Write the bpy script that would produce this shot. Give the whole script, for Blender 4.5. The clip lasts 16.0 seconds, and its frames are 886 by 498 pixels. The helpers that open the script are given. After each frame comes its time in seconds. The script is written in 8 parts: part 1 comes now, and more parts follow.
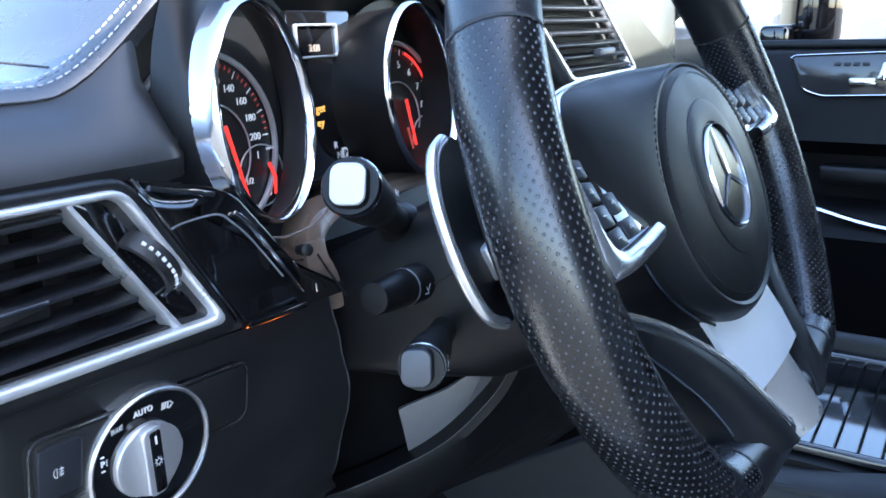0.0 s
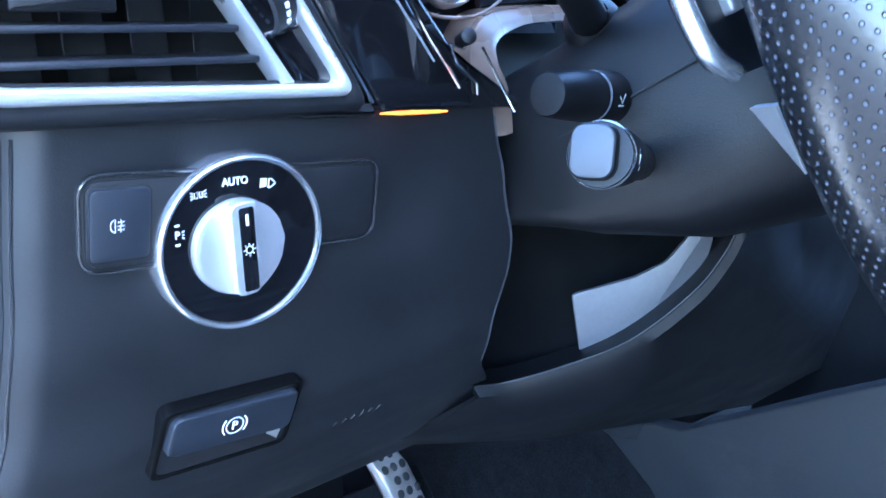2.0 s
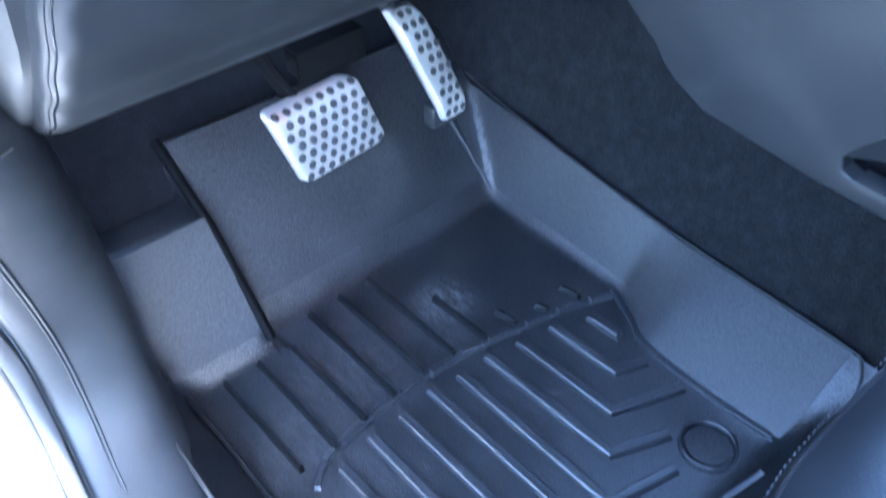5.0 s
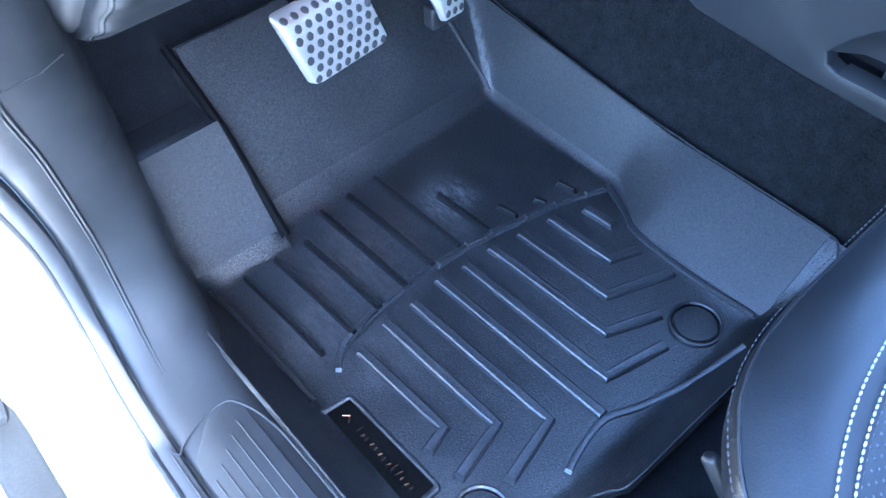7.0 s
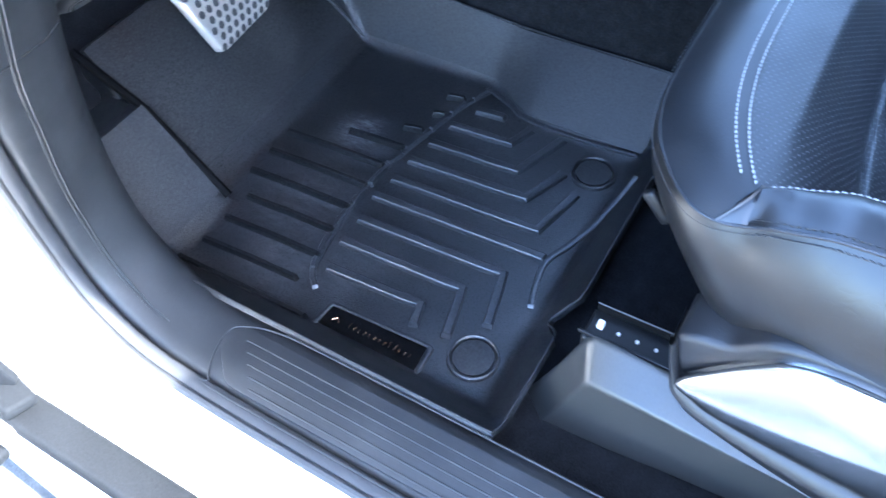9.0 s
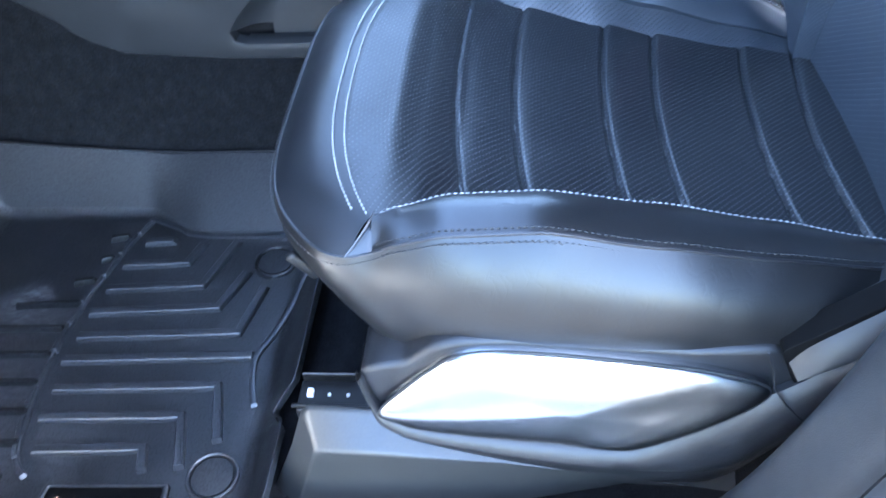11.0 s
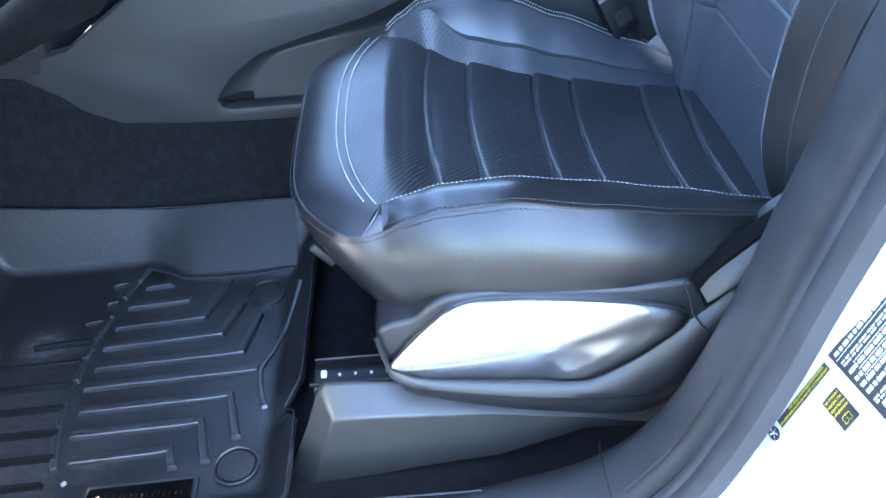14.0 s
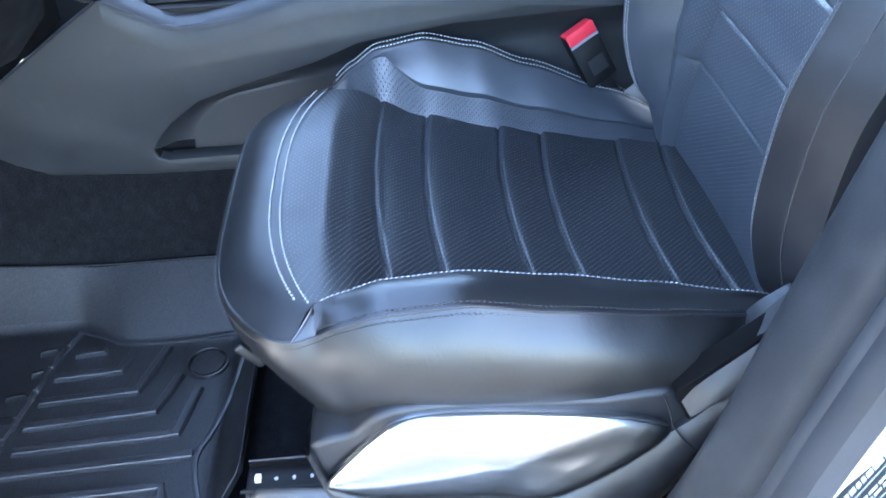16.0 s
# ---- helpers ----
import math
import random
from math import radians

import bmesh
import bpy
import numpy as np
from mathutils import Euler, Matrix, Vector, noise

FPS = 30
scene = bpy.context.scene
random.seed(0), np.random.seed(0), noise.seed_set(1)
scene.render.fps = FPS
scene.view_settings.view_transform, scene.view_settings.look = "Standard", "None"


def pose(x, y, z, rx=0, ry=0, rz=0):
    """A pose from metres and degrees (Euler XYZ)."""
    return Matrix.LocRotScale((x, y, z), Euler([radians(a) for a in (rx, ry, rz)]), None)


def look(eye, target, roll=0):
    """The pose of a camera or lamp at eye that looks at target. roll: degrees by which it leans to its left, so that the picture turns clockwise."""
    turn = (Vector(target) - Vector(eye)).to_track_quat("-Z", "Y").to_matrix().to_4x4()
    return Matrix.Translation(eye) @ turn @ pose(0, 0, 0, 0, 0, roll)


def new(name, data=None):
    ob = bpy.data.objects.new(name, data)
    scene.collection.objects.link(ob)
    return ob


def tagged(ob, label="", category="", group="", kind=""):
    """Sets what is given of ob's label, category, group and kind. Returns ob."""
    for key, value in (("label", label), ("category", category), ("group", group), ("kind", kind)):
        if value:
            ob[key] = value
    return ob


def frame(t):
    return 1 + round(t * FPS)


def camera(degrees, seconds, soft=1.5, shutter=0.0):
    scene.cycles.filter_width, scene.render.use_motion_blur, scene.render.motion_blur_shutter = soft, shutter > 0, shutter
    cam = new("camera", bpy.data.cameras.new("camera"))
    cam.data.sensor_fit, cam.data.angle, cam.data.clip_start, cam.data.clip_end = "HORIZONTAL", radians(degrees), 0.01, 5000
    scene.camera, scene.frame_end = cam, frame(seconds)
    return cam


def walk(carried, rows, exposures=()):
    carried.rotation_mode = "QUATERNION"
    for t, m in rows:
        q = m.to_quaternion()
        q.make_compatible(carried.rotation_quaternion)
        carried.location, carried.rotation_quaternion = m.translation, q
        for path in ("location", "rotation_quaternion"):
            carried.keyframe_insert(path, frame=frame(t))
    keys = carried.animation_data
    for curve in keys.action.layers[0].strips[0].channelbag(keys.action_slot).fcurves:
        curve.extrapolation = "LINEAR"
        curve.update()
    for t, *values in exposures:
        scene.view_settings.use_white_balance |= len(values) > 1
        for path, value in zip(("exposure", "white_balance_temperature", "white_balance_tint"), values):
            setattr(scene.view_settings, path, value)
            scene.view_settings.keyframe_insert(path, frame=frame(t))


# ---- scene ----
cam = camera(57.1, 16.0, shutter=0.4)
PATH = [
    (0, (-0.39, -0.046, 0.802), (1.216, 1.025, 0.277), -1.6),
    (0.5, (-0.367, -0.041, 0.779), (1.17, 1.129, 0.259), -0.9),
    (1, (-0.343, -0.015, 0.748), (1.082, 1.288, 0.225), -0.5),
    (1.5, (-0.327, -0.008, 0.717), (1.009, 1.382, 0.183), -0.0),
    (2, (-0.322, -0.007, 0.695), (0.96, 1.432, 0.161), 0.0),
    (2.5, (-0.321, -0.014, 0.685), (0.921, 1.459, 0.147), -0.0),
    (3, (-0.332, -0.039, 0.697), (0.89, 1.45, 0.161), -0.3),
    (3.5, (-0.353, -0.06, 0.702), (0.861, 1.425, 0.133), -0.7),
    (4, (-0.351, -0.058, 0.7), (0.803, 1.36, -0.109), -1.0),
    (4.1, (-0.351, -0.052, 0.703), (0.788, 1.324, -0.198), -1.4),
    (4.5, (-0.35, -0.057, 0.697), (0.686, 1.217, -0.444), -1.1),
    (5, (-0.346, -0.061, 0.692), (0.552, 1.063, -0.697), -1.6),
    (5.2, (-0.345, -0.057, 0.69), (0.509, 1.007, -0.773), -1.5),
    (7.3, (-0.417, -0.079, 0.724), (0.403, 0.883, -0.826), -2.1),
    (7.5, (-0.449, -0.077, 0.723), (0.383, 0.875, -0.827), -2.6),
    (8, (-0.516, -0.076, 0.729), (0.374, 0.823, -0.821), -3.8),
    (8.5, (-0.554, -0.089, 0.743), (0.407, 0.729, -0.808), -4.5),
    (9, (-0.576, -0.125, 0.755), (0.455, 0.595, -0.801), -5.2),
    (9.5, (-0.591, -0.156, 0.764), (0.511, 0.458, -0.788), -5.9),
    (10, (-0.596, -0.195, 0.759), (0.59, 0.28, -0.78), -6.6),
    (10.2, (-0.593, -0.202, 0.754), (0.626, 0.209, -0.778), -6.7),
    (12.3, (-0.596, -0.213, 0.775), (0.967, -0.173, -0.473), -5.6),
    (12.5, (-0.623, -0.192, 0.781), (0.936, -0.16, -0.471), -5.6),
    (13, (-0.695, -0.175, 0.797), (0.86, -0.151, -0.46), -5.3),
    (13.5, (-0.747, -0.172, 0.809), (0.807, -0.154, -0.45), -5.2),
    (14, (-0.796, -0.157, 0.809), (0.751, -0.147, -0.459), -5.0),
    (14.5, (-0.828, -0.152, 0.806), (0.717, -0.146, -0.464), -4.9),
    (15, (-0.812, -0.155, 0.811), (0.731, -0.157, -0.461), -4.6),
    (15.5, (-0.737, -0.171, 0.806), (0.809, -0.18, -0.463), -4.3),
    (16, (-0.664, -0.197, 0.806), (0.886, -0.227, -0.458), -4.0),
]
walk(cam, [(t, look(e, g, r)) for t, e, g, r in PATH], [(0, 2.9, 5900, 8), (1.0, 3.3, 5400, 8), (2.0, 4.1, 4800, 8), (3.0, 4.65, 4500, 8), (3.5, 4.5, 4600, 8), (4.0, 4.2, 4800, 8), (4.5, 4.65, 5000, 8), (5.0, 5.15, 5050, 8), (7.5, 5.0, 4900, 8), (8.0, 4.7, 5200, 8), (8.5, 4.55, 5400, 8), (9.5, 4.65, 5600, 8), (12.5, 4.85, 5900, 8), (14.5, 4.55, 5800, 8), (15.5, 4.6, 5900, 8), (16, 4.7, 6100, 8)])

# ---- daylight ----
SUN_EL, SUN_AZ = 50.0, 182.0
world = bpy.data.worlds.new("sky")
scene.world = world
world.use_nodes = True
wn = world.node_tree.nodes
sky = wn.new("ShaderNodeTexSky")
sky.sky_type, sky.sun_disc = "NISHITA", False
sky.sun_elevation, sky.sun_rotation = radians(SUN_EL), radians(SUN_AZ)
sky.air_density, sky.dust_density, sky.ozone_density = 1.0, 1.3, 1.0
wn["Background"].inputs["Strength"].default_value = 0.15
world.node_tree.links.new(sky.outputs["Color"], wn["Background"].inputs["Color"])
sun = new("sun", bpy.data.lights.new("sun", "SUN"))
sun.data.energy, sun.data.angle, sun.data.color = 3.0, radians(0.6), (1.0, 0.94, 0.86)
# the sky's rotation runs from +y towards +x
az, el = radians(SUN_AZ), radians(SUN_EL)
to_sun = Vector((math.sin(az) * math.cos(el), math.cos(az) * math.cos(el), math.sin(el)))
sun.matrix_world = Matrix.Translation(to_sun * 20) @ to_sun.to_track_quat("Z", "Y").to_matrix().to_4x4()


# ---- materials ----
def mat(name, base, rough=0.5, metal=0.0, var=0.15, var_scale=30.0, grain=0.0, grain_scale=700.0, grain_kind="noise",
        coat=0.0, spec=0.5, scuffs=(), dust=0.0, speck=0.0, dots=None, emit=None, sheen=0.0, rough_var=0.12, brushed=False):
    m = bpy.data.materials.new(name)
    m.use_nodes = True
    nt = m.node_tree
    nd, ln = nt.nodes, nt.links
    b = nd["Principled BSDF"]
    b.inputs["Metallic"].default_value = metal
    b.inputs["Specular IOR Level"].default_value = spec
    b.inputs["Coat Weight"].default_value = coat
    b.inputs["Coat Roughness"].default_value = 0.04
    b.inputs["Sheen Weight"].default_value = sheen
    if emit:
        b.inputs["Emission Color"].default_value = (*emit[0], 1)
        b.inputs["Emission Strength"].default_value = emit[1]
    tc = nd.new("ShaderNodeTexCoord")
    n1 = nd.new("ShaderNodeTexNoise")
    n1.inputs["Scale"].default_value, n1.inputs["Detail"].default_value = var_scale, 5
    n2 = nd.new("ShaderNodeTexNoise")
    n2.inputs["Scale"].default_value, n2.inputs["Detail"].default_value = var_scale * 12, 3
    for n in (n1, n2):
        ln.new(tc.outputs["Object"], n.inputs["Vector"])
    mixn = nd.new("ShaderNodeMath")
    mixn.operation = "MULTIPLY_ADD"
    ln.new(n2.outputs["Fac"], mixn.inputs[0])
    mixn.inputs[1].default_value = 0.4
    ln.new(n1.outputs["Fac"], mixn.inputs[2])
    ramp = nd.new("ShaderNodeMapRange")
    ramp.inputs["From Min"].default_value, ramp.inputs["From Max"].default_value = 0.45, 0.95
    ramp.inputs["To Min"].default_value, ramp.inputs["To Max"].default_value = 1 - var, 1 + var
    ln.new(mixn.outputs[0], ramp.inputs["Value"])
    col = nd.new("ShaderNodeVectorMath")
    col.operation = "SCALE"
    col.inputs[0].default_value = base
    ln.new(ramp.outputs["Result"], col.inputs["Scale"])
    out = col.outputs["Vector"]
    if dust:
        n3 = nd.new("ShaderNodeTexNoise")
        n3.inputs["Scale"].default_value, n3.inputs["Detail"].default_value = 9, 8
        n3.inputs["Roughness"].default_value = 0.72
        ln.new(tc.outputs["Object"], n3.inputs["Vector"])
        dr = nd.new("ShaderNodeMapRange")
        dr.inputs["From Min"].default_value, dr.inputs["From Max"].default_value = 0.52, 0.78
        dr.inputs["To Max"].default_value = dust
        ln.new(n3.outputs["Fac"], dr.inputs["Value"])
        dm = nd.new("ShaderNodeMix")
        dm.data_type = "RGBA"
        ln.new(dr.outputs["Result"], dm.inputs["Factor"])
        ln.new(out, dm.inputs["A"])
        dm.inputs["B"].default_value = (0.30, 0.29, 0.28, 1)
        out = dm.outputs["Result"]
    if speck:
        n4 = nd.new("ShaderNodeTexNoise")
        n4.inputs["Scale"].default_value, n4.inputs["Detail"].default_value, n4.inputs["Roughness"].default_value = 420, 6, 0.85
        ln.new(tc.outputs["Object"], n4.inputs["Vector"])
        kr = nd.new("ShaderNodeMapRange")
        kr.inputs["From Min"].default_value, kr.inputs["From Max"].default_value = 0.35, 0.68
        kr.inputs["To Min"].default_value, kr.inputs["To Max"].default_value = 1 - speck, 1 + speck * 1.6
        ln.new(n4.outputs["Fac"], kr.inputs["Value"])
        # the same grain breaks up the gloss
        kg = nd.new("ShaderNodeMath")
        kg.operation, kg.use_clamp = "MULTIPLY", True
        kg.inputs[1].default_value = spec
        ln.new(kr.outputs["Result"], kg.inputs[0])
        ln.new(kg.outputs[0], b.inputs["Specular IOR Level"])
        ks = nd.new("ShaderNodeVectorMath")
        ks.operation = "SCALE"
        ln.new(out, ks.inputs[0])
        ln.new(kr.outputs["Result"], ks.inputs["Scale"])
        out = ks.outputs["Vector"]
    if scuffs:
        # pale rubbed patches of given place and size, broken up by streaky noise
        total = None
        for px, py, pr, pk in scuffs:
            ds = nd.new("ShaderNodeVectorMath")
            ds.operation = "DISTANCE"
            ds.inputs[1].default_value = (px, py, 0.0)
            ln.new(tc.outputs["Object"], ds.inputs[0])
            fr = nd.new("ShaderNodeMapRange")
            fr.interpolation_type = "SMOOTHSTEP"
            fr.inputs["From Min"].default_value, fr.inputs["From Max"].default_value = pr, pr * 0.1
            fr.inputs["To Max"].default_value = pk
            ln.new(ds.outputs["Value"], fr.inputs["Value"])
            if total is None:
                total = fr.outputs["Result"]
            else:
                mx = nd.new("ShaderNodeMath")
                mx.operation = "MAXIMUM"
                ln.new(total, mx.inputs[0])
                ln.new(fr.outputs["Result"], mx.inputs[1])
                total = mx.outputs[0]
        ns = nd.new("ShaderNodeTexNoise")
        ns.inputs["Scale"].default_value, ns.inputs["Detail"].default_value, ns.inputs["Roughness"].default_value = 150, 10, 0.85
        mp = nd.new("ShaderNodeMapping")
        mp.inputs["Scale"].default_value, mp.inputs["Rotation"].default_value = (1.0, 0.35, 1.0), (0, 0, 0.5)
        ln.new(tc.outputs["Object"], mp.inputs["Vector"])
        ln.new(mp.outputs["Vector"], ns.inputs["Vector"])
        sr = nd.new("ShaderNodeMapRange")
        sr.inputs["From Min"].default_value, sr.inputs["From Max"].default_value = 0.46, 0.66
        ln.new(ns.outputs["Fac"], sr.inputs["Value"])
        mu = nd.new("ShaderNodeMath")
        mu.operation = "MULTIPLY"
        ln.new(total, mu.inputs[0])
        ln.new(sr.outputs["Result"], mu.inputs[1])
        sm = nd.new("ShaderNodeMix")
        sm.data_type = "RGBA"
        ln.new(mu.outputs[0], sm.inputs["Factor"])
        ln.new(out, sm.inputs["A"])
        sm.inputs["B"].default_value = (0.20, 0.21, 0.23, 1)
        out = sm.outputs["Result"]
    hgt = None
    if dots:
        # punched holes on a staggered grid laid over the uv map (metres): pitch, radius, colour of the hole
        pitch, rad, hole = dots
        uvn = nd.new("ShaderNodeUVMap")
        sc = nd.new("ShaderNodeVectorMath")
        sc.operation = "SCALE"
        sc.inputs["Scale"].default_value = 1 / pitch
        ln.new(uvn.outputs["UV"], sc.inputs[0])
        best = None
        for off in (0.0, 0.5):
            ad = nd.new("ShaderNodeVectorMath")
            ad.operation = "ADD"
            ad.inputs[1].default_value = (off, off, 0)
            ln.new(sc.outputs["Vector"], ad.inputs[0])
            fr = nd.new("ShaderNodeVectorMath")
            fr.operation = "FRACTION"
            ln.new(ad.outputs["Vector"], fr.inputs[0])
            ds = nd.new("ShaderNodeVectorMath")
            ds.operation = "DISTANCE"
            ds.inputs[1].default_value = (0.5, 0.5, 0)
            ln.new(fr.outputs["Vector"], ds.inputs[0])
            if best is None:
                best = ds.outputs["Value"]
            else:
                mn = nd.new("ShaderNodeMath")
                mn.operation = "MINIMUM"
                ln.new(best, mn.inputs[0])
                ln.new(ds.outputs["Value"], mn.inputs[1])
                best = mn.outputs[0]
        hr = nd.new("ShaderNodeMapRange")
        hr.inputs["From Min"].default_value, hr.inputs["From Max"].default_value = rad / pitch * 0.7, rad / pitch * 1.3
        hr.inputs["To Min"].default_value, hr.inputs["To Max"].default_value = 1, 0
        ln.new(best, hr.inputs["Value"])
        hm = nd.new("ShaderNodeMix")
        hm.data_type = "RGBA"
        ln.new(hr.outputs["Result"], hm.inputs["Factor"])
        ln.new(out, hm.inputs["A"])
        hm.inputs["B"].default_value = (*hole, 1)
        out = hm.outputs["Result"]
        hgt = hr.outputs["Result"]
    ln.new(out, b.inputs["Base Color"])
    rr = nd.new("ShaderNodeMapRange")
    rr.inputs["From Min"].default_value, rr.inputs["From Max"].default_value = 0.35, 0.65
    rr.inputs["To Min"].default_value = max(0.02, rough * (1 - rough_var))
    rr.inputs["To Max"].default_value = min(1, rough * (1 + rough_var))
    ln.new(n1.outputs["Fac"], rr.inputs["Value"])
    ln.new(rr.outputs["Result"], b.inputs["Roughness"])
    last = None
    if grain:
        if grain_kind == "cracks":
            g = nd.new("ShaderNodeTexVoronoi")
            g.feature = "DISTANCE_TO_EDGE"
            g.inputs["Scale"].default_value = grain_scale
            cr = nd.new("ShaderNodeMapRange")
            cr.inputs["From Max"].default_value = 0.12
            ln.new(g.outputs["Distance"], cr.inputs["Value"])
            gout = cr.outputs["Result"]
        elif grain_kind == "creases":
            # thin wandering folds along one level of a distorted noise
            g = nd.new("ShaderNodeTexNoise")
            g.inputs["Scale"].default_value, g.inputs["Detail"].default_value = grain_scale, 3
            g.inputs["Distortion"].default_value = 0.8
            sb = nd.new("ShaderNodeMath")
            sb.operation = "SUBTRACT"
            sb.inputs[1].default_value = 0.5
            ln.new(g.outputs["Fac"], sb.inputs[0])
            ab = nd.new("ShaderNodeMath")
            ab.operation = "ABSOLUTE"
            ln.new(sb.outputs[0], ab.inputs[0])
            cr = nd.new("ShaderNodeMapRange")
            cr.inputs["From Max"].default_value = 0.05
            ln.new(ab.outputs[0], cr.inputs["Value"])
            gout = cr.outputs["Result"]
        elif grain_kind == "voronoi":
            g = nd.new("ShaderNodeTexVoronoi")
            g.inputs["Scale"].default_value = grain_scale
            gout = g.outputs["Distance"]
        else:
            g = nd.new("ShaderNodeTexNoise")
            g.inputs["Scale"].default_value, g.inputs["Detail"].default_value = grain_scale, 2
            gout = g.outputs["Fac"]
        if brushed:
            mp = nd.new("ShaderNodeMapping")
            mp.inputs["Scale"].default_value = (1, 0.03, 1)
            ln.new(tc.outputs["Object"], mp.inputs["Vector"])
            ln.new(mp.outputs["Vector"], g.inputs["Vector"])
        else:
            ln.new(tc.outputs["Object"], g.inputs["Vector"])
        bp = nd.new("ShaderNodeBump")
        bp.inputs["Strength"].default_value, bp.inputs["Distance"].default_value = grain, 0.0006
        ln.new(gout, bp.inputs["Height"])
        last = bp
    if hgt is not None:
        bp = nd.new("ShaderNodeBump")
        bp.invert = True
        bp.inputs["Strength"].default_value, bp.inputs["Distance"].default_value = 0.9, 0.0008
        ln.new(hgt, bp.inputs["Height"])
        if last:
            ln.new(last.outputs["Normal"], bp.inputs["Normal"])
        last = bp
    if last:
        ln.new(last.outputs["Normal"], b.inputs["Normal"])
    return m


DASH = mat("soft_black_plastic", (0.0130, 0.0136, 0.0152), 0.45, grain=0.07, grain_scale=1300, grain_kind="voronoi", spec=0.55)
SHROUD = mat("grained_black_plastic", (0.0058, 0.0059, 0.0066), 0.44, grain=0.22, grain_scale=1400, spec=0.38)
TRIM = mat("grey_trim_plastic", (0.0190, 0.0200, 0.0220), 0.52, grain=0.16, grain_scale=900, grain_kind="voronoi", dust=0.05, spec=0.42)
LEATHER = mat("black_leather", (0.0125, 0.0125, 0.0140), 0.33, grain=0.14, grain_scale=800, grain_kind="voronoi", spec=0.85)
HUBSKIN = mat("smooth_black_leather", (0.0075, 0.0080, 0.0096), 0.44, grain=0.06, grain_scale=1300, grain_kind="voronoi", spec=0.42)
LEATHER_WORN = mat("creased_black_leather", (0.0072, 0.0073, 0.0082), 0.31, var=0.08, grain=0.09, grain_scale=230, grain_kind="creases", spec=0.75, rough_var=0.05)
LEATHER_EDGE = mat("satin_black_leather", (0.0092, 0.0096, 0.0110), 0.36, grain=0.14, grain_scale=800, grain_kind="voronoi", spec=0.48)
LEATHER_SIDE = mat("wrinkled_black_leather", (0.0068, 0.0068, 0.0074), 0.36, grain=0.09, grain_scale=60, grain_kind="creases", spec=0.62)
BUTTON = mat("satin_black_button", (0.020, 0.023, 0.030), 0.36, var=0.06, spec=0.7)
SOFTDASH = mat("matt_dash_leather", (0.0150, 0.0155, 0.0172), 0.44, grain=0.05, grain_scale=1200, grain_kind="voronoi", spec=0.7)
# black leather with the light on the far bolsters painted into its base
LEATHER_LIT = mat("lightened_black_leather", (0.0380, 0.0420, 0.0500), 0.40, grain=0.10, grain_scale=900, grain_kind="voronoi", spec=1.0)
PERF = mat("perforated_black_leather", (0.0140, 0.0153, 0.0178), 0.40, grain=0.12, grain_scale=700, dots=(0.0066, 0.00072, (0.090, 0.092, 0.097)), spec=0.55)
# next two: cushion leather lifted to paint light on backrest and far bolster
PERF_BACK_LIT = mat("perforated_backrest_lit", (0.046, 0.052, 0.062), 0.38, grain=0.10, grain_scale=700, dots=(0.0066, 0.00068, (0.120, 0.125, 0.135)), spec=1.0)
PERF_SIDE_LIT = mat("perforated_bolster_lit", (0.0360, 0.0400, 0.0480), 0.36, grain=0.10, grain_scale=700, dots=(0.0058, 0.00072, (0.0015, 0.0015, 0.0018)), spec=1.0)
RIM = mat("perforated_wheel_leather", (0.0080, 0.0082, 0.0096), 0.27, grain=0.08, grain_scale=700, dots=(0.0046, 0.00052, (0.100, 0.102, 0.110)), spec=0.95)
SATIN = mat("satin_silver", (0.74, 0.75, 0.77), 0.34, metal=0.75, var=0.04, grain=0.05, grain_scale=900)
CHROME = mat("chrome", (0.74, 0.75, 0.77), 0.12, metal=1.0, var=0.03)
STEEL = mat("pedal_steel", (0.70, 0.66, 0.61), 0.34, metal=0.7, var=0.08, grain=0.2, grain_scale=400)
PIANO = mat("piano_black", (0.006, 0.006, 0.007), 0.05, coat=1.0, dust=0.004)
GLOSSDARK = mat("gloss_grey_plastic", (0.03, 0.030, 0.031), 0.14, coat=0.8)
BRONZE = mat("satin_warm_grey_plastic", (0.150, 0.108, 0.082), 0.28, coat=0.2)
CARPET = mat("black_carpet", (0.0080, 0.0082, 0.0092), 0.95, grain=1.0, grain_scale=500, spec=0.05, var=0.4, var_scale=60, speck=0.5, dust=0.01)
RUBBER = mat("black_rubber_mat", (0.0048, 0.0052, 0.0066), 0.38, speck=0.75, grain=1.0, grain_scale=520, dust=0.06, spec=0.9, var=0.45, var_scale=22,
             scuffs=((0.045, 0.43, 0.052, 0.90), (0.02, 0.40, 0.05, 0.32), (-0.10, 0.42, 0.12, 0.27), (-0.18, 0.38, 0.10, 0.24), (-0.16, 0.31, 0.08, 0.18), (0.06, 0.25, 0.14, 0.10)))
# lifted base paints the light that the footrest catches
FOOTREST = mat("lightened_grey_rubber", (0.0180, 0.0188, 0.0212), 0.55, speck=0.35, grain=0.6, grain_scale=700, var=0.25, var_scale=14, spec=0.45)
# base above the mat's own, painting doorway light on the tunnel-side wall
SIDEWALL = mat("lightened_satin_rubber", (0.0095, 0.0099, 0.0115), 0.48, speck=0.3, grain=0.5, grain_scale=900, var=0.25, var_scale=10, spec=0.55)
# rib rubber twice: darkened for shaded flanks, then rubbed and lightened for lit tops
RIB_SHADED = mat("shaded_black_rubber", (0.0028, 0.0030, 0.0036), 0.42, speck=0.5, grain=0.5, grain_scale=700, var=0.3, var_scale=25, dust=0.02, spec=0.45)
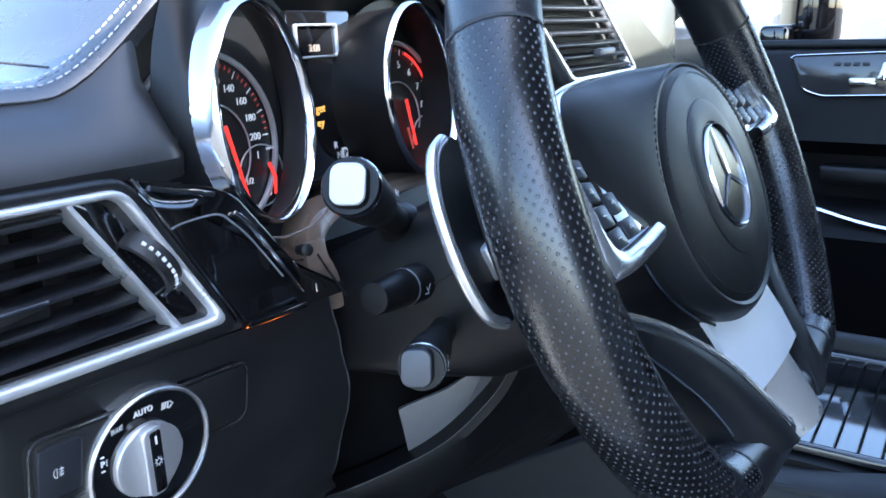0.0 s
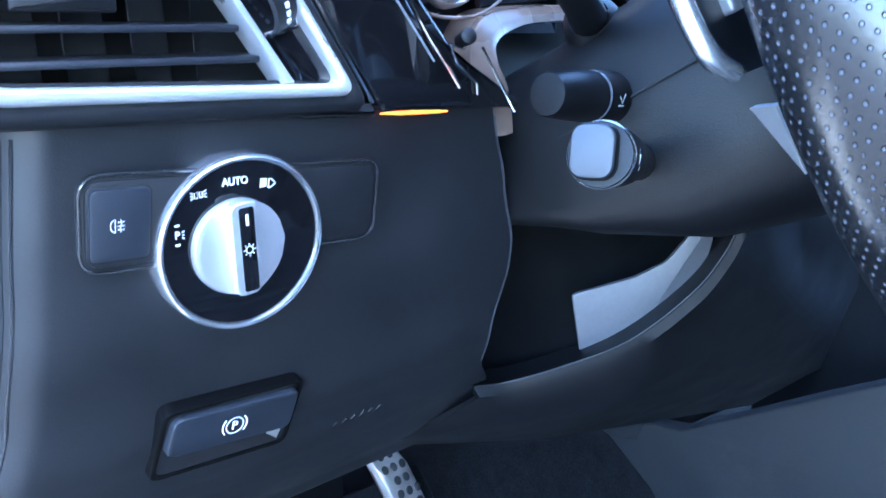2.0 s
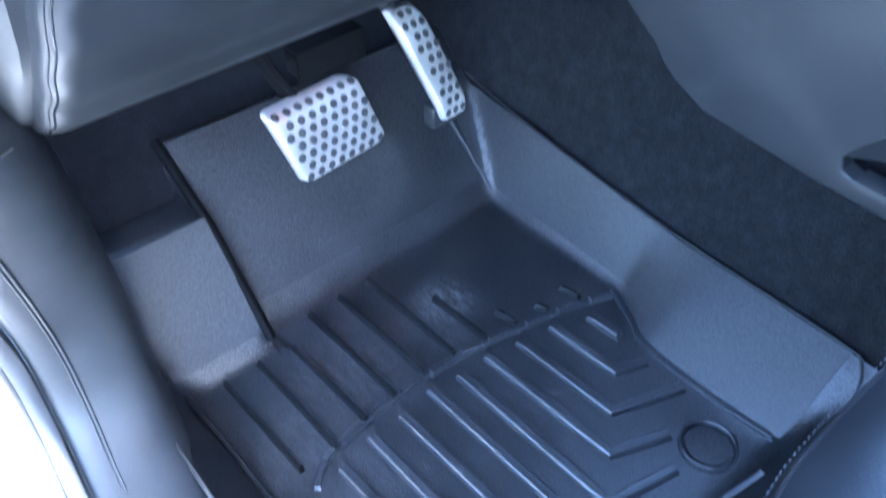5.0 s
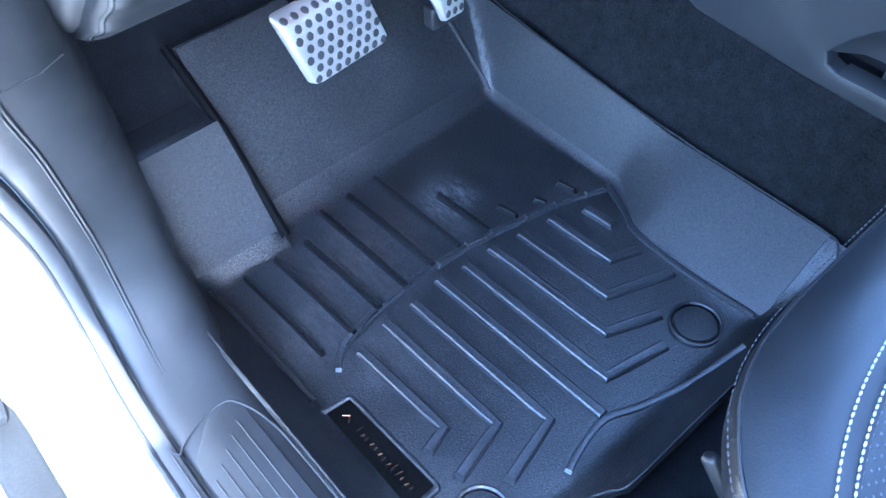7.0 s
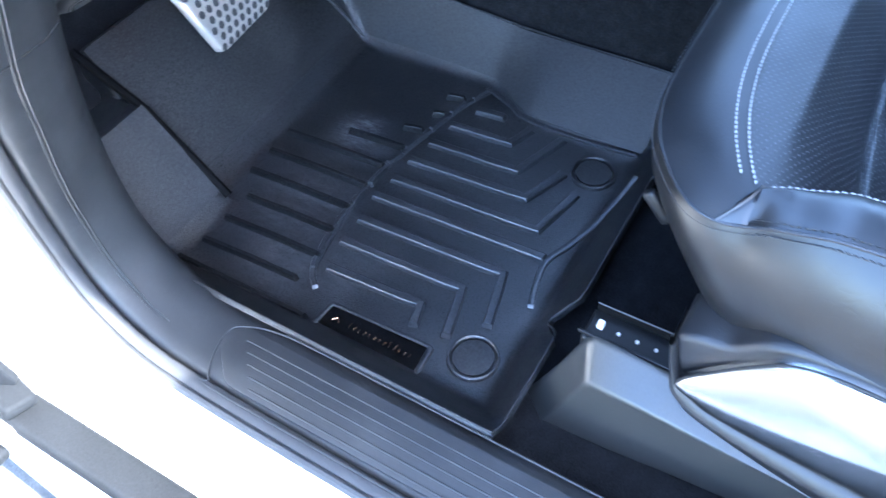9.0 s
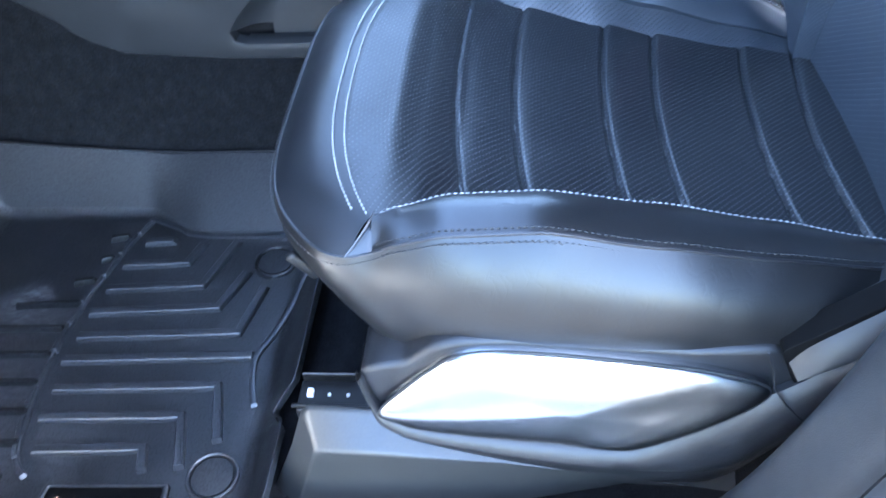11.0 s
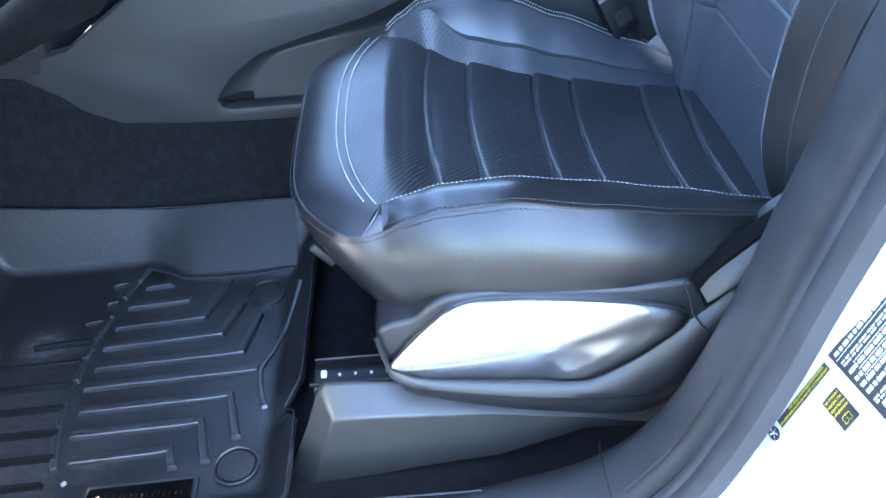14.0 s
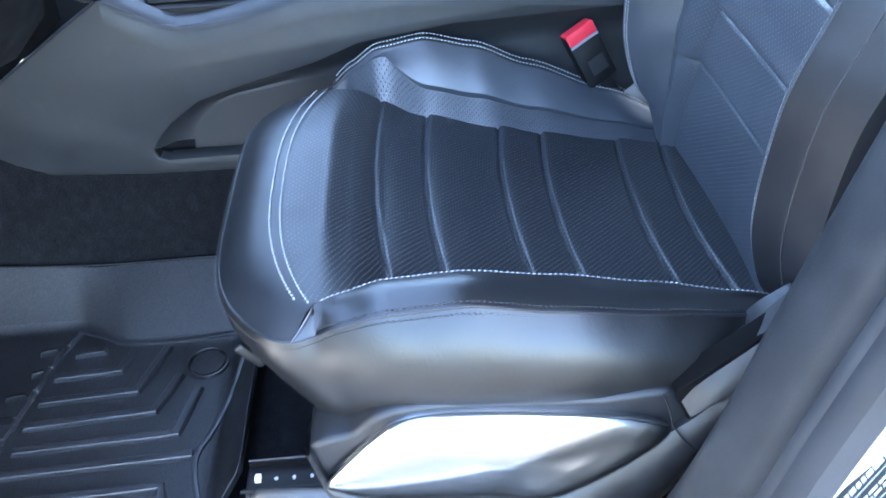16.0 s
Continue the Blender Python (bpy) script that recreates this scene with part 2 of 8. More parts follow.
RUBBER_RIB = mat("rubbed_lit_rib", (0.0120, 0.0130, 0.0156), 0.38, speck=0.55, grain=0.5, grain_scale=600, dust=0.07, var=0.35, var_scale=25, spec=0.85)
STUD = mat("grey_rubber_stud", (0.050, 0.050, 0.052), 0.5, var=0.2)
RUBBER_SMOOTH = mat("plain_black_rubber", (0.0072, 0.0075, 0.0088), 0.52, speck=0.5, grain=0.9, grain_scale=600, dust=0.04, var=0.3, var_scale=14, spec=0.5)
SEAL = mat("door_seal_rubber", (0.030, 0.031, 0.034), 0.55, dust=0.04, spec=0.35)
WHITE = mat("white_car_paint", (0.78, 0.78, 0.77), 0.22, var=0.02, coat=0.8)
DARK = mat("dark_void_plastic", (0.010, 0.010, 0.011), 0.6)
INK_WHITE = mat("white_marking", (0.75, 0.75, 0.75), 0.5, var=0.02)
GLOW_WHITE = mat("lit_white_marking", (0.7, 0.7, 0.7), 0.5, emit=((0.85, 0.9, 1.0), 0.035))
GLOW_RED = mat("lit_red_needle", (0.7, 0.03, 0.02), 0.4, emit=((1.0, 0.05, 0.04), 0.16))
GLOW_AMBER = mat("amber_light_strip", (0.35, 0.11, 0.03), 0.4, emit=((1.0, 0.17, 0.012), 0.34))
GLOW_ORANGE = mat("orange_display_text", (0.9, 0.45, 0.1), 0.4, emit=((1.0, 0.5, 0.1), 0.12))
GLOW_CLOCK = mat("pale_clock_digits", (0.8, 0.65, 0.5), 0.4, emit=((1.0, 0.72, 0.5), 0.07))
GLOW_SCALE = mat("dull_red_marking", (0.45, 0.05, 0.04), 0.5, emit=((1.0, 0.15, 0.12), 0.04))
DIAL = mat("dial_black", (0.012, 0.012, 0.013), 0.35)
GLOW_AMBER_LAMP = mat("amber_lamp_lens", (0.9, 0.35, 0.05), 0.4, emit=((1.0, 0.24, 0.02), 0.4))
RED = mat("red_plastic_button", (0.62, 0.03, 0.05), 0.35)
THREAD = mat("white_stitching", (0.46, 0.46, 0.46), 0.7, var=0.1)
THREAD_WHITE = mat("bright_white_stitching", (0.62, 0.62, 0.61), 0.7, var=0.1)
PADTOP = mat("sheen_black_leather", (0.030, 0.031, 0.034), 0.27, grain=0.12, grain_scale=600, grain_kind="voronoi", spec=1.0, coat=0.25)
SLAT = mat("satin_black_slat", (0.019, 0.020, 0.025), 0.32, var=0.05, spec=1.0)
DOORPANEL = mat("deep_black_plastic", (0.0050, 0.0051, 0.0058), 0.45, grain=0.18, grain_scale=1100, grain_kind="voronoi", spec=0.2)
FRAME = mat("satin_chrome", (0.80, 0.81, 0.83), 0.25, metal=0.90, var=0.03, rough_var=0.04)
VENTFRAME = mat("bright_satin_silver", (0.84, 0.85, 0.87), 0.28, metal=0.65, var=0.03, rough_var=0.04)
PANELSKIN = mat("leather_grained_plastic", (0.0135, 0.0135, 0.0148), 0.38, grain=0.30, grain_scale=1000, grain_kind="voronoi", spec=0.5)
RAILCOVER = mat("satin_grey_plastic", (0.034, 0.033, 0.031), 0.33, grain=0.06, grain_scale=1200, spec=0.6, var=0.12, speck=0.06)
INLAY = mat("silver_lacquer", (0.48, 0.49, 0.50), 0.24, metal=1.0, var=0.03, rough_var=0.03)
THREAD_GREY = mat("grey_stitching", (0.16, 0.16, 0.165), 0.7, var=0.1)
THREAD_DARK = mat("black_stitching", (0.035, 0.035, 0.037), 0.7)
YELLOW = mat("yellow_sticker_ink", (0.75, 0.62, 0.03), 0.5, var=0.03)
STICKER = mat("black_sticker", (0.03, 0.03, 0.03), 0.4, var=0.05)
GREYCAP = mat("light_grey_cap", (0.20, 0.21, 0.23), 0.3, var=0.03)
ASPHALT = mat("worn_asphalt", (0.072, 0.069, 0.064), 0.9, grain=1.0, grain_scale=160, var=0.35, var_scale=20, speck=0.4)
# opaque dark pane for blocking daylight from the rear
LIGHT_BLOCK = mat("light_blocking_pane", (0.012, 0.013, 0.014), 0.05)
# grey-olive base paints a reflection on the unlit display
SCREEN = mat("screen_glass_sheen", (0.115, 0.115, 0.100), 0.22, var=0.05, spec=0.5)
# near-black base that paints the shade inside recesses; also on small black parts
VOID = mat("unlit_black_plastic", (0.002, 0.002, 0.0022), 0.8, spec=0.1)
PLATE = mat("satin_silver_paint", (0.86, 0.87, 0.88), 0.30, metal=0.25, var=0.03, rough_var=0.04, spec=0.8)
PLATE_WARM = mat("satin_warm_metal", (0.56, 0.52, 0.47), 0.30, metal=0.45, var=0.05, grain=0.15, grain_scale=900, brushed=True)
WHITECAP = mat("satin_silver_cap", (0.62, 0.63, 0.65), 0.30, var=0.03)
SOFTCAP = mat("mid_grey_cap", (0.075, 0.078, 0.085), 0.45, var=0.03)
BRACKET = mat("light_grey_plastic", (0.12, 0.12, 0.125), 0.35)
CLAD = mat("grey_sill_cladding", (0.013, 0.014, 0.0155), 0.75, spec=0.08, grain=0.3, grain_scale=800, speck=0.2)
HEADLINER = mat("grey_headliner", (0.16, 0.158, 0.153), 0.9)
BADGE_BLACK = mat("badge_black", (0.0025, 0.0025, 0.0027), 0.22, spec=0.35)
COPPER = mat("copper_lettering", (0.75, 0.42, 0.22), 0.25, metal=1.0)


# ---- mesh helpers ----
def part(name, bm, material, parent=None, label="", sharp=38, kind=""):
    me = bpy.data.meshes.new(name)
    bmesh.ops.recalc_face_normals(bm, faces=bm.faces)
    bm.to_mesh(me)
    bm.free()
    me.materials.append(material)
    me.polygons.foreach_set("use_smooth", [True] * len(me.polygons))
    me.set_sharp_from_angle(angle=radians(sharp))
    ob = new(name, me)
    if parent:
        ob.parent = parent
        if parent.type == "EMPTY":
            ob.matrix_parent_inverse = Matrix.Translation(-parent.location)
    if label:
        ob["label"] = label
    if kind:
        ob["kind"] = kind
    return ob


def thing(name, label, category, base, group="", kind=""):
    ob = new(name)
    ob.empty_display_size = 0.02
    ob.location = base
    return tagged(ob, label, category, group, kind)


def V(*a):
    return Vector(a)


def grid(rows, cu=False, cv=False):
    """A sheet of quads through rows of points, with a uv map in metres. cu closes each row, cv the row of rows."""
    bm = bmesh.new()
    uvl = bm.loops.layers.uv.new("UVMap")
    nr, nc = len(rows), len(rows[0])
    vs = [[bm.verts.new(p) for p in r] for r in rows]
    mid = rows[nr // 2]
    us = [0.0]
    for j in range(nc if cu else nc - 1):
        us.append(us[-1] + (Vector(mid[(j + 1) % nc]) - Vector(mid[j])).length)
    vv = [0.0]
    for i in range(nr if cv else nr - 1):
        vv.append(vv[-1] + (Vector(rows[(i + 1) % nr][nc // 2]) - Vector(rows[i][nc // 2])).length)
    for i in range(nr if cv else nr - 1):
        for j in range(nc if cu else nc - 1):
            i2, j2 = (i + 1) % nr, (j + 1) % nc
            quad = (vs[i][j], vs[i][j2], vs[i2][j2], vs[i2][j])
            if len(set(quad)) < 4:
                continue
            f = bm.faces.new(quad)
            for lp, uv in zip(f.loops, ((us[j], vv[i]), (us[j + 1], vv[i]), (us[j + 1], vv[i + 1]), (us[j], vv[i + 1]))):
                lp[uvl].uv = uv
    return bm


OUTLOOK = Vector((-0.55, -0.20, 0.75))  # the open doorway, which the shown sides of thin sheets face


def solid(bm, t):
    """Gives an open sheet a thickness t, on the side away from the doorway."""
    bmesh.ops.recalc_face_normals(bm, faces=bm.faces)
    bm.normal_update()
    lean = sum(f.normal.dot((OUTLOOK - f.calc_center_median()).normalized()) * f.calc_area() for f in bm.faces)
    if lean < 0:
        bmesh.ops.reverse_faces(bm, faces=bm.faces)
        bm.normal_update()
    front = list(bm.faces)
    rim = [e for e in bm.edges if e.is_boundary]
    twin = {v: bm.verts.new(v.co - v.normal * t) for v in list(bm.verts)}
    for f in front:
        bm.faces.new([twin[v] for v in reversed(f.verts)])
    for e in rim:
        u, w = e.verts
        if e.link_faces:
            bm.faces.new((w, u, twin[u], twin[w]))
    return bm


def frames_along(pts, closed=False):
    n = len(pts)
    tang = []
    for i in range(n):
        a = pts[(i - 1) % n] if closed or i > 0 else pts[i]
        b = pts[(i + 1) % n] if closed or i < n - 1 else pts[i]
        tang.append((b - a).normalized())
    ref = V(0, 0, 1) if abs(tang[0].z) < 0.9 else V(1, 0, 0)
    nrm = (ref - tang[0] * ref.dot(tang[0])).normalized()
    out = []
    for t in tang:
        nrm = (nrm - t * nrm.dot(t)).normalized()
        out.append((nrm, t.cross(nrm)))
    return out


def tube(pts, r, n=8, closed=False, flat=1.0):
    """A round bar along pts; r a number or one for each point."""
    pts = [Vector(p) for p in pts]
    fr = frames_along(pts, closed)
    rows = []
    for i, (p, (a, b)) in enumerate(zip(pts, fr)):
        rr = r[i] if isinstance(r, (list, tuple)) else r
        rows.append([p + a * (rr * math.cos(2 * math.pi * k / n)) + b * (rr * flat * math.sin(2 * math.pi * k / n)) for k in range(n)])
    bm = grid(rows, cu=True, cv=closed)
    if not closed:
        bm.verts.ensure_lookup_table()
        bm.faces.new(bm.verts[:n])
        bm.faces.new(bm.verts[-n:])
    return bm


def smooth_path(pts, k=6, closed=False):
    """Catmull-Rom through pts."""
    pts = [Vector(p) for p in pts]
    n = len(pts)
    out = []
    for i in range(n if closed else n - 1):
        p0 = pts[(i - 1) % n] if closed or i > 0 else pts[0]
        p1, p2 = pts[i], pts[(i + 1) % n]
        p3 = pts[(i + 2) % n] if closed or i + 2 < n else pts[-1]
        for s in range(k):
            t = s / k
            out.append(0.5 * ((2 * p1) + (p2 - p0) * t + (2 * p0 - 5 * p1 + 4 * p2 - p3) * t * t + (3 * p1 - p0 - 3 * p2 + p3) * t ** 3))
    if not closed:
        out.append(pts[-1])
    return out


def lerp_table(table, s):
    """A smooth value from rows (s, value...)."""
    if s <= table[0][0]:
        return table[0][1:]
    for a, b in zip(table, table[1:]):
        if s <= b[0]:
            u = (s - a[0]) / (b[0] - a[0])
            u = u * u * (3 - 2 * u) * 0.5 + u * 0.5
            return tuple(x + (y - x) * u for x, y in zip(a[1:], b[1:]))
    return table[-1][1:]


def rrect(w, h, r, n=4):
    out = []
    for cx, cy, a0 in ((w / 2 - r, h / 2 - r, 0), (-w / 2 + r, h / 2 - r, 90), (-w / 2 + r, -h / 2 + r, 180), (w / 2 - r, -h / 2 + r, 270)):
        for k in range(n + 1):
            a = radians(a0 + 90 * k / n)
            out.append((cx + r * math.cos(a), cy + r * math.sin(a)))
    return out


def ngon(r, n=32, ry=None):
    return [(r * math.cos(2 * math.pi * k / n), (ry or r) * math.sin(2 * math.pi * k / n)) for k in range(n)]


def slab(outline, thick, m=None, bev=0.0, seg=2):
    """A plate: the outline in its own xy, front at z 0, going back to -thick, its front edge rounded by bev."""
    bm = bmesh.new()
    layers = [(0.0, -thick)]
    if bev:
        layers += [(0.0, -bev)]
        layers += [(bev * (1 - math.cos(math.pi / 2 * k / seg)), -bev * (1 - math.sin(math.pi / 2 * k / seg))) for k in range(1, seg + 1)]
    else:
        layers += [(0.0, 0.0)]
    n = len(outline)
    area = sum(outline[i][0] * outline[(i + 1) % n][1] - outline[(i + 1) % n][0] * outline[i][1] for i in range(n))
    sgn = 1 if area > 0 else -1
    inset = []
    for i in range(n):
        p0, p1, p2 = (Vector(outline[(i + k) % n]) for k in (-1, 0, 1))
        e1, e2 = (p1 - p0), (p2 - p1)
        n1 = V(-e1.y, e1.x).normalized() * sgn if e1.length > 1e-9 else V(0, 0)
        n2 = V(-e2.y, e2.x).normalized() * sgn if e2.length > 1e-9 else n1
        q = n1 + n2
        inset.append(q / max(0.5, q.length_squared / 2) if q.length > 1e-6 else n1)
    rings = [[bm.verts.new((outline[i][0] + inset[i].x * d, outline[i][1] + inset[i].y * d, z)) for i in range(n)] for d, z in layers]
    for a, b in zip(rings, rings[1:]):
        for i in range(n):
            bm.faces.new((a[i], a[(i + 1) % n], b[(i + 1) % n], b[i]))
    bm.faces.new(rings[-1])
    bm.faces.new(rings[0][::-1])
    if m:
        bm.transform(m)
    return bm


def ring_plate(outer, inner, thick, m=None, bev=0.0):
    """A frame between two outlines with the same number of points."""
    bm = bmesh.new()
    n = len(outer)
    mid = [((a[0] + b[0]) / 2, (a[1] + b[1]) / 2) for a, b in zip(outer, inner)]
    def mixp(a, b, u):
        return (a[0] + (b[0] - a[0]) * u, a[1] + (b[1] - a[1]) * u)
    prof = [(0, -thick), (0, -bev), (0.12, -bev * 0.3), (0.35, 0), (0.65, 0), (0.88, -bev * 0.3), (1, -bev), (1, -thick)]
    rings = [[bm.verts.new((*mixp(a, b, u), z)) for a, b in zip(outer, inner)] for u, z in prof]
    for a, b in zip(rings, rings[1:] + rings[:1]):
        for i in range(n):
            bm.faces.new((a[i], a[(i + 1) % n], b[(i + 1) % n], b[i]))
    if m:
        bm.transform(m)
    return bm


def lathe(profile, n=32, m=None):
    """Turns (radius, height) about z."""
    rows = [[(r * math.cos(2 * math.pi * k / n), r * math.sin(2 * math.pi * k / n), h) for k in range(n)] for r, h in profile]
    bm = grid(rows, cu=True)
    bmesh.ops.remove_doubles(bm, verts=bm.verts, dist=1e-6)
    if m:
        bm.transform(m)
    return bm


def rbox(sx, sy, sz, r, m=None, seg=3):
    bm = bmesh.new()
    bmesh.ops.create_cube(bm, size=1)
    bm.transform(Matrix.Diagonal((sx, sy, sz, 1)))
    bmesh.ops.bevel(bm, geom=bm.edges[:], offset=r, segments=seg, profile=0.5, affect="EDGES")
    if m:
        bm.transform(m)
    return bm


def join(*bms):
    out = bmesh.new()
    for b in bms:
        me = bpy.data.meshes.new("tmp")
        b.to_mesh(me)
        b.free()
        out.from_mesh(me)
        bpy.data.meshes.remove(me)
    return out


def facing(o, z, x=(1, 0, 0)):
    """A place at o whose own z axis points along z, and its x axis near x."""
    z = Vector(z).normalized()
    x = Vector(x)
    x = (x - z * x.dot(z)).normalized()
    y = z.cross(x)
    return Matrix(((x.x, y.x, z.x, o[0]), (x.y, y.y, z.y, o[1]), (x.z, y.z, z.z, o[2]), (0, 0, 0, 1)))


def lettering(text, size, m, depth=0.0003):
    cu = bpy.data.curves.new("text", "FONT")
    cu.body, cu.size, cu.extrude, cu.align_x, cu.align_y = text, size, depth, "CENTER", "CENTER"
    ob = bpy.data.objects.new("text", cu)
    scene.collection.objects.link(ob)
    dg = bpy.context.evaluated_depsgraph_get()
    me = bpy.data.meshes.new_from_object(ob.evaluated_get(dg))
    bm = bmesh.new()
    bm.from_mesh(me)
    bm.transform(m)
    bpy.data.objects.remove(ob)
    bpy.data.curves.remove(cu)
    bpy.data.meshes.remove(me)
    return bm


def stroke(pts, w, m, t=0.0004):
    """A flat painted line through points of a plate's own xy."""
    return tube([m @ V(p[0], p[1], 0.0) for p in pts], w / 2, 6, flat=0.4)


def stitches(path, pitch=0.0045, r=0.0006, fill=0.62):
    """A row of short threads along a path."""
    path = [Vector(p) for p in path]
    seg = []
    dist = [0.0]
    for a, b in zip(path, path[1:]):
        dist.append(dist[-1] + (b - a).length)
    def at(s):
        for i in range(len(path) - 1):
            if s <= dist[i + 1]:
                return path[i].lerp(path[i + 1], (s - dist[i]) / max(1e-9, dist[i + 1] - dist[i]))
        return path[-1]
    s = 0.0
    bm = bmesh.new()
    while s + pitch * fill < dist[-1]:
        a, b = at(s), at(s + pitch * fill)
        d = (b - a).normalized()
        u = d.orthogonal().normalized()
        w = d.cross(u)
        ring = []
        for p, rr in ((a, r * 0.5), (a.lerp(b, 0.25), r), (a.lerp(b, 0.75), r), (b, r * 0.5)):
            ring.append([bm.verts.new(p + u * rr * c + w * rr * sn) for c, sn in ((1, 0), (0, 1), (-1, 0), (0, -1))])
        for x, y in zip(ring, ring[1:]):
            for k in range(4):
                bm.faces.new((x[k], x[(k + 1) % 4], y[(k + 1) % 4], y[k]))
        s += pitch
    return bm

# ---- ground, sky line and car body ----
def slab_box(x0, x1, y0, y1, z0, z1, r=0.004):
    return rbox(x1 - x0, y1 - y0, z1 - z0, r, Matrix.Translation(((x0 + x1) / 2, (y0 + y1) / 2, (z0 + z1) / 2)), 2)


bm = grid([[(x, y, -0.42) for x in np.linspace(-400, 400, 9)] for y in np.linspace(-400, 400, 9)])
tagged(part("ground", bm, ASPHALT), "grey asphalt lot under and round the car", "ground", kind="structure")

# carpeted floor: a sheet that climbs to the firewall in front and to the tunnel at the side
def floor_z(x, y):
    z = -0.012
    if y > 0.54:
        z += (y - 0.54) * 0.86
    if x > 0.245:
        z += (x - 0.245) * 2.2 + max(0, x - 0.272) * 4.0
    return z


def carpet_top(y):
    """The carpet ends under the lower edge of the console."""
    return float(np.interp(y, (0.17, 0.315, 0.356, 0.372, 0.389, 0.415, 0.44, 0.50), (0.200, 0.208, 0.228, 0.240, 0.258, 0.276, 0.294, 0.36)))


rows = [[(x, y, min(carpet_top(y), floor_z(x, y))) for x in np.linspace(-0.31, 0.36, 28)] for y in np.concatenate([np.linspace(-1.9, 0.15, 30), np.linspace(0.16, 0.52, 60), np.linspace(0.54, 1.0, 14)])]
bm = solid(grid(rows), 0.01)
tagged(part("floor", bm, CARPET), "black carpet of the driver's footwell", "carpet", kind="structure")
bm = slab_box(0.34, 1.18, -1.9, 1.0, -0.05, -0.02)
tagged(part("floor", bm, CARPET), "black carpet of the passenger's footwell", "carpet", kind="structure")
bm = slab_box(-0.34, 1.2, 0.93, 0.97, -0.05, 0.72)
tagged(part("wall_front", bm, DARK), "black bulkhead behind the dashboard", "bulkhead", kind="structure")
bm = join(slab_box(-0.34, 1.2, -1.95, -1.9, -0.05, 0.82), slab_box(-0.34, 1.2, -1.95, -1.9, 1.16, 1.26))
tagged(part("wall_back", bm, HEADLINER), "grey rear of the cabin", "cabin wall", kind="structure")
bm = slab_box(-0.36, 1.2, -2.0, -0.10, 1.24, 1.29)
tagged(part("ceiling", bm, HEADLINER), "grey cloth headliner", "headliner", kind="structure")

# door opening: one path of (y, z) from the front pillar down, along the sill and up the rear pillar
RING = [(0.26, 0.68, -0.428), (0.315, 0.55, -0.422), (0.365, 0.45, -0.413), (0.415, 0.36, -0.399), (0.455, 0.27, -0.386), (0.478, 0.18, -0.378), (0.462, 0.10, -0.381),
        (0.40, 0.058, -0.388), (0.31, 0.048, -0.391), (0.12, 0.046, -0.393), (-0.08, 0.048, -0.394), (-0.20, 0.058, -0.388),
        (-0.285, 0.088, -0.378), (-0.345, 0.145, -0.368), (-0.378, 0.215, -0.364), (-0.405, 0.31, -0.362), (-0.422, 0.39, -0.36),
        (-0.448, 0.51, -0.36), (-0.49, 0.70, -0.36), (-0.52, 0.90, -0.36), (-0.53, 1.10, -0.36)]
ring = smooth_path([(x, y, z) for y, z, x in RING], 5)


def ring_band(profile, profile_rear=None, deep=0.0):
    """A strip along the door opening; profile of (x offset outwards, offset into the opening)."""
    rows = []
    for i, p in enumerate(ring):
        a, b = ring[max(0, i - 1)], ring[min(len(ring) - 1, i + 1)]
        d = b - a
        nrm = V(0, d.z, -d.y).normalized()
        if nrm.dot(V(0, 0.0 - p.y, 0.6 - p.z)) < 0:
            nrm = -nrm
        u = min(1, max(0, (-0.22 - p.y) / 0.12))
        prof = profile if profile_rear is None else [(a0 + (a1 - a0) * u, b0 + (b1 - b0) * u) for (a0, b0), (a1, b1) in zip(profile, profile_rear)]
        sink = deep * u * min(1, max(0, (p.z - 0.18) / 0.2))
        rows.append([p + V(-o, 0, 0) + nrm * (h - sink * min(1, max(0, -h - 0.02) / 0.012)) for o, h in prof])
    return grid(rows)


opening = thing("door_sill", "grey plastic sill and pillar trim round the driver's door opening", "sill trim", (-0.34, 0, 0.03), kind="structure")
trim_prof = [(-0.106, -0.075), (-0.101, -0.03), (-0.092, -0.008), (-0.082, -0.001), (-0.074, 0.002), (-0.060, 0.0025), (-0.040, 0.002), (-0.028, -0.001), (-0.022, -0.004), (-0.016, -0.004), (-0.012, -0.012)]
trim_front = [(-0.128, -0.075), (-0.122, -0.03), (-0.112, -0.008), (-0.100, -0.001), (-0.090, 0.002), (-0.070, 0.0025), (-0.046, 0.0022), (-0.034, 0.0012), (-0.030, -0.0005), (-0.0275, -0.004), (-0.0265, -0.010)]
part("trim", solid(ring_band(trim_front, trim_prof), 0.003), TRIM, opening)
seal_prof = [(-0.0262, -0.008), (-0.0255, -0.001), (-0.0235, 0.0026), (-0.0195, 0.0036), (-0.0140, 0.0034), (-0.0100, 0.0018), (-0.0085, -0.002)]
seal_rear = [(-0.0115, -0.008), (-0.0105, -0.001), (-0.0085, 0.0026), (-0.0045, 0.0036), (-0.0005, 0.0034), (0.0030, 0.0018), (0.0045, -0.002)]
part("door_seal", ring_band(seal_prof, seal_rear), SEAL, opening, "black rubber door seal")
lip = [(-0.0100, -0.004), (-0.0085, 0.0008), (-0.0060, 0.0022), (-0.0030, 0.0006), (-0.0015, -0.012)]
lip_rear = [(-0.006, -0.004), (0.004, 0.0030), (0.014, 0.0030), (0.024, -0.0010), (0.028, -0.014)]
part("seal_lip", ring_band(lip, lip_rear), SEAL, opening, "thin rubber lip of the seal")
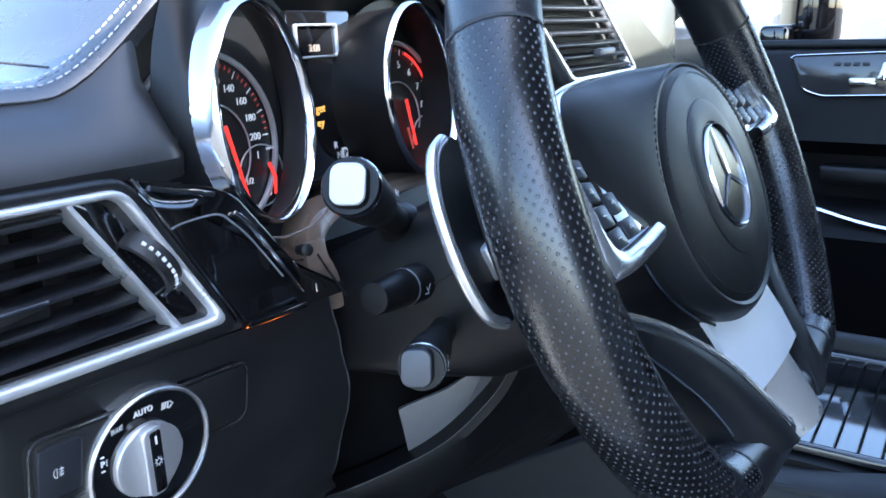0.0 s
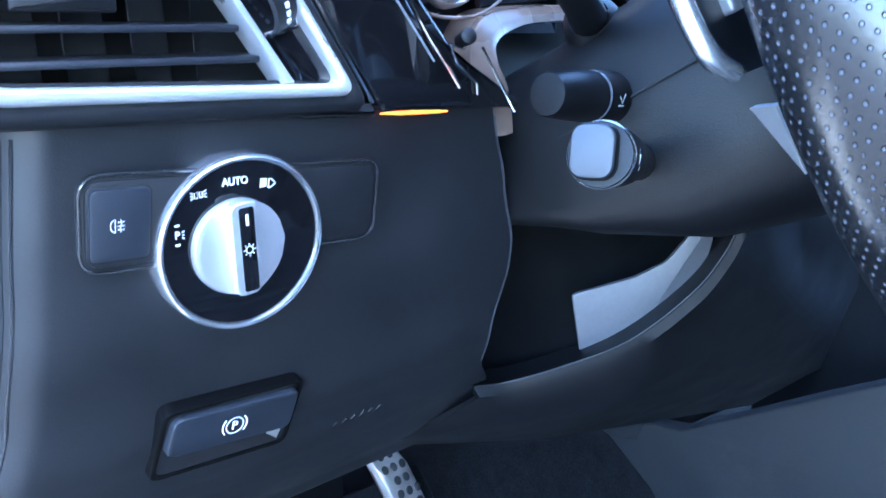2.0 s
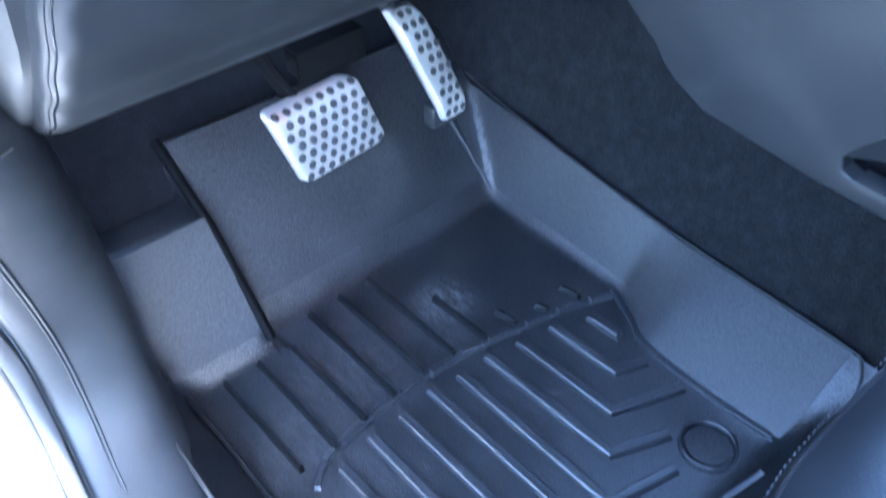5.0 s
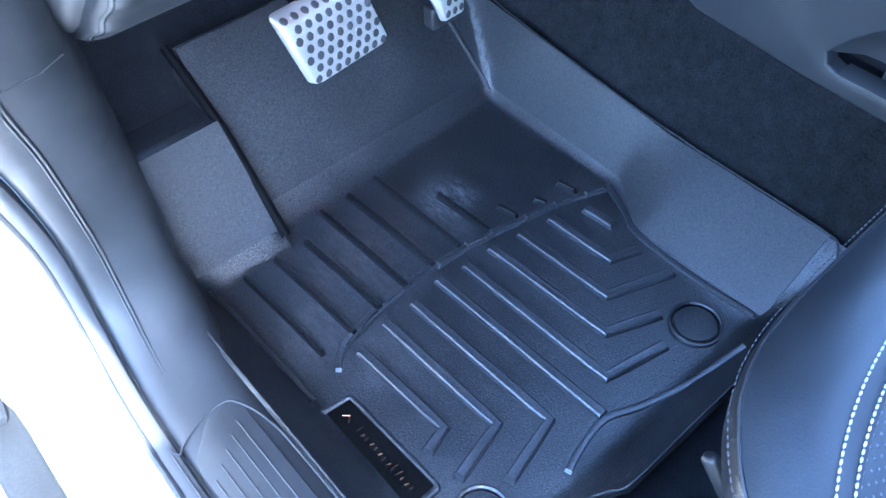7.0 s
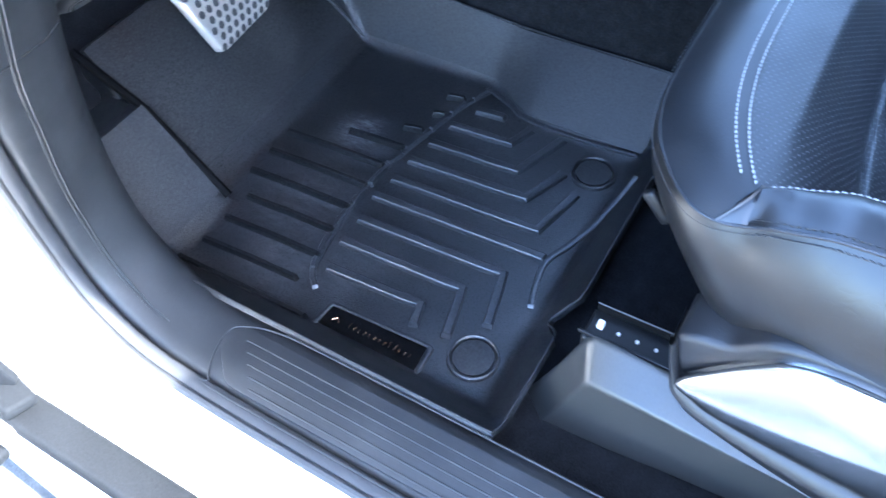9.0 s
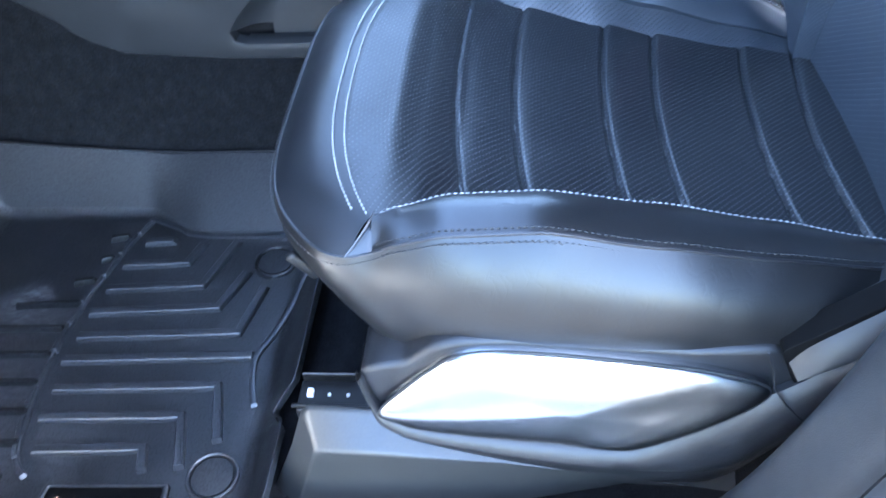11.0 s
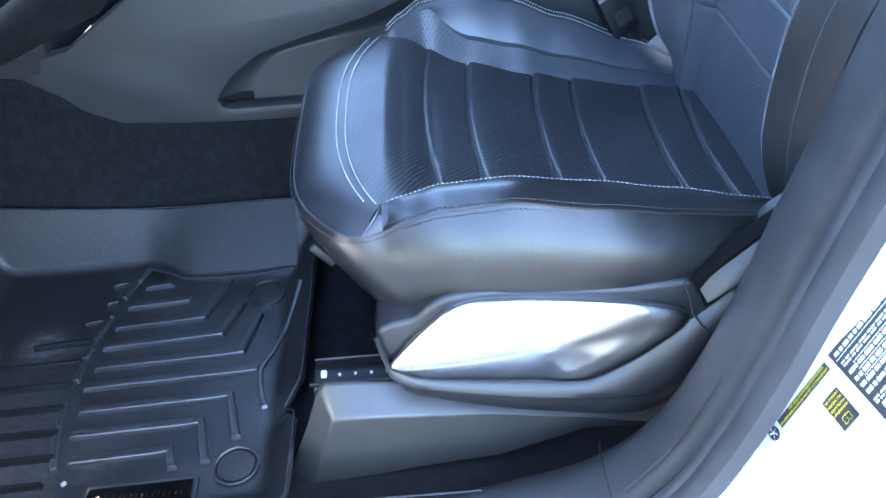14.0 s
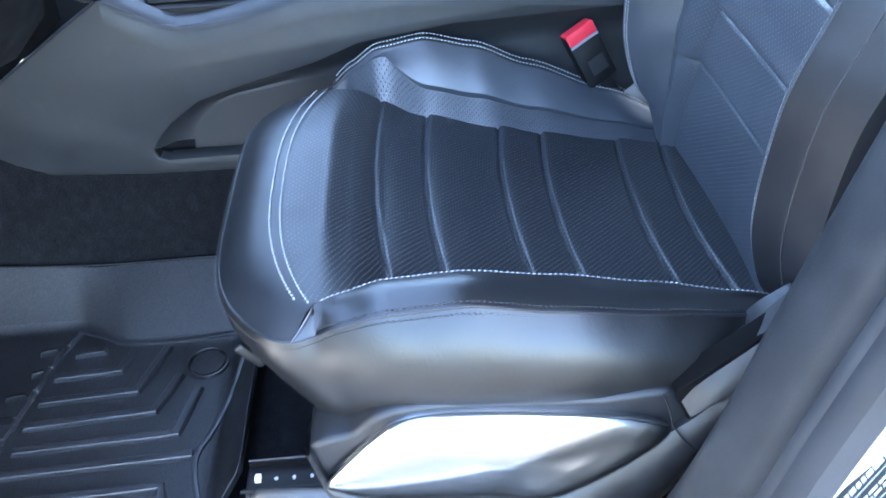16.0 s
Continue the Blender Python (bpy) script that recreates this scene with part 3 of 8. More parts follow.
jamb = [(-0.006, -0.02), (-0.0035, -0.010), (0.008, -0.007), (0.045, -0.010), (0.060, -0.016), (0.068, -0.030), (0.075, -0.055), (0.085, -0.070), (0.115, -0.080), (0.125, -0.095), (0.13, -0.20), (0.10, -0.34)]
body = thing("body_side", "white painted body side and door jamb, in bright light", "car body", (-0.45, 0, -0.2), kind="structure")
jamb_rear = [(-0.004, -0.010), (-0.003, -0.024), (0.002, -0.034), (0.030, -0.040), (0.060, -0.050), (0.085, -0.060), (0.095, -0.075), (0.105, -0.10), (0.11, -0.12), (0.115, -0.14), (0.12, -0.20), (0.10, -0.34)]
part("jamb", solid(ring_band(jamb, jamb_rear, 0.05), 0.002), WHITE, body)

# ribbed tread plate let into the sill
tread = [(-0.305, 0.345), (-0.312, 0.352), (-0.330, 0.338), (-0.3585, 0.308), (-0.3615, 0.296), (-0.359, -0.172), (-0.353, -0.180), (-0.303, -0.180), (-0.297, -0.172), (-0.297, 0.335)]
zt = 0.0505
part("tread_plate", slab(tread, 0.004, Matrix.Translation((0, 0, zt + 0.001)), 0.0012), TRIM, opening, "ribbed grey tread plate")
for k in range(5):
    x = -0.3100 - 0.0112 * k
    y1 = 0.318 - 0.0095 * k
    part("tread_rib", tube([(x, -0.160, zt + 0.0004), (x, -0.156, zt + 0.0014), (x, y1 - 0.006, zt + 0.0014), (x, y1, zt + 0.0004)], 0.0010, 6), TRIM, opening)

border = smooth_path([(-0.372, -0.172, zt), (-0.372, 0.296, zt), (-0.366, 0.322, zt), (-0.338, 0.338, zt), (-0.310, 0.342, zt), (-0.298, 0.330, zt), (-0.288, 0.296, zt), (-0.285, 0.221, zt), (-0.285, -0.172, zt)], 4)
part("tread_border", tube([p + V(0, 0, 0.0008) for p in border], 0.0012, 6), TRIM, opening)

# groove that runs down the front pillar trim and fades out on the sill
groove = []
for k, o in ((8, 0.044), (10, 0.046), (12, 0.048), (14, 0.052), (17, 0.060), (20, 0.065), (23, 0.069), (26, 0.071), (28, 0.070), (30, 0.068), (33, 0.063), (35, 0.060)):
    p, a_, b_ = ring[k], ring[k - 1], ring[k + 1]
    d = b_ - a_
    nrm = V(0, d.z, -d.y).normalized()
    if nrm.dot(V(0, -p.y, 0.6 - p.z)) < 0:
        nrm = -nrm
    groove.append(V(-0.395 + o, p.y, p.z) + nrm * 0.0026)
gp = smooth_path(groove, 4)
part("trim_ridge", tube(gp, [0.0022] * (len(gp) - 10) + [0.0022 - 0.00019 * k for k in range(10)], 8, flat=0.7), TRIM, opening)
part("trim_groove", tube([p + V(-0.0032, 0, 0.0) for p in gp], [0.0013] * (len(gp) - 10) + [0.0013 - 0.00011 * k for k in range(10)], 6), DARK, opening, "dark groove in the trim")

# crease along the foot of the rear pillar, fading upwards
crease = []
for k in range(62, 73):
    p, d = ring[k], ring[k + 1] - ring[k - 1]
    nrm = V(0, d.z, -d.y).normalized()
    if nrm.dot(V(0, -p.y, 0.6 - p.z)) < 0:
        nrm = -nrm
    crease.append(p + V(0.037, 0, 0) + nrm * 0.0022)
part("trim_ridge", tube(crease, [0.0016 - 0.00014 * k for k in range(len(crease))], 8), TRIM, opening)
part("trim_groove", tube([p + V(-0.0024, 0, 0) for p in crease], [0.0010 - 0.00008 * k for k in range(len(crease))], 6), DARK, opening, "dark groove in the trim")

# pillar joint lines of the trim
for i0 in (12, 61):
    d = (ring[i0 + 1] - ring[i0]).normalized()
    n = V(0, -d.z, d.y)
    if n.dot(V(0, -ring[i0].y, 0.6 - ring[i0].z)) < 0:
        n = -n
    base = ring[i0]
    part("joint", tube([base + V(0.108, 0, 0) + n * -0.003, base + V(0.09, 0, 0) + n * 0.0026, base + V(0.04, 0, 0) + n * 0.0026, base + V(0.022, 0, 0) + n * -0.003], 0.0009, 6), DARK, opening, "dark joint line")

# roof rail, far side of the cabin and glass surround
bm = slab_box(-0.40, -0.34, -2.0, -0.09, 1.20, 1.28)
part("roof_rail", bm, WHITE, body)
bm = tube(smooth_path([(-0.38, 0.23, 0.70), (-0.38, 0.06, 0.96), (-0.37, -0.12, 1.22)], 5), 0.035, 10)
part("windscreen_pillar", bm, WHITE, body)
bm = tube(smooth_path([(1.16, 0.62, 0.72), (1.14, 0.28, 0.98), (1.10, -0.10, 1.22)], 5), 0.04, 10)
tagged(part("trim", bm, DASH), "black pillar trim by the windscreen", "pillar trim", kind="structure")
bm = slab_box(1.14, 1.19, -0.60, -0.42, 0.70, 1.24)
tagged(part("trim", bm, DASH), "black pillar trim on the passenger side", "pillar trim", kind="structure")
for x0, x1, side in ((1.14, 1.19, "passenger"), (-0.39, -0.35, "driver")):
    bm = join(slab_box(x0, x1, -1.9, -0.58, -0.05, 0.80), slab_box(x0, x1, -1.9, -1.45, 0.80, 1.20), slab_box(x0, x1, -1.9, -0.58, 1.20, 1.26))
    tagged(part("wall_side", bm, DASH), "black rear door panel on the %s side" % side, "cabin wall", kind="structure")
# unseen opaque panes, added to cut the light from the rear sides
for x in (1.165, -0.372):
    tagged(part("rear_side_block", slab_box(x - 0.003, x + 0.003, -1.44, -0.585, 0.805, 1.195, 0.001), LIGHT_BLOCK), "unseen dark pane in a rear side window, added to cut light", "window", kind="structure")
part("rear_door_skin", join(slab_box(-0.51, -0.393, -1.9, -0.62, -0.15, 0.80, 0.02), slab_box(-0.48, -0.393, -1.9, -0.62, 0.805, 1.22, 0.02)), WHITE, body)
# far surroundings: pale building front ahead of the car
bm = slab_box(-9, 16, 9.0, 9.6, -0.42, 2.3, 0.05)
tagged(part("backdrop", bm, mat("olive_plaster", (0.16, 0.16, 0.135), 0.9)), "plain olive-grey wall beyond the windscreen", "wall", kind="structure")

# open driver's door, swung out square to the car, and grey sill cladding
door = thing("driver_door", "white driver door standing wide open, seen at its lower hinge edge", "car door", (-0.95, 0.56, -0.03))
part("shell", rbox(0.93, 0.085, 0.80, 0.02, Matrix.Translation((-0.975, 0.570, 0.375))), WHITE, door)
part("inner_panel", rbox(0.80, 0.03, 0.60, 0.015, Matrix.Translation((-1.02, 0.522, 0.48))), DASH, door, "black inner door panel")
part("bottom_seal", rbox(0.90, 0.030, 0.014, 0.005, pose(-0.965, 0.497, -0.004)), CLAD, door, "grey rubber bottom seal")
part("check_strap", rbox(0.10, 0.014, 0.03, 0.004, pose(-0.46, 0.548, 0.22, 0, 0, 35)), STEEL, door, "steel door check strap")
clad = thing("sill_cladding", "grey plastic cladding along the white outer sill", "sill cladding", (-0.47, 0.2, -0.03))
part("strip", rbox(0.040, 0.95, 0.022, 0.006, pose(-0.481, 0.030, 0.030, 0, 14, 0)), CLAD, clad)
part("front_strip", slab(rrect(0.120, 0.036, 0.008), 0.008, facing((-0.481, 0.509, 0.118), (-0.84, -0.52, 0.12), (0.05, 0.40, 0.92)), 0.002), CLAD, clad, "grey front seal strip")
part("front_strip", rbox(0.034, 0.22, 0.016, 0.005, pose(-0.466, 0.566, 0.060, 0, 14, -9)), CLAD, clad, "grey front seal strip")
part("end_piece", rbox(0.030, 0.030, 0.020, 0.008, pose(-0.498, 0.482, 0.026, 0, 14, 0)), SATIN, clad, "bright end clip")
part("fender", rbox(0.03, 0.9, 0.62, 0.012, Matrix.Translation((-0.425, 1.04, 0.36))), WHITE, body)

# ---- dashboard ----
def rounded(poly, r, n=4):
    out = []
    for i in range(len(poly)):
        p0, p1, p2 = (Vector(poly[(i + k) % len(poly)]) for k in (-1, 0, 1))
        a, b = (p0 - p1), (p2 - p1)
        d = min(r, a.length * 0.45, b.length * 0.45)
        s, e = p1 + a.normalized() * d, p1 + b.normalized() * d
        for k in range(n + 1):
            t = k / n
            q = s * (1 - t) ** 2 + p1 * (2 * t * (1 - t)) + e * t * t
            out.append((q.x, q.y))
    return out


dash = thing("dashboard", "black dashboard with stitched leather top and soft lower panel", "dashboard", (-0.1, 0.3, 0.4))

# lower panel: depth of its face at each height
FACE = [(0.30, 0.60), (0.375, 0.470), (0.386, 0.437), (0.40, 0.405), (0.44, 0.352), (0.48, 0.310), (0.515, 0.283), (0.545, 0.268), (0.60, 0.258), (0.64, 0.2545), (0.668, 0.2525)]


def face_y(z):
    return lerp_table(FACE, z)[0]


def panel_left(z):
    return lerp_table([(0.386, -0.279), (0.44, -0.283), (0.49, -0.284), (0.534, -0.281), (0.565, -0.273), (0.614, -0.267), (0.668, -0.262)], z)[0]


def panel_right(z):
    return lerp_table([(0.386, 0.030), (0.44, 0.018), (0.484, -0.004), (0.5025, -0.024), (0.52, -0.039), (0.545, -0.045), (0.576, -0.0395), (0.591, -0.0405), (0.623, -0.050), (0.651, -0.0587), (0.668, -0.063)], z)[0]


def lower_panel():
    rows = []
    for z in np.linspace(0.668, 0.386, 34):
        y = face_y(z)
        # the free end rolls round towards the door
        xe = panel_left(z)
        r = []
        for k in range(9):
            a = math.pi / 2 * k / 8
            r.append((xe + 0.016 - 0.016 * math.sin(math.pi / 2 - a), y + 0.016 - 0.016 * math.sin(a), z))
        r = [(xe, y + 0.10, z), (xe, y + 0.04, z)] + r
        xr = panel_right(z)
        for u in np.linspace(0.08, 1, 12):
            r.append((xe + 0.016 + (xr - xe - 0.016) * u, y, z))
        r.append((xr + 0.003, y + 0.004, z))
        r.append((xr + 0.003, y + 0.05, z))
        rows.append(r)
    last = rows[-1]
    rows.append([(p[0], p[1] + 0.012, p[2] - 0.008) for p in last])
    rows.append([(p[0], p[1] + 0.06, p[2] - 0.004) for p in last])
    return solid(grid(rows), 0.003)


part("lower_panel", lower_panel(), DASH, dash)
seam_pts = [(panel_right(z) + 0.0018, face_y(z) + 0.0012, z) for z in np.linspace(0.655, 0.520, 24)]
part("panel_edge", tube(seam_pts, 0.0006, 6), SOFTCAP, dash, "pale line along the panel edge")
seam_pts = [(panel_left(z) + 0.0050, face_y(z) + 0.0048, z) for z in np.linspace(0.662, 0.40, 40)]
part("panel_edge", tube(seam_pts, 0.0008, 6), GLOSSDARK, dash)
part("panel_edge", tube([(x - 0.0022, y + 0.0026, z) for x, y, z in seam_pts], 0.0006, 6), DARK, dash)
# the end cap towards the door
rows = [[(x, y, z) for x, y in ((-0.300 + 0.0, face_y(z) + 0.20), (-0.300, face_y(z) + 0.055), (-0.296, face_y(z) + 0.034), (-0.288, face_y(z) + 0.024), (-0.270, face_y(z) + 0.022))] for z in np.linspace(0.80, 0.40, 16)]
part("end_cap", solid(grid(rows), 0.003), DASH, dash, "grained black end cap")

# light switch panel: plate, fog lamp button, rotary switch
sw = thing("light_switch", "rotary headlight switch with silver knob in a black plate", "light switch", (-0.187, 0.252, 0.62))
SWM = facing((-0.1862, 0.2535, 0.6310), (0, -1, -0.09)) @ pose(0, 0, 0, 0, 0, -3.4)
outl = rrect(0.1120, 0.0290, 0.005)
part("plate_gap", slab(rrect(0.1140, 0.0310, 0.006), 0.006, SWM @ Matrix.Translation((0, 0, 0.0026)), 0.0008), DARK, sw)
part("plate_rim", tube([SWM @ V(x, y, 0.0030) for x, y in rrect(0.1152, 0.0322, 0.0065)], 0.0006, 8, closed=True), GLOSSDARK, sw)
part("plate", slab(outl, 0.006, SWM @ Matrix.Translation((0, 0, 0.0036)), 0.0012), DASH, sw)
FM = SWM @ Matrix.Translation((-0.0452, 0.0000, 0.0042))
part("button_gap", slab(rrect(0.0212, 0.0256, 0.0026), 0.003, FM @ Matrix.Translation((0, 0, -0.0003)), 0.0002), DARK, sw)
btn = part("fog_lamp_button", slab(rrect(0.0196, 0.0240, 0.0022), 0.004, FM @ pose(0, 0, 0.0010, 3), 0.0009), BUTTON, sw)
def fog_icon(m, s):
    d = [(s * 0.05 * c, 0) for c in (1,)]
    arc = [(-0.1 * s + 0.9 * s * math.cos(a) * -0.8, s * math.sin(a)) for a in np.linspace(-math.pi / 2, math.pi / 2, 9)]
    bms = [stroke(arc + [arc[0]], s * 0.2, m)]
    for k in (-0.6, 0, 0.6):
        bms.append(stroke([(0.25 * s, k * s), (1.3 * s, k * s)], s * 0.18, m))
    bms.append(stroke([(0.75 * s, -s), (0.65 * s, -0.3 * s), (0.85 * s, 0.3 * s), (0.75 * s, s)], s * 0.16, m))
    return join(*bms)
part("icon", fog_icon(FM @ Matrix.Translation((-0.0018, 0, 0.0012)), 0.0021), INK_WHITE, btn, "white fog lamp symbol")
RM = facing((-0.1882, 0.2543, 0.6198), (0, -1, -0.09))
part("bezel", lathe([(0.0300, -0.004), (0.0301, 0.0052), (0.0306, 0.0062), (0.0316, 0.0064), (0.0324, 0.0056), (0.0328, 0.0036), (0.0328, -0.004)], 48, RM), FRAME, sw, "bright chrome ring")
part("dial_face", lathe([(0.0, 0.0046), (0.0302, 0.0046), (0.0303, 0.0)], 40, RM), PIANO, sw, "gloss black dial face")
knob_m = RM @ pose(-0.0032, -0.0002, 0.0044, 0, 0, 4) @ Matrix.Diagonal((0.88, 0.90, 0.60, 1))
kn = part("knob", lathe([(0.0195, 0.0), (0.0195, 0.0035), (0.0188, 0.0050), (0.0175, 0.0056), (0.0, 0.0064)], 48, knob_m), SATIN, sw, "satin silver rotary knob")
# the two cheeks rise from the disc to a narrow grip
for sg in (1, -1):
    rows = []
    for u in np.linspace(0, 1, 9):
        x = sg * (0.0058 + 0.0132 * u)
        hy = math.sqrt(max(1e-6, 0.0190 ** 2 - x * x))
        rows.append([knob_m @ V(0.0012 + x * 0.99, hy * v, 0.0062 + 0.0042 * (1 - u) ** 2.2 - 0.002 * abs(v) ** 3 * (1 - u)) for v in np.linspace(-1, 1, 13)])
    part("cheek", grid(rows), SATIN, kn)
part("grip", slab(rrect(0.0122, 0.0385, 0.0040), 0.009, knob_m @ Matrix.Translation((0.0008, 0, 0.0110)), 0.0014, 3), SATIN, kn)
part("insert", slab(rrect(0.0066, 0.0350, 0.0012), 0.003, knob_m @ Matrix.Translation((0.0018, -0.0002, 0.0115)), 0.0004), PIANO, kn, "gloss black insert")
IM = knob_m @ Matrix.Translation((0.0018, 0, 0.0116))
part("mark", stroke([(0, 0.0100), (0, 0.0145)], 0.0012, IM), INK_WHITE, kn)
bms = [stroke([(0.0015 * math.cos(a), 0.0015 * math.sin(a)) for a in np.linspace(0, 2 * math.pi, 13)], 0.0004, IM)]
for k in range(8):
    a = k * math.pi / 4
    bms.append(stroke([(0.0020 * math.cos(a), 0.0020 * math.sin(a)), (0.0027 * math.cos(a), 0.0027 * math.sin(a))], 0.0004, IM))
part("lamp_icon", join(*bms), INK_WHITE, kn)
DF = RM @ Matrix.Translation((-0.0016, 0.0006, 0.0049))
part("auto_text", lettering("AUTO", 0.0041, DF @ Matrix.Translation((-0.0016, 0.0226, 0)) @ Matrix.Diagonal((0.86, 0.95, 1, 1))), INK_WHITE, sw, "white lettering AUTO")
m1 = DF @ pose(0.0114, 0.0204, 0, 0, 0, -6) @ Matrix.Diagonal((0.82, 0.78, 1, 1))
bms = [stroke([(0, -0.0020), (0.0012, -0.0020), (0.0034, 0), (0.0012, 0.0020), (0, 0.0020), (0, -0.0020)], 0.0006, m1)]
for k in range(4):
    bms.append(stroke([(-0.0042, -0.0018 + k * 0.0012), (-0.0010, -0.0012 + k * 0.0010)], 0.0006, m1))
part("low_beam_icon", join(*bms), INK_WHITE, sw)
m1 = DF @ pose(-0.0152, 0.0196, 0, 0, 0, 4) @ Matrix.Diagonal((0.70, 0.78, 1, 1))
bms = []
for s in (1, -1):
    bms.append(stroke([(s * 0.0005, -0.0013), (s * 0.0020, -0.0012), (s * 0.0020, 0.0012), (s * 0.0005, 0.0013), (s * 0.0005, -0.0013)], 0.00045, m1))
    for k in (-1, 0, 1):
        bms.append(stroke([(s * 0.0026, k * 0.0009), (s * 0.0042, k * 0.0016)], 0.00045, m1))
part("side_lamp_icon", join(*bms), INK_WHITE, sw)
m1 = DF @ pose(-0.0232, 0.0066, 0, 0, 0, 0) @ Matrix.Diagonal((0.72, 0.74, 1, 1))
part("parking_icon", join(lettering("P", 0.0052, m1), stroke([(-0.0012, 0.0046), (0.0012, 0.0046)], 0.0008, m1), stroke([(-0.0012, -0.0046), (0.0012, -0.0046)], 0.0008, m1),
     *[stroke([(0.0022, k * 0.0012), (0.0034, k * 0.0018)], 0.0005, m1) for k in (-1, 0, 1)]), INK_WHITE, sw)

# parking brake handle in its recess
pb = thing("parking_brake_handle", "black parking brake release handle in a slanted recess", "brake handle", (-0.185, 0.283, 0.53))
PBM = facing((-0.1835, 0.2675, 0.5410), (0, -0.93, -0.36))
rec = rounded([(-0.0360, 0.0188), (0.0250, 0.0144), (0.0210, -0.0211), (-0.0400, -0.0157)][::-1], 0.005)
inn = rounded([(-0.0335, 0.0166), (0.0225, 0.0124), (0.0187, -0.0186), (-0.0372, -0.0136)][::-1], 0.004)
part("surround", ring_plate(rec, inn, 0.006, PBM @ Matrix.Translation((0, 0, 0.0010)), 0.0010), VOID, pb)
part("recess", slab(inn, 0.001, PBM @ Matrix.Translation((0, 0, 0.0002))), DARK, pb)
hnd = rounded([(-0.0325, 0.0158), (0.0215, 0.0118), (0.0180, -0.0066), (-0.0355, -0.0008)][::-1], 0.004)
part("handle", slab(hnd, 0.012, PBM @ pose(0, 0, 0.0048, -6), 0.0012), BUTTON, pb)
part("underside", slab(rounded([(-0.0355, -0.0030), (0.0176, -0.0085), (0.0168, -0.0165), (-0.0360, -0.0118)][::-1], 0.003), 0.002, PBM @ pose(0, 0, 0.0006, 10), 0.0006), DASH, pb)
part("catch", slab([(0.0085, -0.0085), (0.0165, -0.0090), (0.0150, -0.0150)][::-1], 0.003, PBM @ Matrix.Translation((0, 0, 0.0022)), 0.0006), STEEL, pb, "small pale catch behind the handle")
m1 = PBM @ pose(-0.0085, 0.0062, 0.0054, -6, 0, -4)
bms = [lettering("P", 0.0052, m1)] + [stroke([(0.0037 * math.cos(a), 0.0037 * math.sin(a)) for a in np.linspace(0, 2 * math.pi, 17)], 0.0006, m1)]
for s in (0, math.pi):
    bms.append(stroke([(0.0052 * math.cos(a + s), 0.0052 * math.sin(a + s)) for a in np.linspace(-0.7, 0.7, 7)], 0.0006, m1))
part("brake_icon", join(*bms), INK_WHITE, pb)
# embossed airbag wording, too worn to read: raised bars
m1 = facing((-0.118, 0.2825, 0.516), (0, -0.82, -0.57), (1, 0, 0.07))
bms = []
for k in range(6):
    bms.append(tube([m1 @ V(-0.014 + 0.005 * k, -0.0010 - 0.001 * (k % 2), 0.0), m1 @ V(-0.012 + 0.005 * k, 0.0014, 0.0)], 0.0005, 6))
part("embossed_mark", join(*bms), DASH, dash)

# ---- left air vent ----
vent = thing("air_vent", "dashboard air vent with satin silver frame and black slats", "air vent", (-0.2, 0.26, 0.665))
VM = facing((0, 0.2500, 0.7), (0, -1, 0.10))


def vp(x, z):
    return (x, z - 0.7)


vent_out = rounded([vp(-0.318, 0.722), vp(-0.312, 0.748), vp(-0.181, 0.7455), vp(-0.1335, 0.6625), vp(-0.272, 0.6655)], 0.010)
vent_in = rounded([vp(-0.300, 0.716), vp(-0.302, 0.7385), vp(-0.1875, 0.7375), vp(-0.1475, 0.6735), vp(-0.265, 0.6775)], 0.006)
vent_mid = [(a[0] + (b[0] - a[0]) * 0.45, a[1] + (b[1] - a[1]) * 0.45) for a, b in zip(vent_in, vent_out)]
part("frame", ring_plate(vent_mid, vent_in, 0.016, VM @ Matrix.Translation((0, 0, 0.0056)), 0.0030), VENTFRAME, vent, "bright chrome inner frame")
part("surround", ring_plate(vent_out, [(a[0] + (b[0] - a[0]) * 0.38, a[1] + (b[1] - a[1]) * 0.38) for a, b in zip(vent_in, vent_out)], 0.016, VM @ Matrix.Translation((0, 0, 0.0036)), 0.0030), HUBSKIN, vent, "black rounded surround")
part("edge_line", tube([VM @ V(*vp(x, z), 0.0030) for x, z in ((-0.1800, 0.7440), (-0.1560, 0.7030), (-0.1345, 0.6655))], 0.0010, 6), CHROME, vent, "thin chrome outer line")
part("lower_edge", slab(rounded([vp(-0.275, 0.6720), vp(-0.132, 0.6655), vp(-0.130, 0.6600), vp(-0.272, 0.6685)], 0.002), 0.012, VM @ Matrix.Translation((0, 0, 0.0005)), 0.002), DASH, vent, "black lower edge")
part("duct", slab(vent_in, 0.001, VM @ Matrix.Translation((0, 0, -0.030))), DARK, vent)
part("duct_wall", ring_plate([(p[0] * 1.0, p[1]) for p in vent_in], [(p[0], p[1] * 0.94) for p in vent_in], 0.03, VM @ Matrix.Translation((0, 0, -0.002)), 0.0), DARK, vent)
# slanted divider and the gloss panel that carries the thumbwheel
dv = [vp(-0.2122, 0.7395), vp(-0.2088, 0.7395), vp(-0.1668, 0.6745), vp(-0.1702, 0.6745)]
part("divider", slab(dv, 0.012, VM @ Matrix.Translation((0, 0, 0.003)), 0.0012), VENTFRAME, vent, "silver divider")
gp = [vp(-0.2085, 0.7392), vp(-0.1880, 0.7385), vp(-0.1475, 0.6735), vp(-0.1668, 0.6742)]
part("wheel_panel", slab(gp, 0.006, VM @ Matrix.Translation((0, 0, -0.001)), 0.0004), PIANO, vent, "gloss black panel")
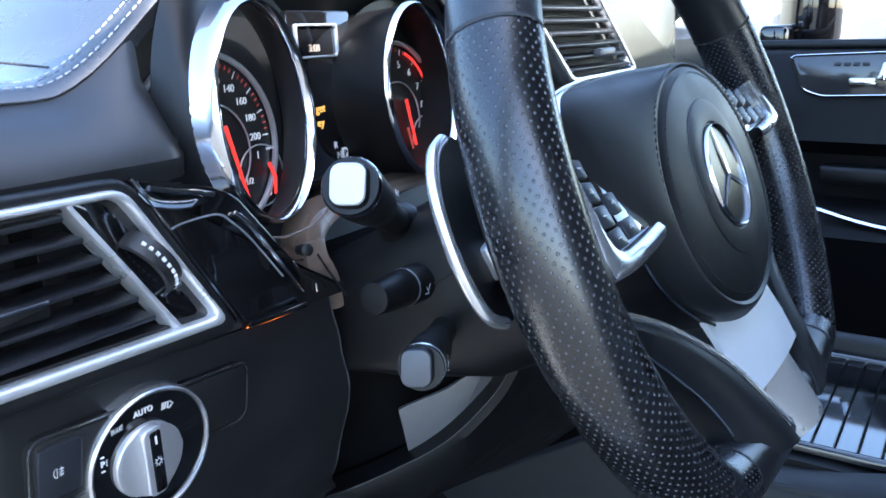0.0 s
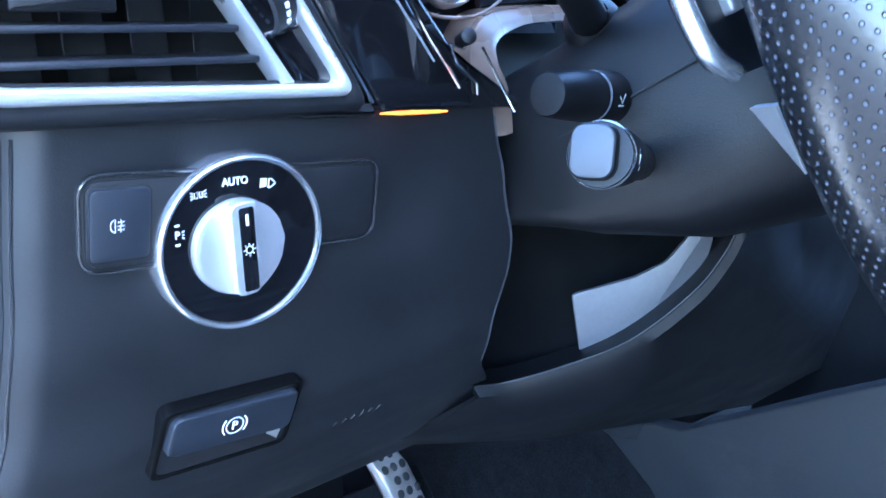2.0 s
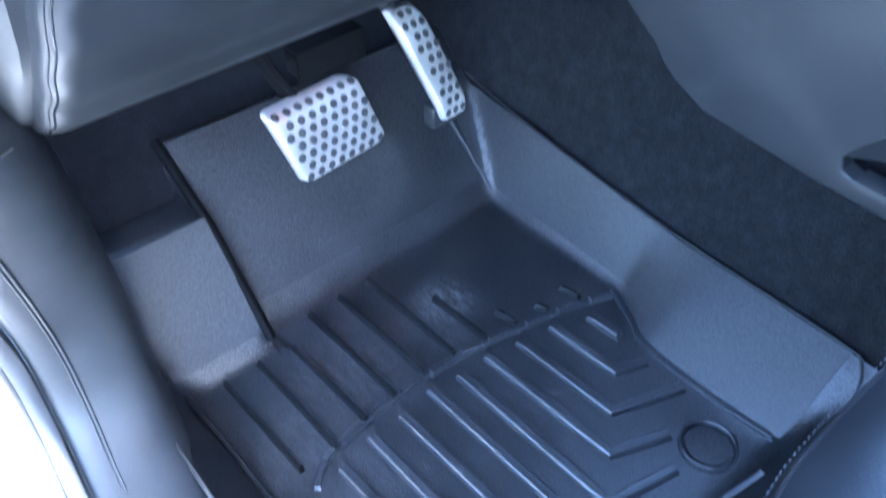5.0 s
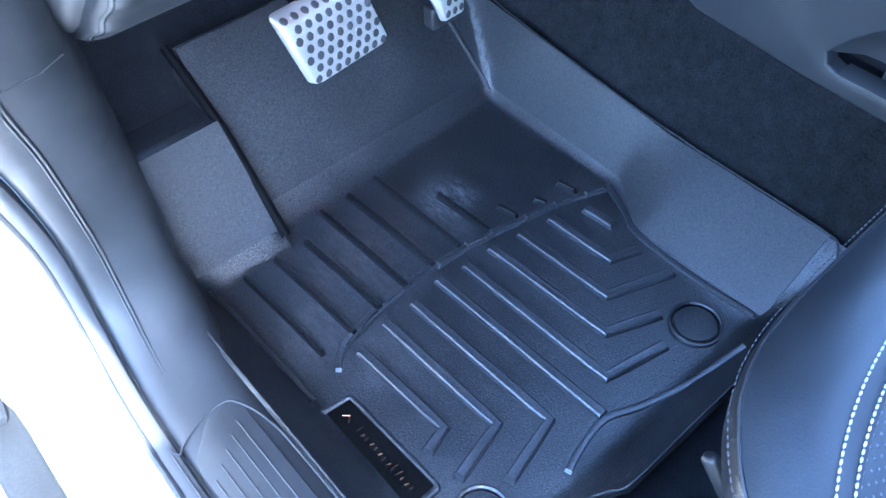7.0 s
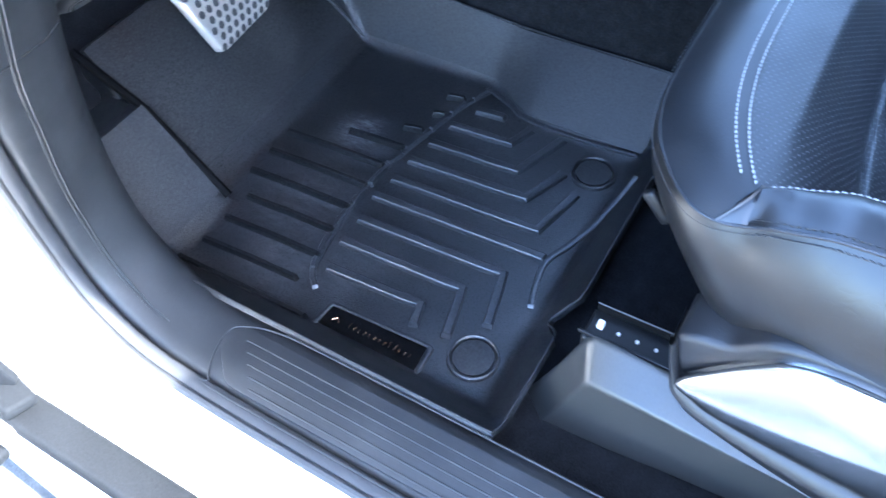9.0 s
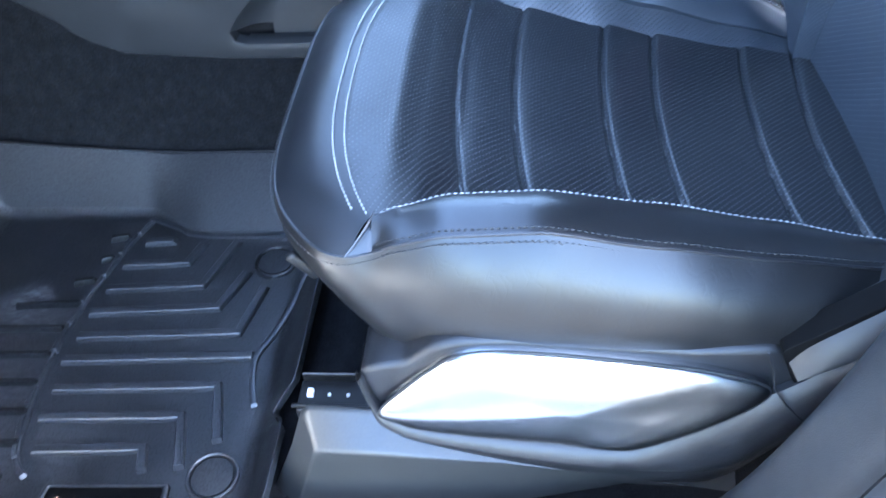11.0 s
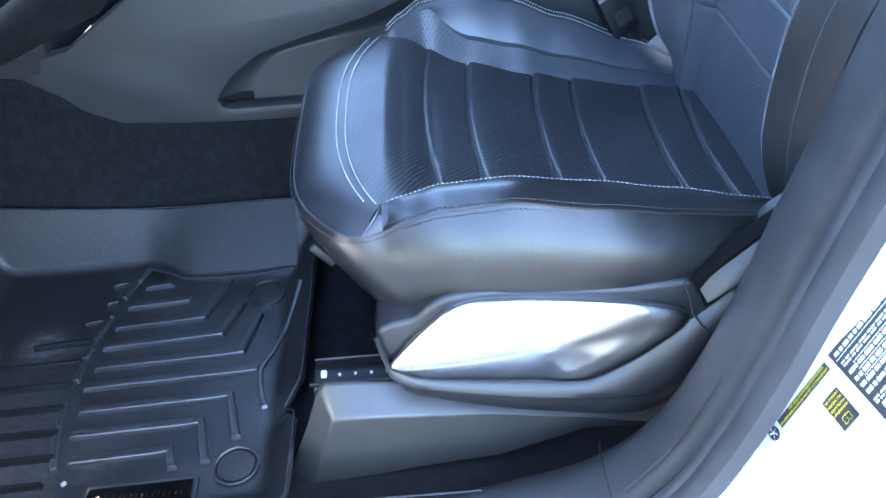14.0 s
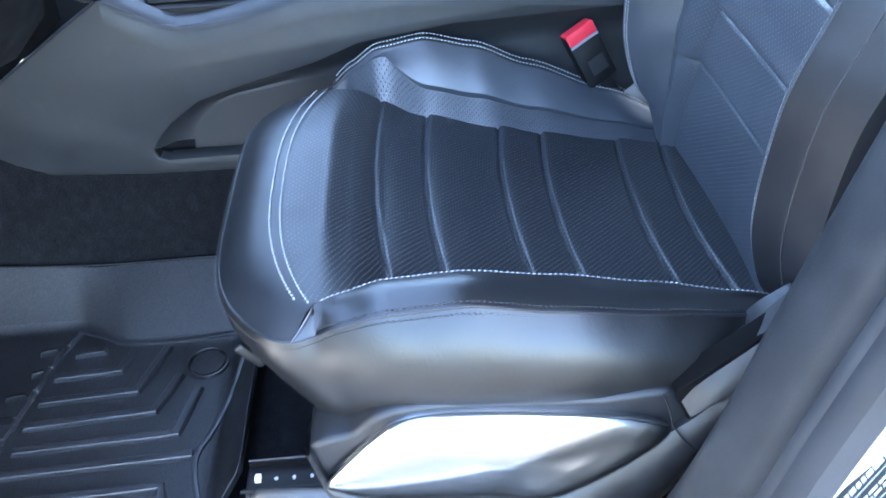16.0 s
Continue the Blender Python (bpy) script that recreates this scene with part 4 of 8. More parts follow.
wdir = Vector((-0.1475 + 0.188, 0.6735 - 0.7385)).normalized()
WMv = VM @ facing((-0.1765, 0.0065, -0.004), (wdir.y, -wdir.x, 0), (wdir.x, wdir.y, 0))
tw = part("thumbwheel", lathe([(0.0150, -0.0052), (0.0165, -0.0045), (0.0168, 0.0), (0.0165, 0.0045), (0.0150, 0.0052)], 48, WMv), DASH, vent, "ribbed black thumbwheel")
bms = []
for k in range(9):
    a = radians(-48 + 12 * k)
    p = WMv @ V(0.0169 * math.sin(a), 0.0169 * math.cos(a), 0)
    q = WMv @ V(0.0169 * math.sin(a + 0.11), 0.0169 * math.cos(a + 0.11), 0)
    bms.append(tube([p, q], 0.0009, 6))
part("wheel_print", join(*bms), INK_WHITE, tw)
part("wheel_clip", tube([VM @ V(*vp(-0.1745, 0.6905), 0.001), VM @ V(*vp(-0.1640, 0.6935), 0.002), VM @ V(*vp(-0.1640, 0.6985), 0.001)], 0.0009, 6), CHROME, vent)
for k in range(6):
    z = 0.6842 + 0.0101 * k
    t = (z - 0.6745) / (0.7395 - 0.6745)
    xr = -0.1735 - 0.042 * t
    xl = -0.270 - 0.035 * min(1, t * 1.6)
    part("slat", rbox(xr - xl, 0.0024, 0.015, 0.0008, VM @ pose((xr + xl) / 2, z - 0.7, -0.0045, 9), 2), SLAT, vent)
for k in range(5):
    x = -0.282 + 0.0215 * k
    h = 0.055 if x < -0.20 else 0.03
    part("vane", rbox(0.0010, h, 0.012, 0.0004, VM @ pose(x, vp(0, 0.706)[1] if h > 0.04 else vp(0, 0.692)[1], -0.022, 0, 24, 0), 1), SHROUD, vent)
part("slider", slab(rrect(0.030, 0.0060, 0.001), 0.010, VM @ pose(-0.2415, vp(0, 0.7005)[1], 0.0050, 8), 0.0012), SHROUD, vent, "black slider tab")
part("slider_line", tube([VM @ V(-0.2560, vp(0, 0.7038)[1], 0.0052), VM @ V(-0.2270, vp(0, 0.7038)[1], 0.0052)], 0.0008, 6), CHROME, vent, "bright line on the slider")

# ---- gloss trim between vent and instruments ----
gt = thing("gloss_trim", "piano black trim panel with a thin chrome line", "dash trim", (-0.1, 0.25, 0.66))
gpoly = rounded([vp(-0.1800, 0.7440), vp(-0.1400, 0.7350), vp(-0.1230, 0.7270), vp(-0.0900, 0.6850), vp(-0.0520, 0.6620), vp(-0.0530, 0.6585), vp(-0.1290, 0.6622)], 0.004)
part("panel", slab(gpoly, 0.012, VM @ Matrix.Translation((0, 0, 0.0015)), 0.002), PIANO, gt)
low = [V(-0.1790, 0.2485, 0.7375), V(-0.1720, 0.2480, 0.7300), V(-0.1600, 0.2480, 0.7270), V(-0.1450, 0.2485, 0.7268), V(-0.1385, 0.2500, 0.7288)]
rows = [[p + V(0.0006, 0.004, -0.0015), p, p + V(0.0015, 0.0016, 0.0022), p + V(0.0032, 0.0042, h), p + V(0.0040, 0.0100, h + 0.0010)] for p, h in zip(smooth_path(low, 4), np.linspace(0.0050, 0.0018, 17))]
part("upper_facet", solid(grid(rows), 0.002), PIANO, gt, "slanted gloss upper facet")
rl = [VM @ V(*vp(x, z), 0.0016) for x, z in ((-0.165, 0.718), (-0.157, 0.7198), (-0.142, 0.7203), (-0.134, 0.719), (-0.128, 0.714), (-0.120, 0.706), (-0.111, 0.694), (-0.101, 0.680))]
part("recess_line", tube(smooth_path(rl, 4), 0.0005, 6), GREYCAP, gt)
gl = [VM @ V(*vp(x, z), 0.003) for x, z in ((-0.127, 0.7190), (-0.122, 0.7150), (-0.113, 0.7045), (-0.104, 0.6900), (-0.0930, 0.6750), (-0.0890, 0.6690))]
part("chrome_line", tube(smooth_path(gl, 5), 0.0009, 6), CHROME, gt)
bl = [VM @ V(*vp(x, z), 0.003) for x, z in ((-0.172, 0.7385), (-0.160, 0.7350), (-0.148, 0.7325), (-0.1380, 0.7295))]
part("top_edge", tube(smooth_path(bl, 5), 0.0014, 8), CHROME, gt, "bright upper edge")
ul = [VM @ V(*vp(x, z), 0.0028) for x, z in ((-0.086, 0.6850), (-0.0930, 0.6865), (-0.0895, 0.6785), (-0.0790, 0.6705), (-0.0790, 0.6655))]
part("chrome_mark", tube(ul, 0.0006, 6), CHROME, gt)
edge = [VM @ V(*vp(x, z), 0.0022) for x, z in ((-0.074, 0.6850), (-0.0660, 0.6720), (-0.0560, 0.6570))]
part("edge_line", tube(edge, 0.0007, 6), CHROME, gt)
part("gauge_rim", tube(smooth_path([(-0.1130, 0.2535, 0.7045), (-0.1080, 0.2540, 0.7020), (-0.095, 0.2550, 0.6985), (-0.083, 0.2555, 0.6972), (-0.067, 0.2560, 0.6985), (-0.056, 0.2560, 0.7035), (-0.049, 0.2560, 0.7085)], 4), 0.0007, 6), BRONZE, gt, "satin bronze rim under the gauge")
part("reset_knob", lathe([(0.0030, 0.0), (0.0030, 0.006), (0.0034, 0.0064), (0.0034, 0.010), (0.0026, 0.0106), (0.0, 0.0108)], 20, facing((-0.0790, 0.2545, 0.6880), (-0.35, -0.90, 0.20))), SHROUD, gt, "ribbed reset knob")
part("lower_lip", tube([VM @ V(*vp(-0.1315 + 0.0400 * u, 0.6636 - 0.0014 * u), 0.0055) for u in np.linspace(0, 1, 6)], 0.0014, 8), PIANO, gt)
al = [VM @ V(*vp(-0.1295 + 0.0350 * u, 0.6612 - 0.0014 * u), 0.0006) for u in np.linspace(0, 1, 8)]
lamp = thing("ambient_light", "thin amber light strip under the gloss trim", "light strip", (-0.107, 0.25, 0.653))
part("strip", tube(al, [0.0003, 0.0006, 0.0008, 0.0008, 0.0008, 0.0007, 0.0006, 0.0003], 8), GLOW_AMBER, lamp)
# warm satin band that frames the instruments below
band = thing("instrument_surround", "satin warm grey trim curving under the instruments", "dash trim", (-0.05, 0.27, 0.65))
path = smooth_path([(-0.0480, 0.256, 0.645), (-0.0520, 0.257, 0.662), (-0.0570, 0.260, 0.676), (-0.0500, 0.266, 0.690), (-0.0280, 0.272, 0.697), (0.01, 0.275, 0.700), (0.10, 0.276, 0.700)], 6)
rows = []
for i, p in enumerate(path):
    u = i / (len(path) - 1)
    w = 0.0045 + 0.0045 * math.sin(math.pi * min(1, u * 1.4))
    d = (path[min(i + 1, len(path) - 1)] - path[max(i - 1, 0)]).normalized()
    n = V(-d.z, 0, d.x)
    rows.append([p + n * w + V(0, 0.022, 0), p + n * w * 0.8 + V(0, 0.004, 0), p, p - n * w * 0.8 + V(0, -0.0005, 0), p - n * w + V(0, 0.006, 0), p - n * w + V(0, 0.03, 0)])
part("band", solid(grid(rows), 0.002), BRONZE, band)

# ---- instruments ----
cl = thing("instrument_cluster", "instrument cluster with two chrome-ringed gauges and centre display", "instruments", (0.02, 0.33, 0.69))


def gauge(cx, cy, turn, dx, labels, a0, a1, sub):
    gm = facing((cx, cy, 0.761), (turn, -1, 0.10))
    g = part("tube", lathe([(0.0565, 0.001), (0.0560, -0.006), (0.0585, -0.014), (0.0620, -0.019)] if sub == "fuel" else [(0.0575, 0.001), (0.0570, -0.010), (0.0560, -0.050)], 48, gm), DASH if sub == "fuel" else SHROUD, cl)
    part("chrome_ring", lathe([(0.0555, -0.002), (0.0560, 0.002), (0.0578, 0.0042), (0.0591, 0.0030), (0.0600, 0.0006)] + ([(0.0605, -0.0030), (0.0610, -0.0065), (0.0616, -0.0095)] if sub == "fuel" else []), 80, gm), CHROME, g, "polished chrome gauge ring")
    rows = []
    for k in np.linspace(0, 1, 6):
        r = []
        for a in np.linspace(radians(92), radians(268), 32):
            p = gm @ V(0.0615 * math.cos(a), 0.0615 * math.sin(a), -0.0090)
            if sub == "fuel":
                z = 0.761 + 0.083 * math.sin(a)
                q = V(-0.1425 + 4.5 * (z - 0.768) ** 2, 0.281, z)
            else:
                q = gm @ V(0.068 * math.cos(a), 0.068 * math.sin(a), -0.032)
            r.append(p.lerp(q, k) + V(0, -0.003 * math.sin(math.pi * k), 0))
        rows.append(r)
    if sub == "fuel":
        part("cowl", grid(rows), HUBSKIN, g)
    fm = facing((dx, 0.3155, 0.740), (0.04, -1, 0.04))
    part("dial", lathe([(0.0, -0.0012), (0.0880 if sub == "fuel" else 0.0700, -0.0012)], 48, fm @ Matrix.Translation((0.012 if sub == "fuel" else 0.0, 0.012, 0))), DIAL, g, "black dial")
    part("scale_ring", ring_plate(ngon(0.0540, 64), ngon(0.0512, 64), 0.003, fm @ Matrix.Translation((0, 0, 0.003)), 0.0008), SATIN, g)
    part("inner_ring", ring_plate(ngon(0.0290, 48), ngon(0.0281, 48), 0.001, fm @ Matrix.Translation((0.003, -0.004, 0.001)), 0.0003), SATIN, g)
    bms, tick, red = [], [], []
    step = (a1 - a0) / (len(labels) - 1)
    for k, txt in enumerate(labels):
        a = radians(a0 + step * k)
        bms.append(lettering(txt, 0.0060 if sub == "fuel" else 0.0074, fm @ Matrix.Translation((0.0375 * math.cos(a), 0.0375 * math.sin(a), 0))))
        for j in range(4 if k < len(labels) - 1 else 1):
            b = a + radians(step) * j / 4
            r0 = 0.0440 if j == 0 else 0.0462
            (tick if j == 0 else red).append(stroke([(0.0486 * math.cos(b), 0.0486 * math.sin(b)), (r0 * math.cos(b), r0 * math.sin(b))], 0.0008, fm))
    part("numeral_print", join(*bms), GLOW_WHITE, g, "white numerals")
    part("tick", join(*tick), GLOW_WHITE, g)
    part("fine_tick", join(*red), GLOW_SCALE, g, "dull red scale marks")
    part("needle", tube([fm @ V(0.0115, 0.011, 0.003), fm @ V(0.0250, -0.038, 0.003)], [0.0013, 0.0009], 8), GLOW_RED, g, "red needle")
    part("needle_shadow_line", tube([fm @ V(0.0125, -0.010, 0.002), fm @ V(0.0215, -0.036, 0.002)], [0.0010, 0.0008], 8), GLOW_SCALE, g)
    sm = fm @ Matrix.Translation((0.0385, -0.0215, 0.0015))
    part("sub_ring", ring_plate(ngon(0.0192, 40), ngon(0.0183, 40), 0.001, sm, 0.0003), SATIN, g)
    part("sub_needle", tube([sm @ V(0.0045, 0.0070, 0.002), sm @ V(0.0085, -0.002, 0.002), sm @ V(0.0075, -0.0125, 0.002)], [0.0011, 0.0012, 0.0009], 8), GLOW_RED, g)
    if sub == "fuel":
        part("sub_numeral_print", join(lettering("1", 0.006, sm @ Matrix.Translation((-0.002, 0.0125, 0))), lettering("1/2", 0.0052, sm @ Matrix.Translation((-0.0112, -0.0018, 0))), lettering("0", 0.006, sm @ Matrix.Translation((0.0045, -0.0115, 0)))), GLOW_WHITE, g)
        part("unit", lettering("mph", 0.0030, fm @ Matrix.Translation((0.0480, -0.006, 0))), GLOW_WHITE, g)
        part("pump_icon", join(stroke([(0.008, 0.001), (0.008, 0.005), (0.011, 0.005), (0.011, 0.001), (0.008, 0.001)], 0.0005, sm)), GLOW_WHITE, g)
    else:
        arc = [(-0.016 + 0.014 * math.cos(a), 0.002 + 0.014 * math.sin(a)) for a in np.linspace(radians(150), radians(250), 12)]
        part("arc_needle", tube([fm @ V(x + 0.014, y + 0.002, 0.002) for x, y in arc], 0.0012, 6), GLOW_RED, g)
        rim = [(0.0470 * math.cos(a), 0.0470 * math.sin(a)) for a in np.linspace(radians(70), radians(18), 14)]
        part("red_zone", tube([fm @ V(x, y, 0.001) for x, y in rim], 0.0012, 6, flat=0.5), GLOW_RED, g, "red zone of the scale")
        part("zero", lettering("0", 0.008, fm @ Matrix.Translation((0.020, -0.034, 0))), GLOW_WHITE, g)
    return g


gauge(-0.075, 0.275, 0.38, -0.082, ["0", "20", "40", "60", "80", "100", "120", "140", "160", "180", "200"], 183, 3, "fuel")
gauge(0.082, 0.282, 0.20, 0.094, ["1", "2", "3", "4", "5", "6", "7", "8"], 168, 8, "rev")
# display between the gauges
DM = facing((0.014, 0.310, 0.752), (0.05, -1, 0.05))
part("display", slab(rrect(0.064, 0.125, 0.003), 0.004, DM, 0.0008), PIANO, cl, "dark display glass")
part("display_frame", ring_plate(rrect(0.042, 0.021, 0.002), rrect(0.038, 0.018, 0.002), 0.003, DM @ Matrix.Translation((-0.005, 0.0440, 0.002)), 0.0006), SATIN, cl)
part("clock_text", lettering("3:08", 0.0062, DM @ Matrix.Translation((-0.008, 0.0395, 0.0006))), GLOW_CLOCK, cl, "pale orange clock digits 3:08")
part("message_text", join(lettering("get", 0.0075, DM @ Matrix.Translation((-0.008, 0.002, 0.0006))), lettering("ey", 0.0075, DM @ Matrix.Translation((-0.009, -0.007, 0.0006)))), GLOW_ORANGE, cl, "orange message text")
part("gear_text", join(lettering("R", 0.0065, DM @ Matrix.Translation((0.004, -0.023, 0.0006))), lettering("N", 0.0065, DM @ Matrix.Translation((0.007, -0.030, 0.0006)))), INK_WHITE, cl)
part("gear_frame", slab(rrect(0.006, 0.008, 0.0008), 0.0004, DM @ Matrix.Translation((0.013, -0.0295, 0.0008))), GLOW_WHITE, cl)
part("gear_letter", lettering("P", 0.0065, DM @ Matrix.Translation((0.013, -0.0295, 0.0011))), DARK, cl)
# ---- upper dash: fascia above the vent and stitched leather top ----
def top_edge(x):
    # the stitched edge runs level, then climbs over the instruments
    u = min(1, max(0, (x + 0.190) / 0.112))
    w = min(1, max(0, (x - 0.11) / 0.09))
    return 0.7790 + 0.0680 * (u * u * (3 - 2 * u) * 0.55 + u ** 1.25 * 0.45) - 0.06 * w * w * (3 - 2 * w), 0.288 + 0.010 * u


rows = []
for x in np.linspace(-0.128, 0.20, 24):
    zt = top_edge(x)[0] - 0.007
    rows.append([(x, 0.315, 0.640), (x, 0.325, 0.67), (x, 0.334, 0.69), (x, 0.336, zt - 0.04), (x, 0.325, zt - 0.015), (x, 0.308, zt - 0.004), (x, 0.320, zt)])
part("housing", solid(grid(rows), 0.003), DASH, cl, "black instrument hood")


def fascia_rows():
    # the fascia ends in a soft edge beside the gauge cowl
    rows = []
    for u in np.linspace(0, 1, 30):
        k = max(0, (u - 0.92) / 0.08)
        d = 0.010 * k ** 2
        r = []
        for j, xe in enumerate((-0.1350, -0.1375, -0.1395, -0.1415, -0.1335, -0.1300, -0.1290)):
            x = -0.335 + (xe + 0.335) * u
            z, y = top_edge(x)
            r.append(((x, 0.262 + d, 0.738), (x, 0.258 + d, 0.748), (x, 0.262 + d, 0.757), (x, (y + 0.264) / 2 + d, (z + 0.760) / 2), (x, y - 0.002 + d, z - 0.006), (x, y + 0.004 + d, z - 0.001), (x, y + 0.02, z - 0.004))[j])
        rows.append(r)
    return rows


part("fascia", solid(grid(fascia_rows()), 0.003), SOFTDASH, dash, "smooth black leather fascia")


def pad_rows():
    rows = []
    for x in np.linspace(-0.345, 0.205, 56):
        z, y = top_edge(x)
        r = [(x, y + 0.003, z - 0.012), (x, y + 0.001, z - 0.002), (x, y + 0.004, z + 0.0022), (x, y + 0.010, z + 0.0040), (x, y + 0.020, z + 0.0045)]
        for q in np.linspace(0.05, 0.62, 10):
            r.append((x, y + q, z + 0.006 + 0.008 * math.sin(q * 3) - (z - 0.779) * max(0, q - 0.12) * 1.2))
        rows.append(r)
    return rows


part("top_pad", solid(grid(pad_rows()), -0.003), PADTOP, dash, "stitched black leather dash top")
for off, dz in ((0.0050, 0.0036), (0.0140, 0.0054)):
    pth = []
    for x in np.linspace(-0.34, -0.062, 90):
        z, y = top_edge(x)
        pth.append((x, y + off, z + dz))
    part("stitching", stitches(pth, 0.0050, 0.00042, 0.70), THREAD_WHITE, dash, "white stitching")
pth = smooth_path([(-0.235, 0.48, 0.7965), (-0.215, 0.40, 0.7960), (-0.195, 0.345, 0.7940), (-0.176, 0.305, 0.7895)], 8)
part("pad_seam", tube(pth, 0.0006, 6), THREAD_DARK, dash)
# the rest of the dash runs on to the passenger side
rows = []
for x in np.linspace(0.19, 1.17, 26):
    k = 0.02 * math.sin((x - 0.2) * 3)
    rows.append([(x, 0.52, 0.42), (x, 0.40, 0.45), (x, 0.36 + k, 0.55), (x, 0.335 + k, 0.66), (x, 0.33 + k, 0.74), (x, 0.33 + k, 0.775), (x, 0.345 + k, 0.786), (x, 0.42, 0.790), (x, 0.62, 0.780), (x, 0.93, 0.74)])
part("passenger_side", solid(grid(rows), 0.004), DASH, dash)
rows = [[(x, y, 0.735 + 0.02 * (y - 0.5)) for y in np.linspace(0.36, 0.94, 6)] for x in np.linspace(-0.34, 0.21, 10)]
part("dash_top", solid(grid(rows), 0.004), DASH, dash)

# ---- steering column with its stalks ----
col = thing("steering_column", "grained black steering column shroud", "steering column", (0.06, 0.2, 0.6))
AX = V(0, -math.cos(radians(22)), math.sin(radians(22)))
C0 = V(0.063, 0.090, 0.722)


def col_ring(s, w, h, hl, dz, sq=0.6):
    c = C0 - AX * s + V(0, 0, dz)
    up = V(0, math.sin(radians(22)), math.cos(radians(22)))
    out = []
    for k in range(40):
        a = 2 * math.pi * k / 40
        cx, cy = math.cos(a), math.sin(a)
        out.append(c + V(1, 0, 0) * (w * math.copysign(abs(cx) ** sq, cx)) + up * ((h if cy > 0 else hl) * math.copysign(abs(cy) ** sq, cy)))
    return out


shroud_rows = [col_ring(0.035, 0.055, 0.046, 0.040, -0.005), col_ring(0.040, 0.066, 0.052, 0.050, -0.006), col_ring(0.065, 0.082, 0.056, 0.070, -0.012, 0.5), col_ring(0.11, 0.097, 0.056, 0.060, -0.022, 0.40),
               col_ring(0.15, 0.104, 0.056, 0.040, -0.030, 0.34), col_ring(0.17, 0.105, 0.056, 0.030, -0.032, 0.32), col_ring(0.20, 0.106, 0.056, 0.019, -0.034, 0.30), col_ring(0.30, 0.106, 0.050, 0.016, 0.0, 0.30)]
part("shroud", grid(shroud_rows, cu=True), SHROUD, col)
seam = [C0 - AX * s + V(-w * 1.0, 0, dz + 0.010) for s, w, dz in ((0.045, 0.0695, -0.007), (0.065, 0.0822, -0.012), (0.11, 0.0972, -0.022), (0.15, 0.1062, -0.030))]
part("shroud_joint", tube(seam, 0.0005, 6), DARK, col)


def stalk(name, label, base, tip, r0, r1, cap_mat):
    base, tip = Vector(base), Vector(tip)
    d = (tip - base).normalized()
    t = thing(name, label, "stalk", base)
    L = (tip - base).length
    m = facing(base, d, (0, 0, 1))
    part("boot", lathe([(r0 * 1.15, -0.012), (r0 * 1.2, 0.0), (r0 * 1.1, 0.006), (r0 * 0.8, 0.010)], 24, m), SHROUD, t)
    part("arm", lathe([(r0 * 0.75, 0.0), (r0 * 0.72, L * 0.35), (r1 * 0.8, L * 0.5)], 20, m), SHROUD, t)
    return t, m, L


# selector stalk: broad head with a pale square cap
gs, m, L = stalk("selector_stalk", "black selector stalk with a pale square end cap and chrome ring", (-0.024, 0.228, 0.694), (-0.124, 0.180, 0.738), 0.011, 0.009, GREYCAP)
hd = lathe([(0.008, L * 0.42), (0.0108, L * 0.52), (0.0128, L * 0.68), (0.0136, L * 0.84), (0.0136, L * 0.93), (0.0128, L * 0.965), (0.0, L * 0.97)], 32, m)
part("head", hd, SHROUD, gs)
part("chrome_ring", lathe([(0.0136, L * 0.925), (0.0139, L * 0.932), (0.0139, L * 0.940), (0.0134, L * 0.948)], 36, m), CHROME, gs)
tipm = m @ Matrix.Translation((0, 0, L * 1.0))
part("cap_body", slab(rrect(0.0208, 0.0182, 0.006), 0.010, tipm, 0.004, 4), SHROUD, gs)
part("cap", slab(rrect(0.0186, 0.0160, 0.0048), 0.002, tipm @ Matrix.Translation((0, 0, 0.0012)), 0.0012), WHITECAP, gs, "pale square end")
part("wiper_mark", join(*[stroke([(-0.003 + 0.002 * k, 0.0), (-0.002 + 0.0015 * k, 0.003)], 0.0005, facing(m @ V(0.004, -0.0146, L * 0.70), m.to_3x3() @ V(0.25, -1, 0.1), m.to_3x3() @ V(0, 0, 1))) for k in range(4)]), INK_WHITE, gs)

cs, m, L = stalk("cruise_stalk", "short black cruise control stalk", (-0.017, 0.210, 0.6628), (-0.081, 0.204, 0.6688), 0.0125, 0.010, None)
part("head", lathe([(0.0150, -L * 0.12), (0.0160, L * 0.02), (0.0150, L * 0.14), (0.0112, L * 0.19), (0.0110, L * 0.50), (0.0104, L * 0.515)], 32, m), SHROUD, cs)
part("knob_line", lathe([(0.0107, L * 0.515), (0.0108, L * 0.525), (0.0105, L * 0.535)], 32, m), GREYCAP, cs)
part("knob", lathe([(0.0100, L * 0.53), (0.0105, L * 0.545), (0.0100, L * 0.75), (0.0092, L * 0.93), (0.0082, L * 0.985), (0.0, L * 1.0)], 32, m), SHROUD, cs, "tapered black end knob")
mk = facing(m @ V(0.0, -0.0117, L * 0.42), m.to_3x3() @ V(0, -1, 0), m.to_3x3() @ V(0, 0, 1))
part("symbol", join(stroke([(-0.002, -0.002), (0, 0.002), (0.002, -0.001)], 0.0006, mk), stroke([(-0.001, 0.003), (0.003, 0.003)], 0.0006, mk)), INK_WHITE, cs)

ws, m, L = stalk("column_adjust_stalk", "black column adjuster stalk with pale square cap and chrome ring", (-0.012, 0.204, 0.634), (-0.117, 0.150, 0.6555), 0.0105, 0.009, GREYCAP)
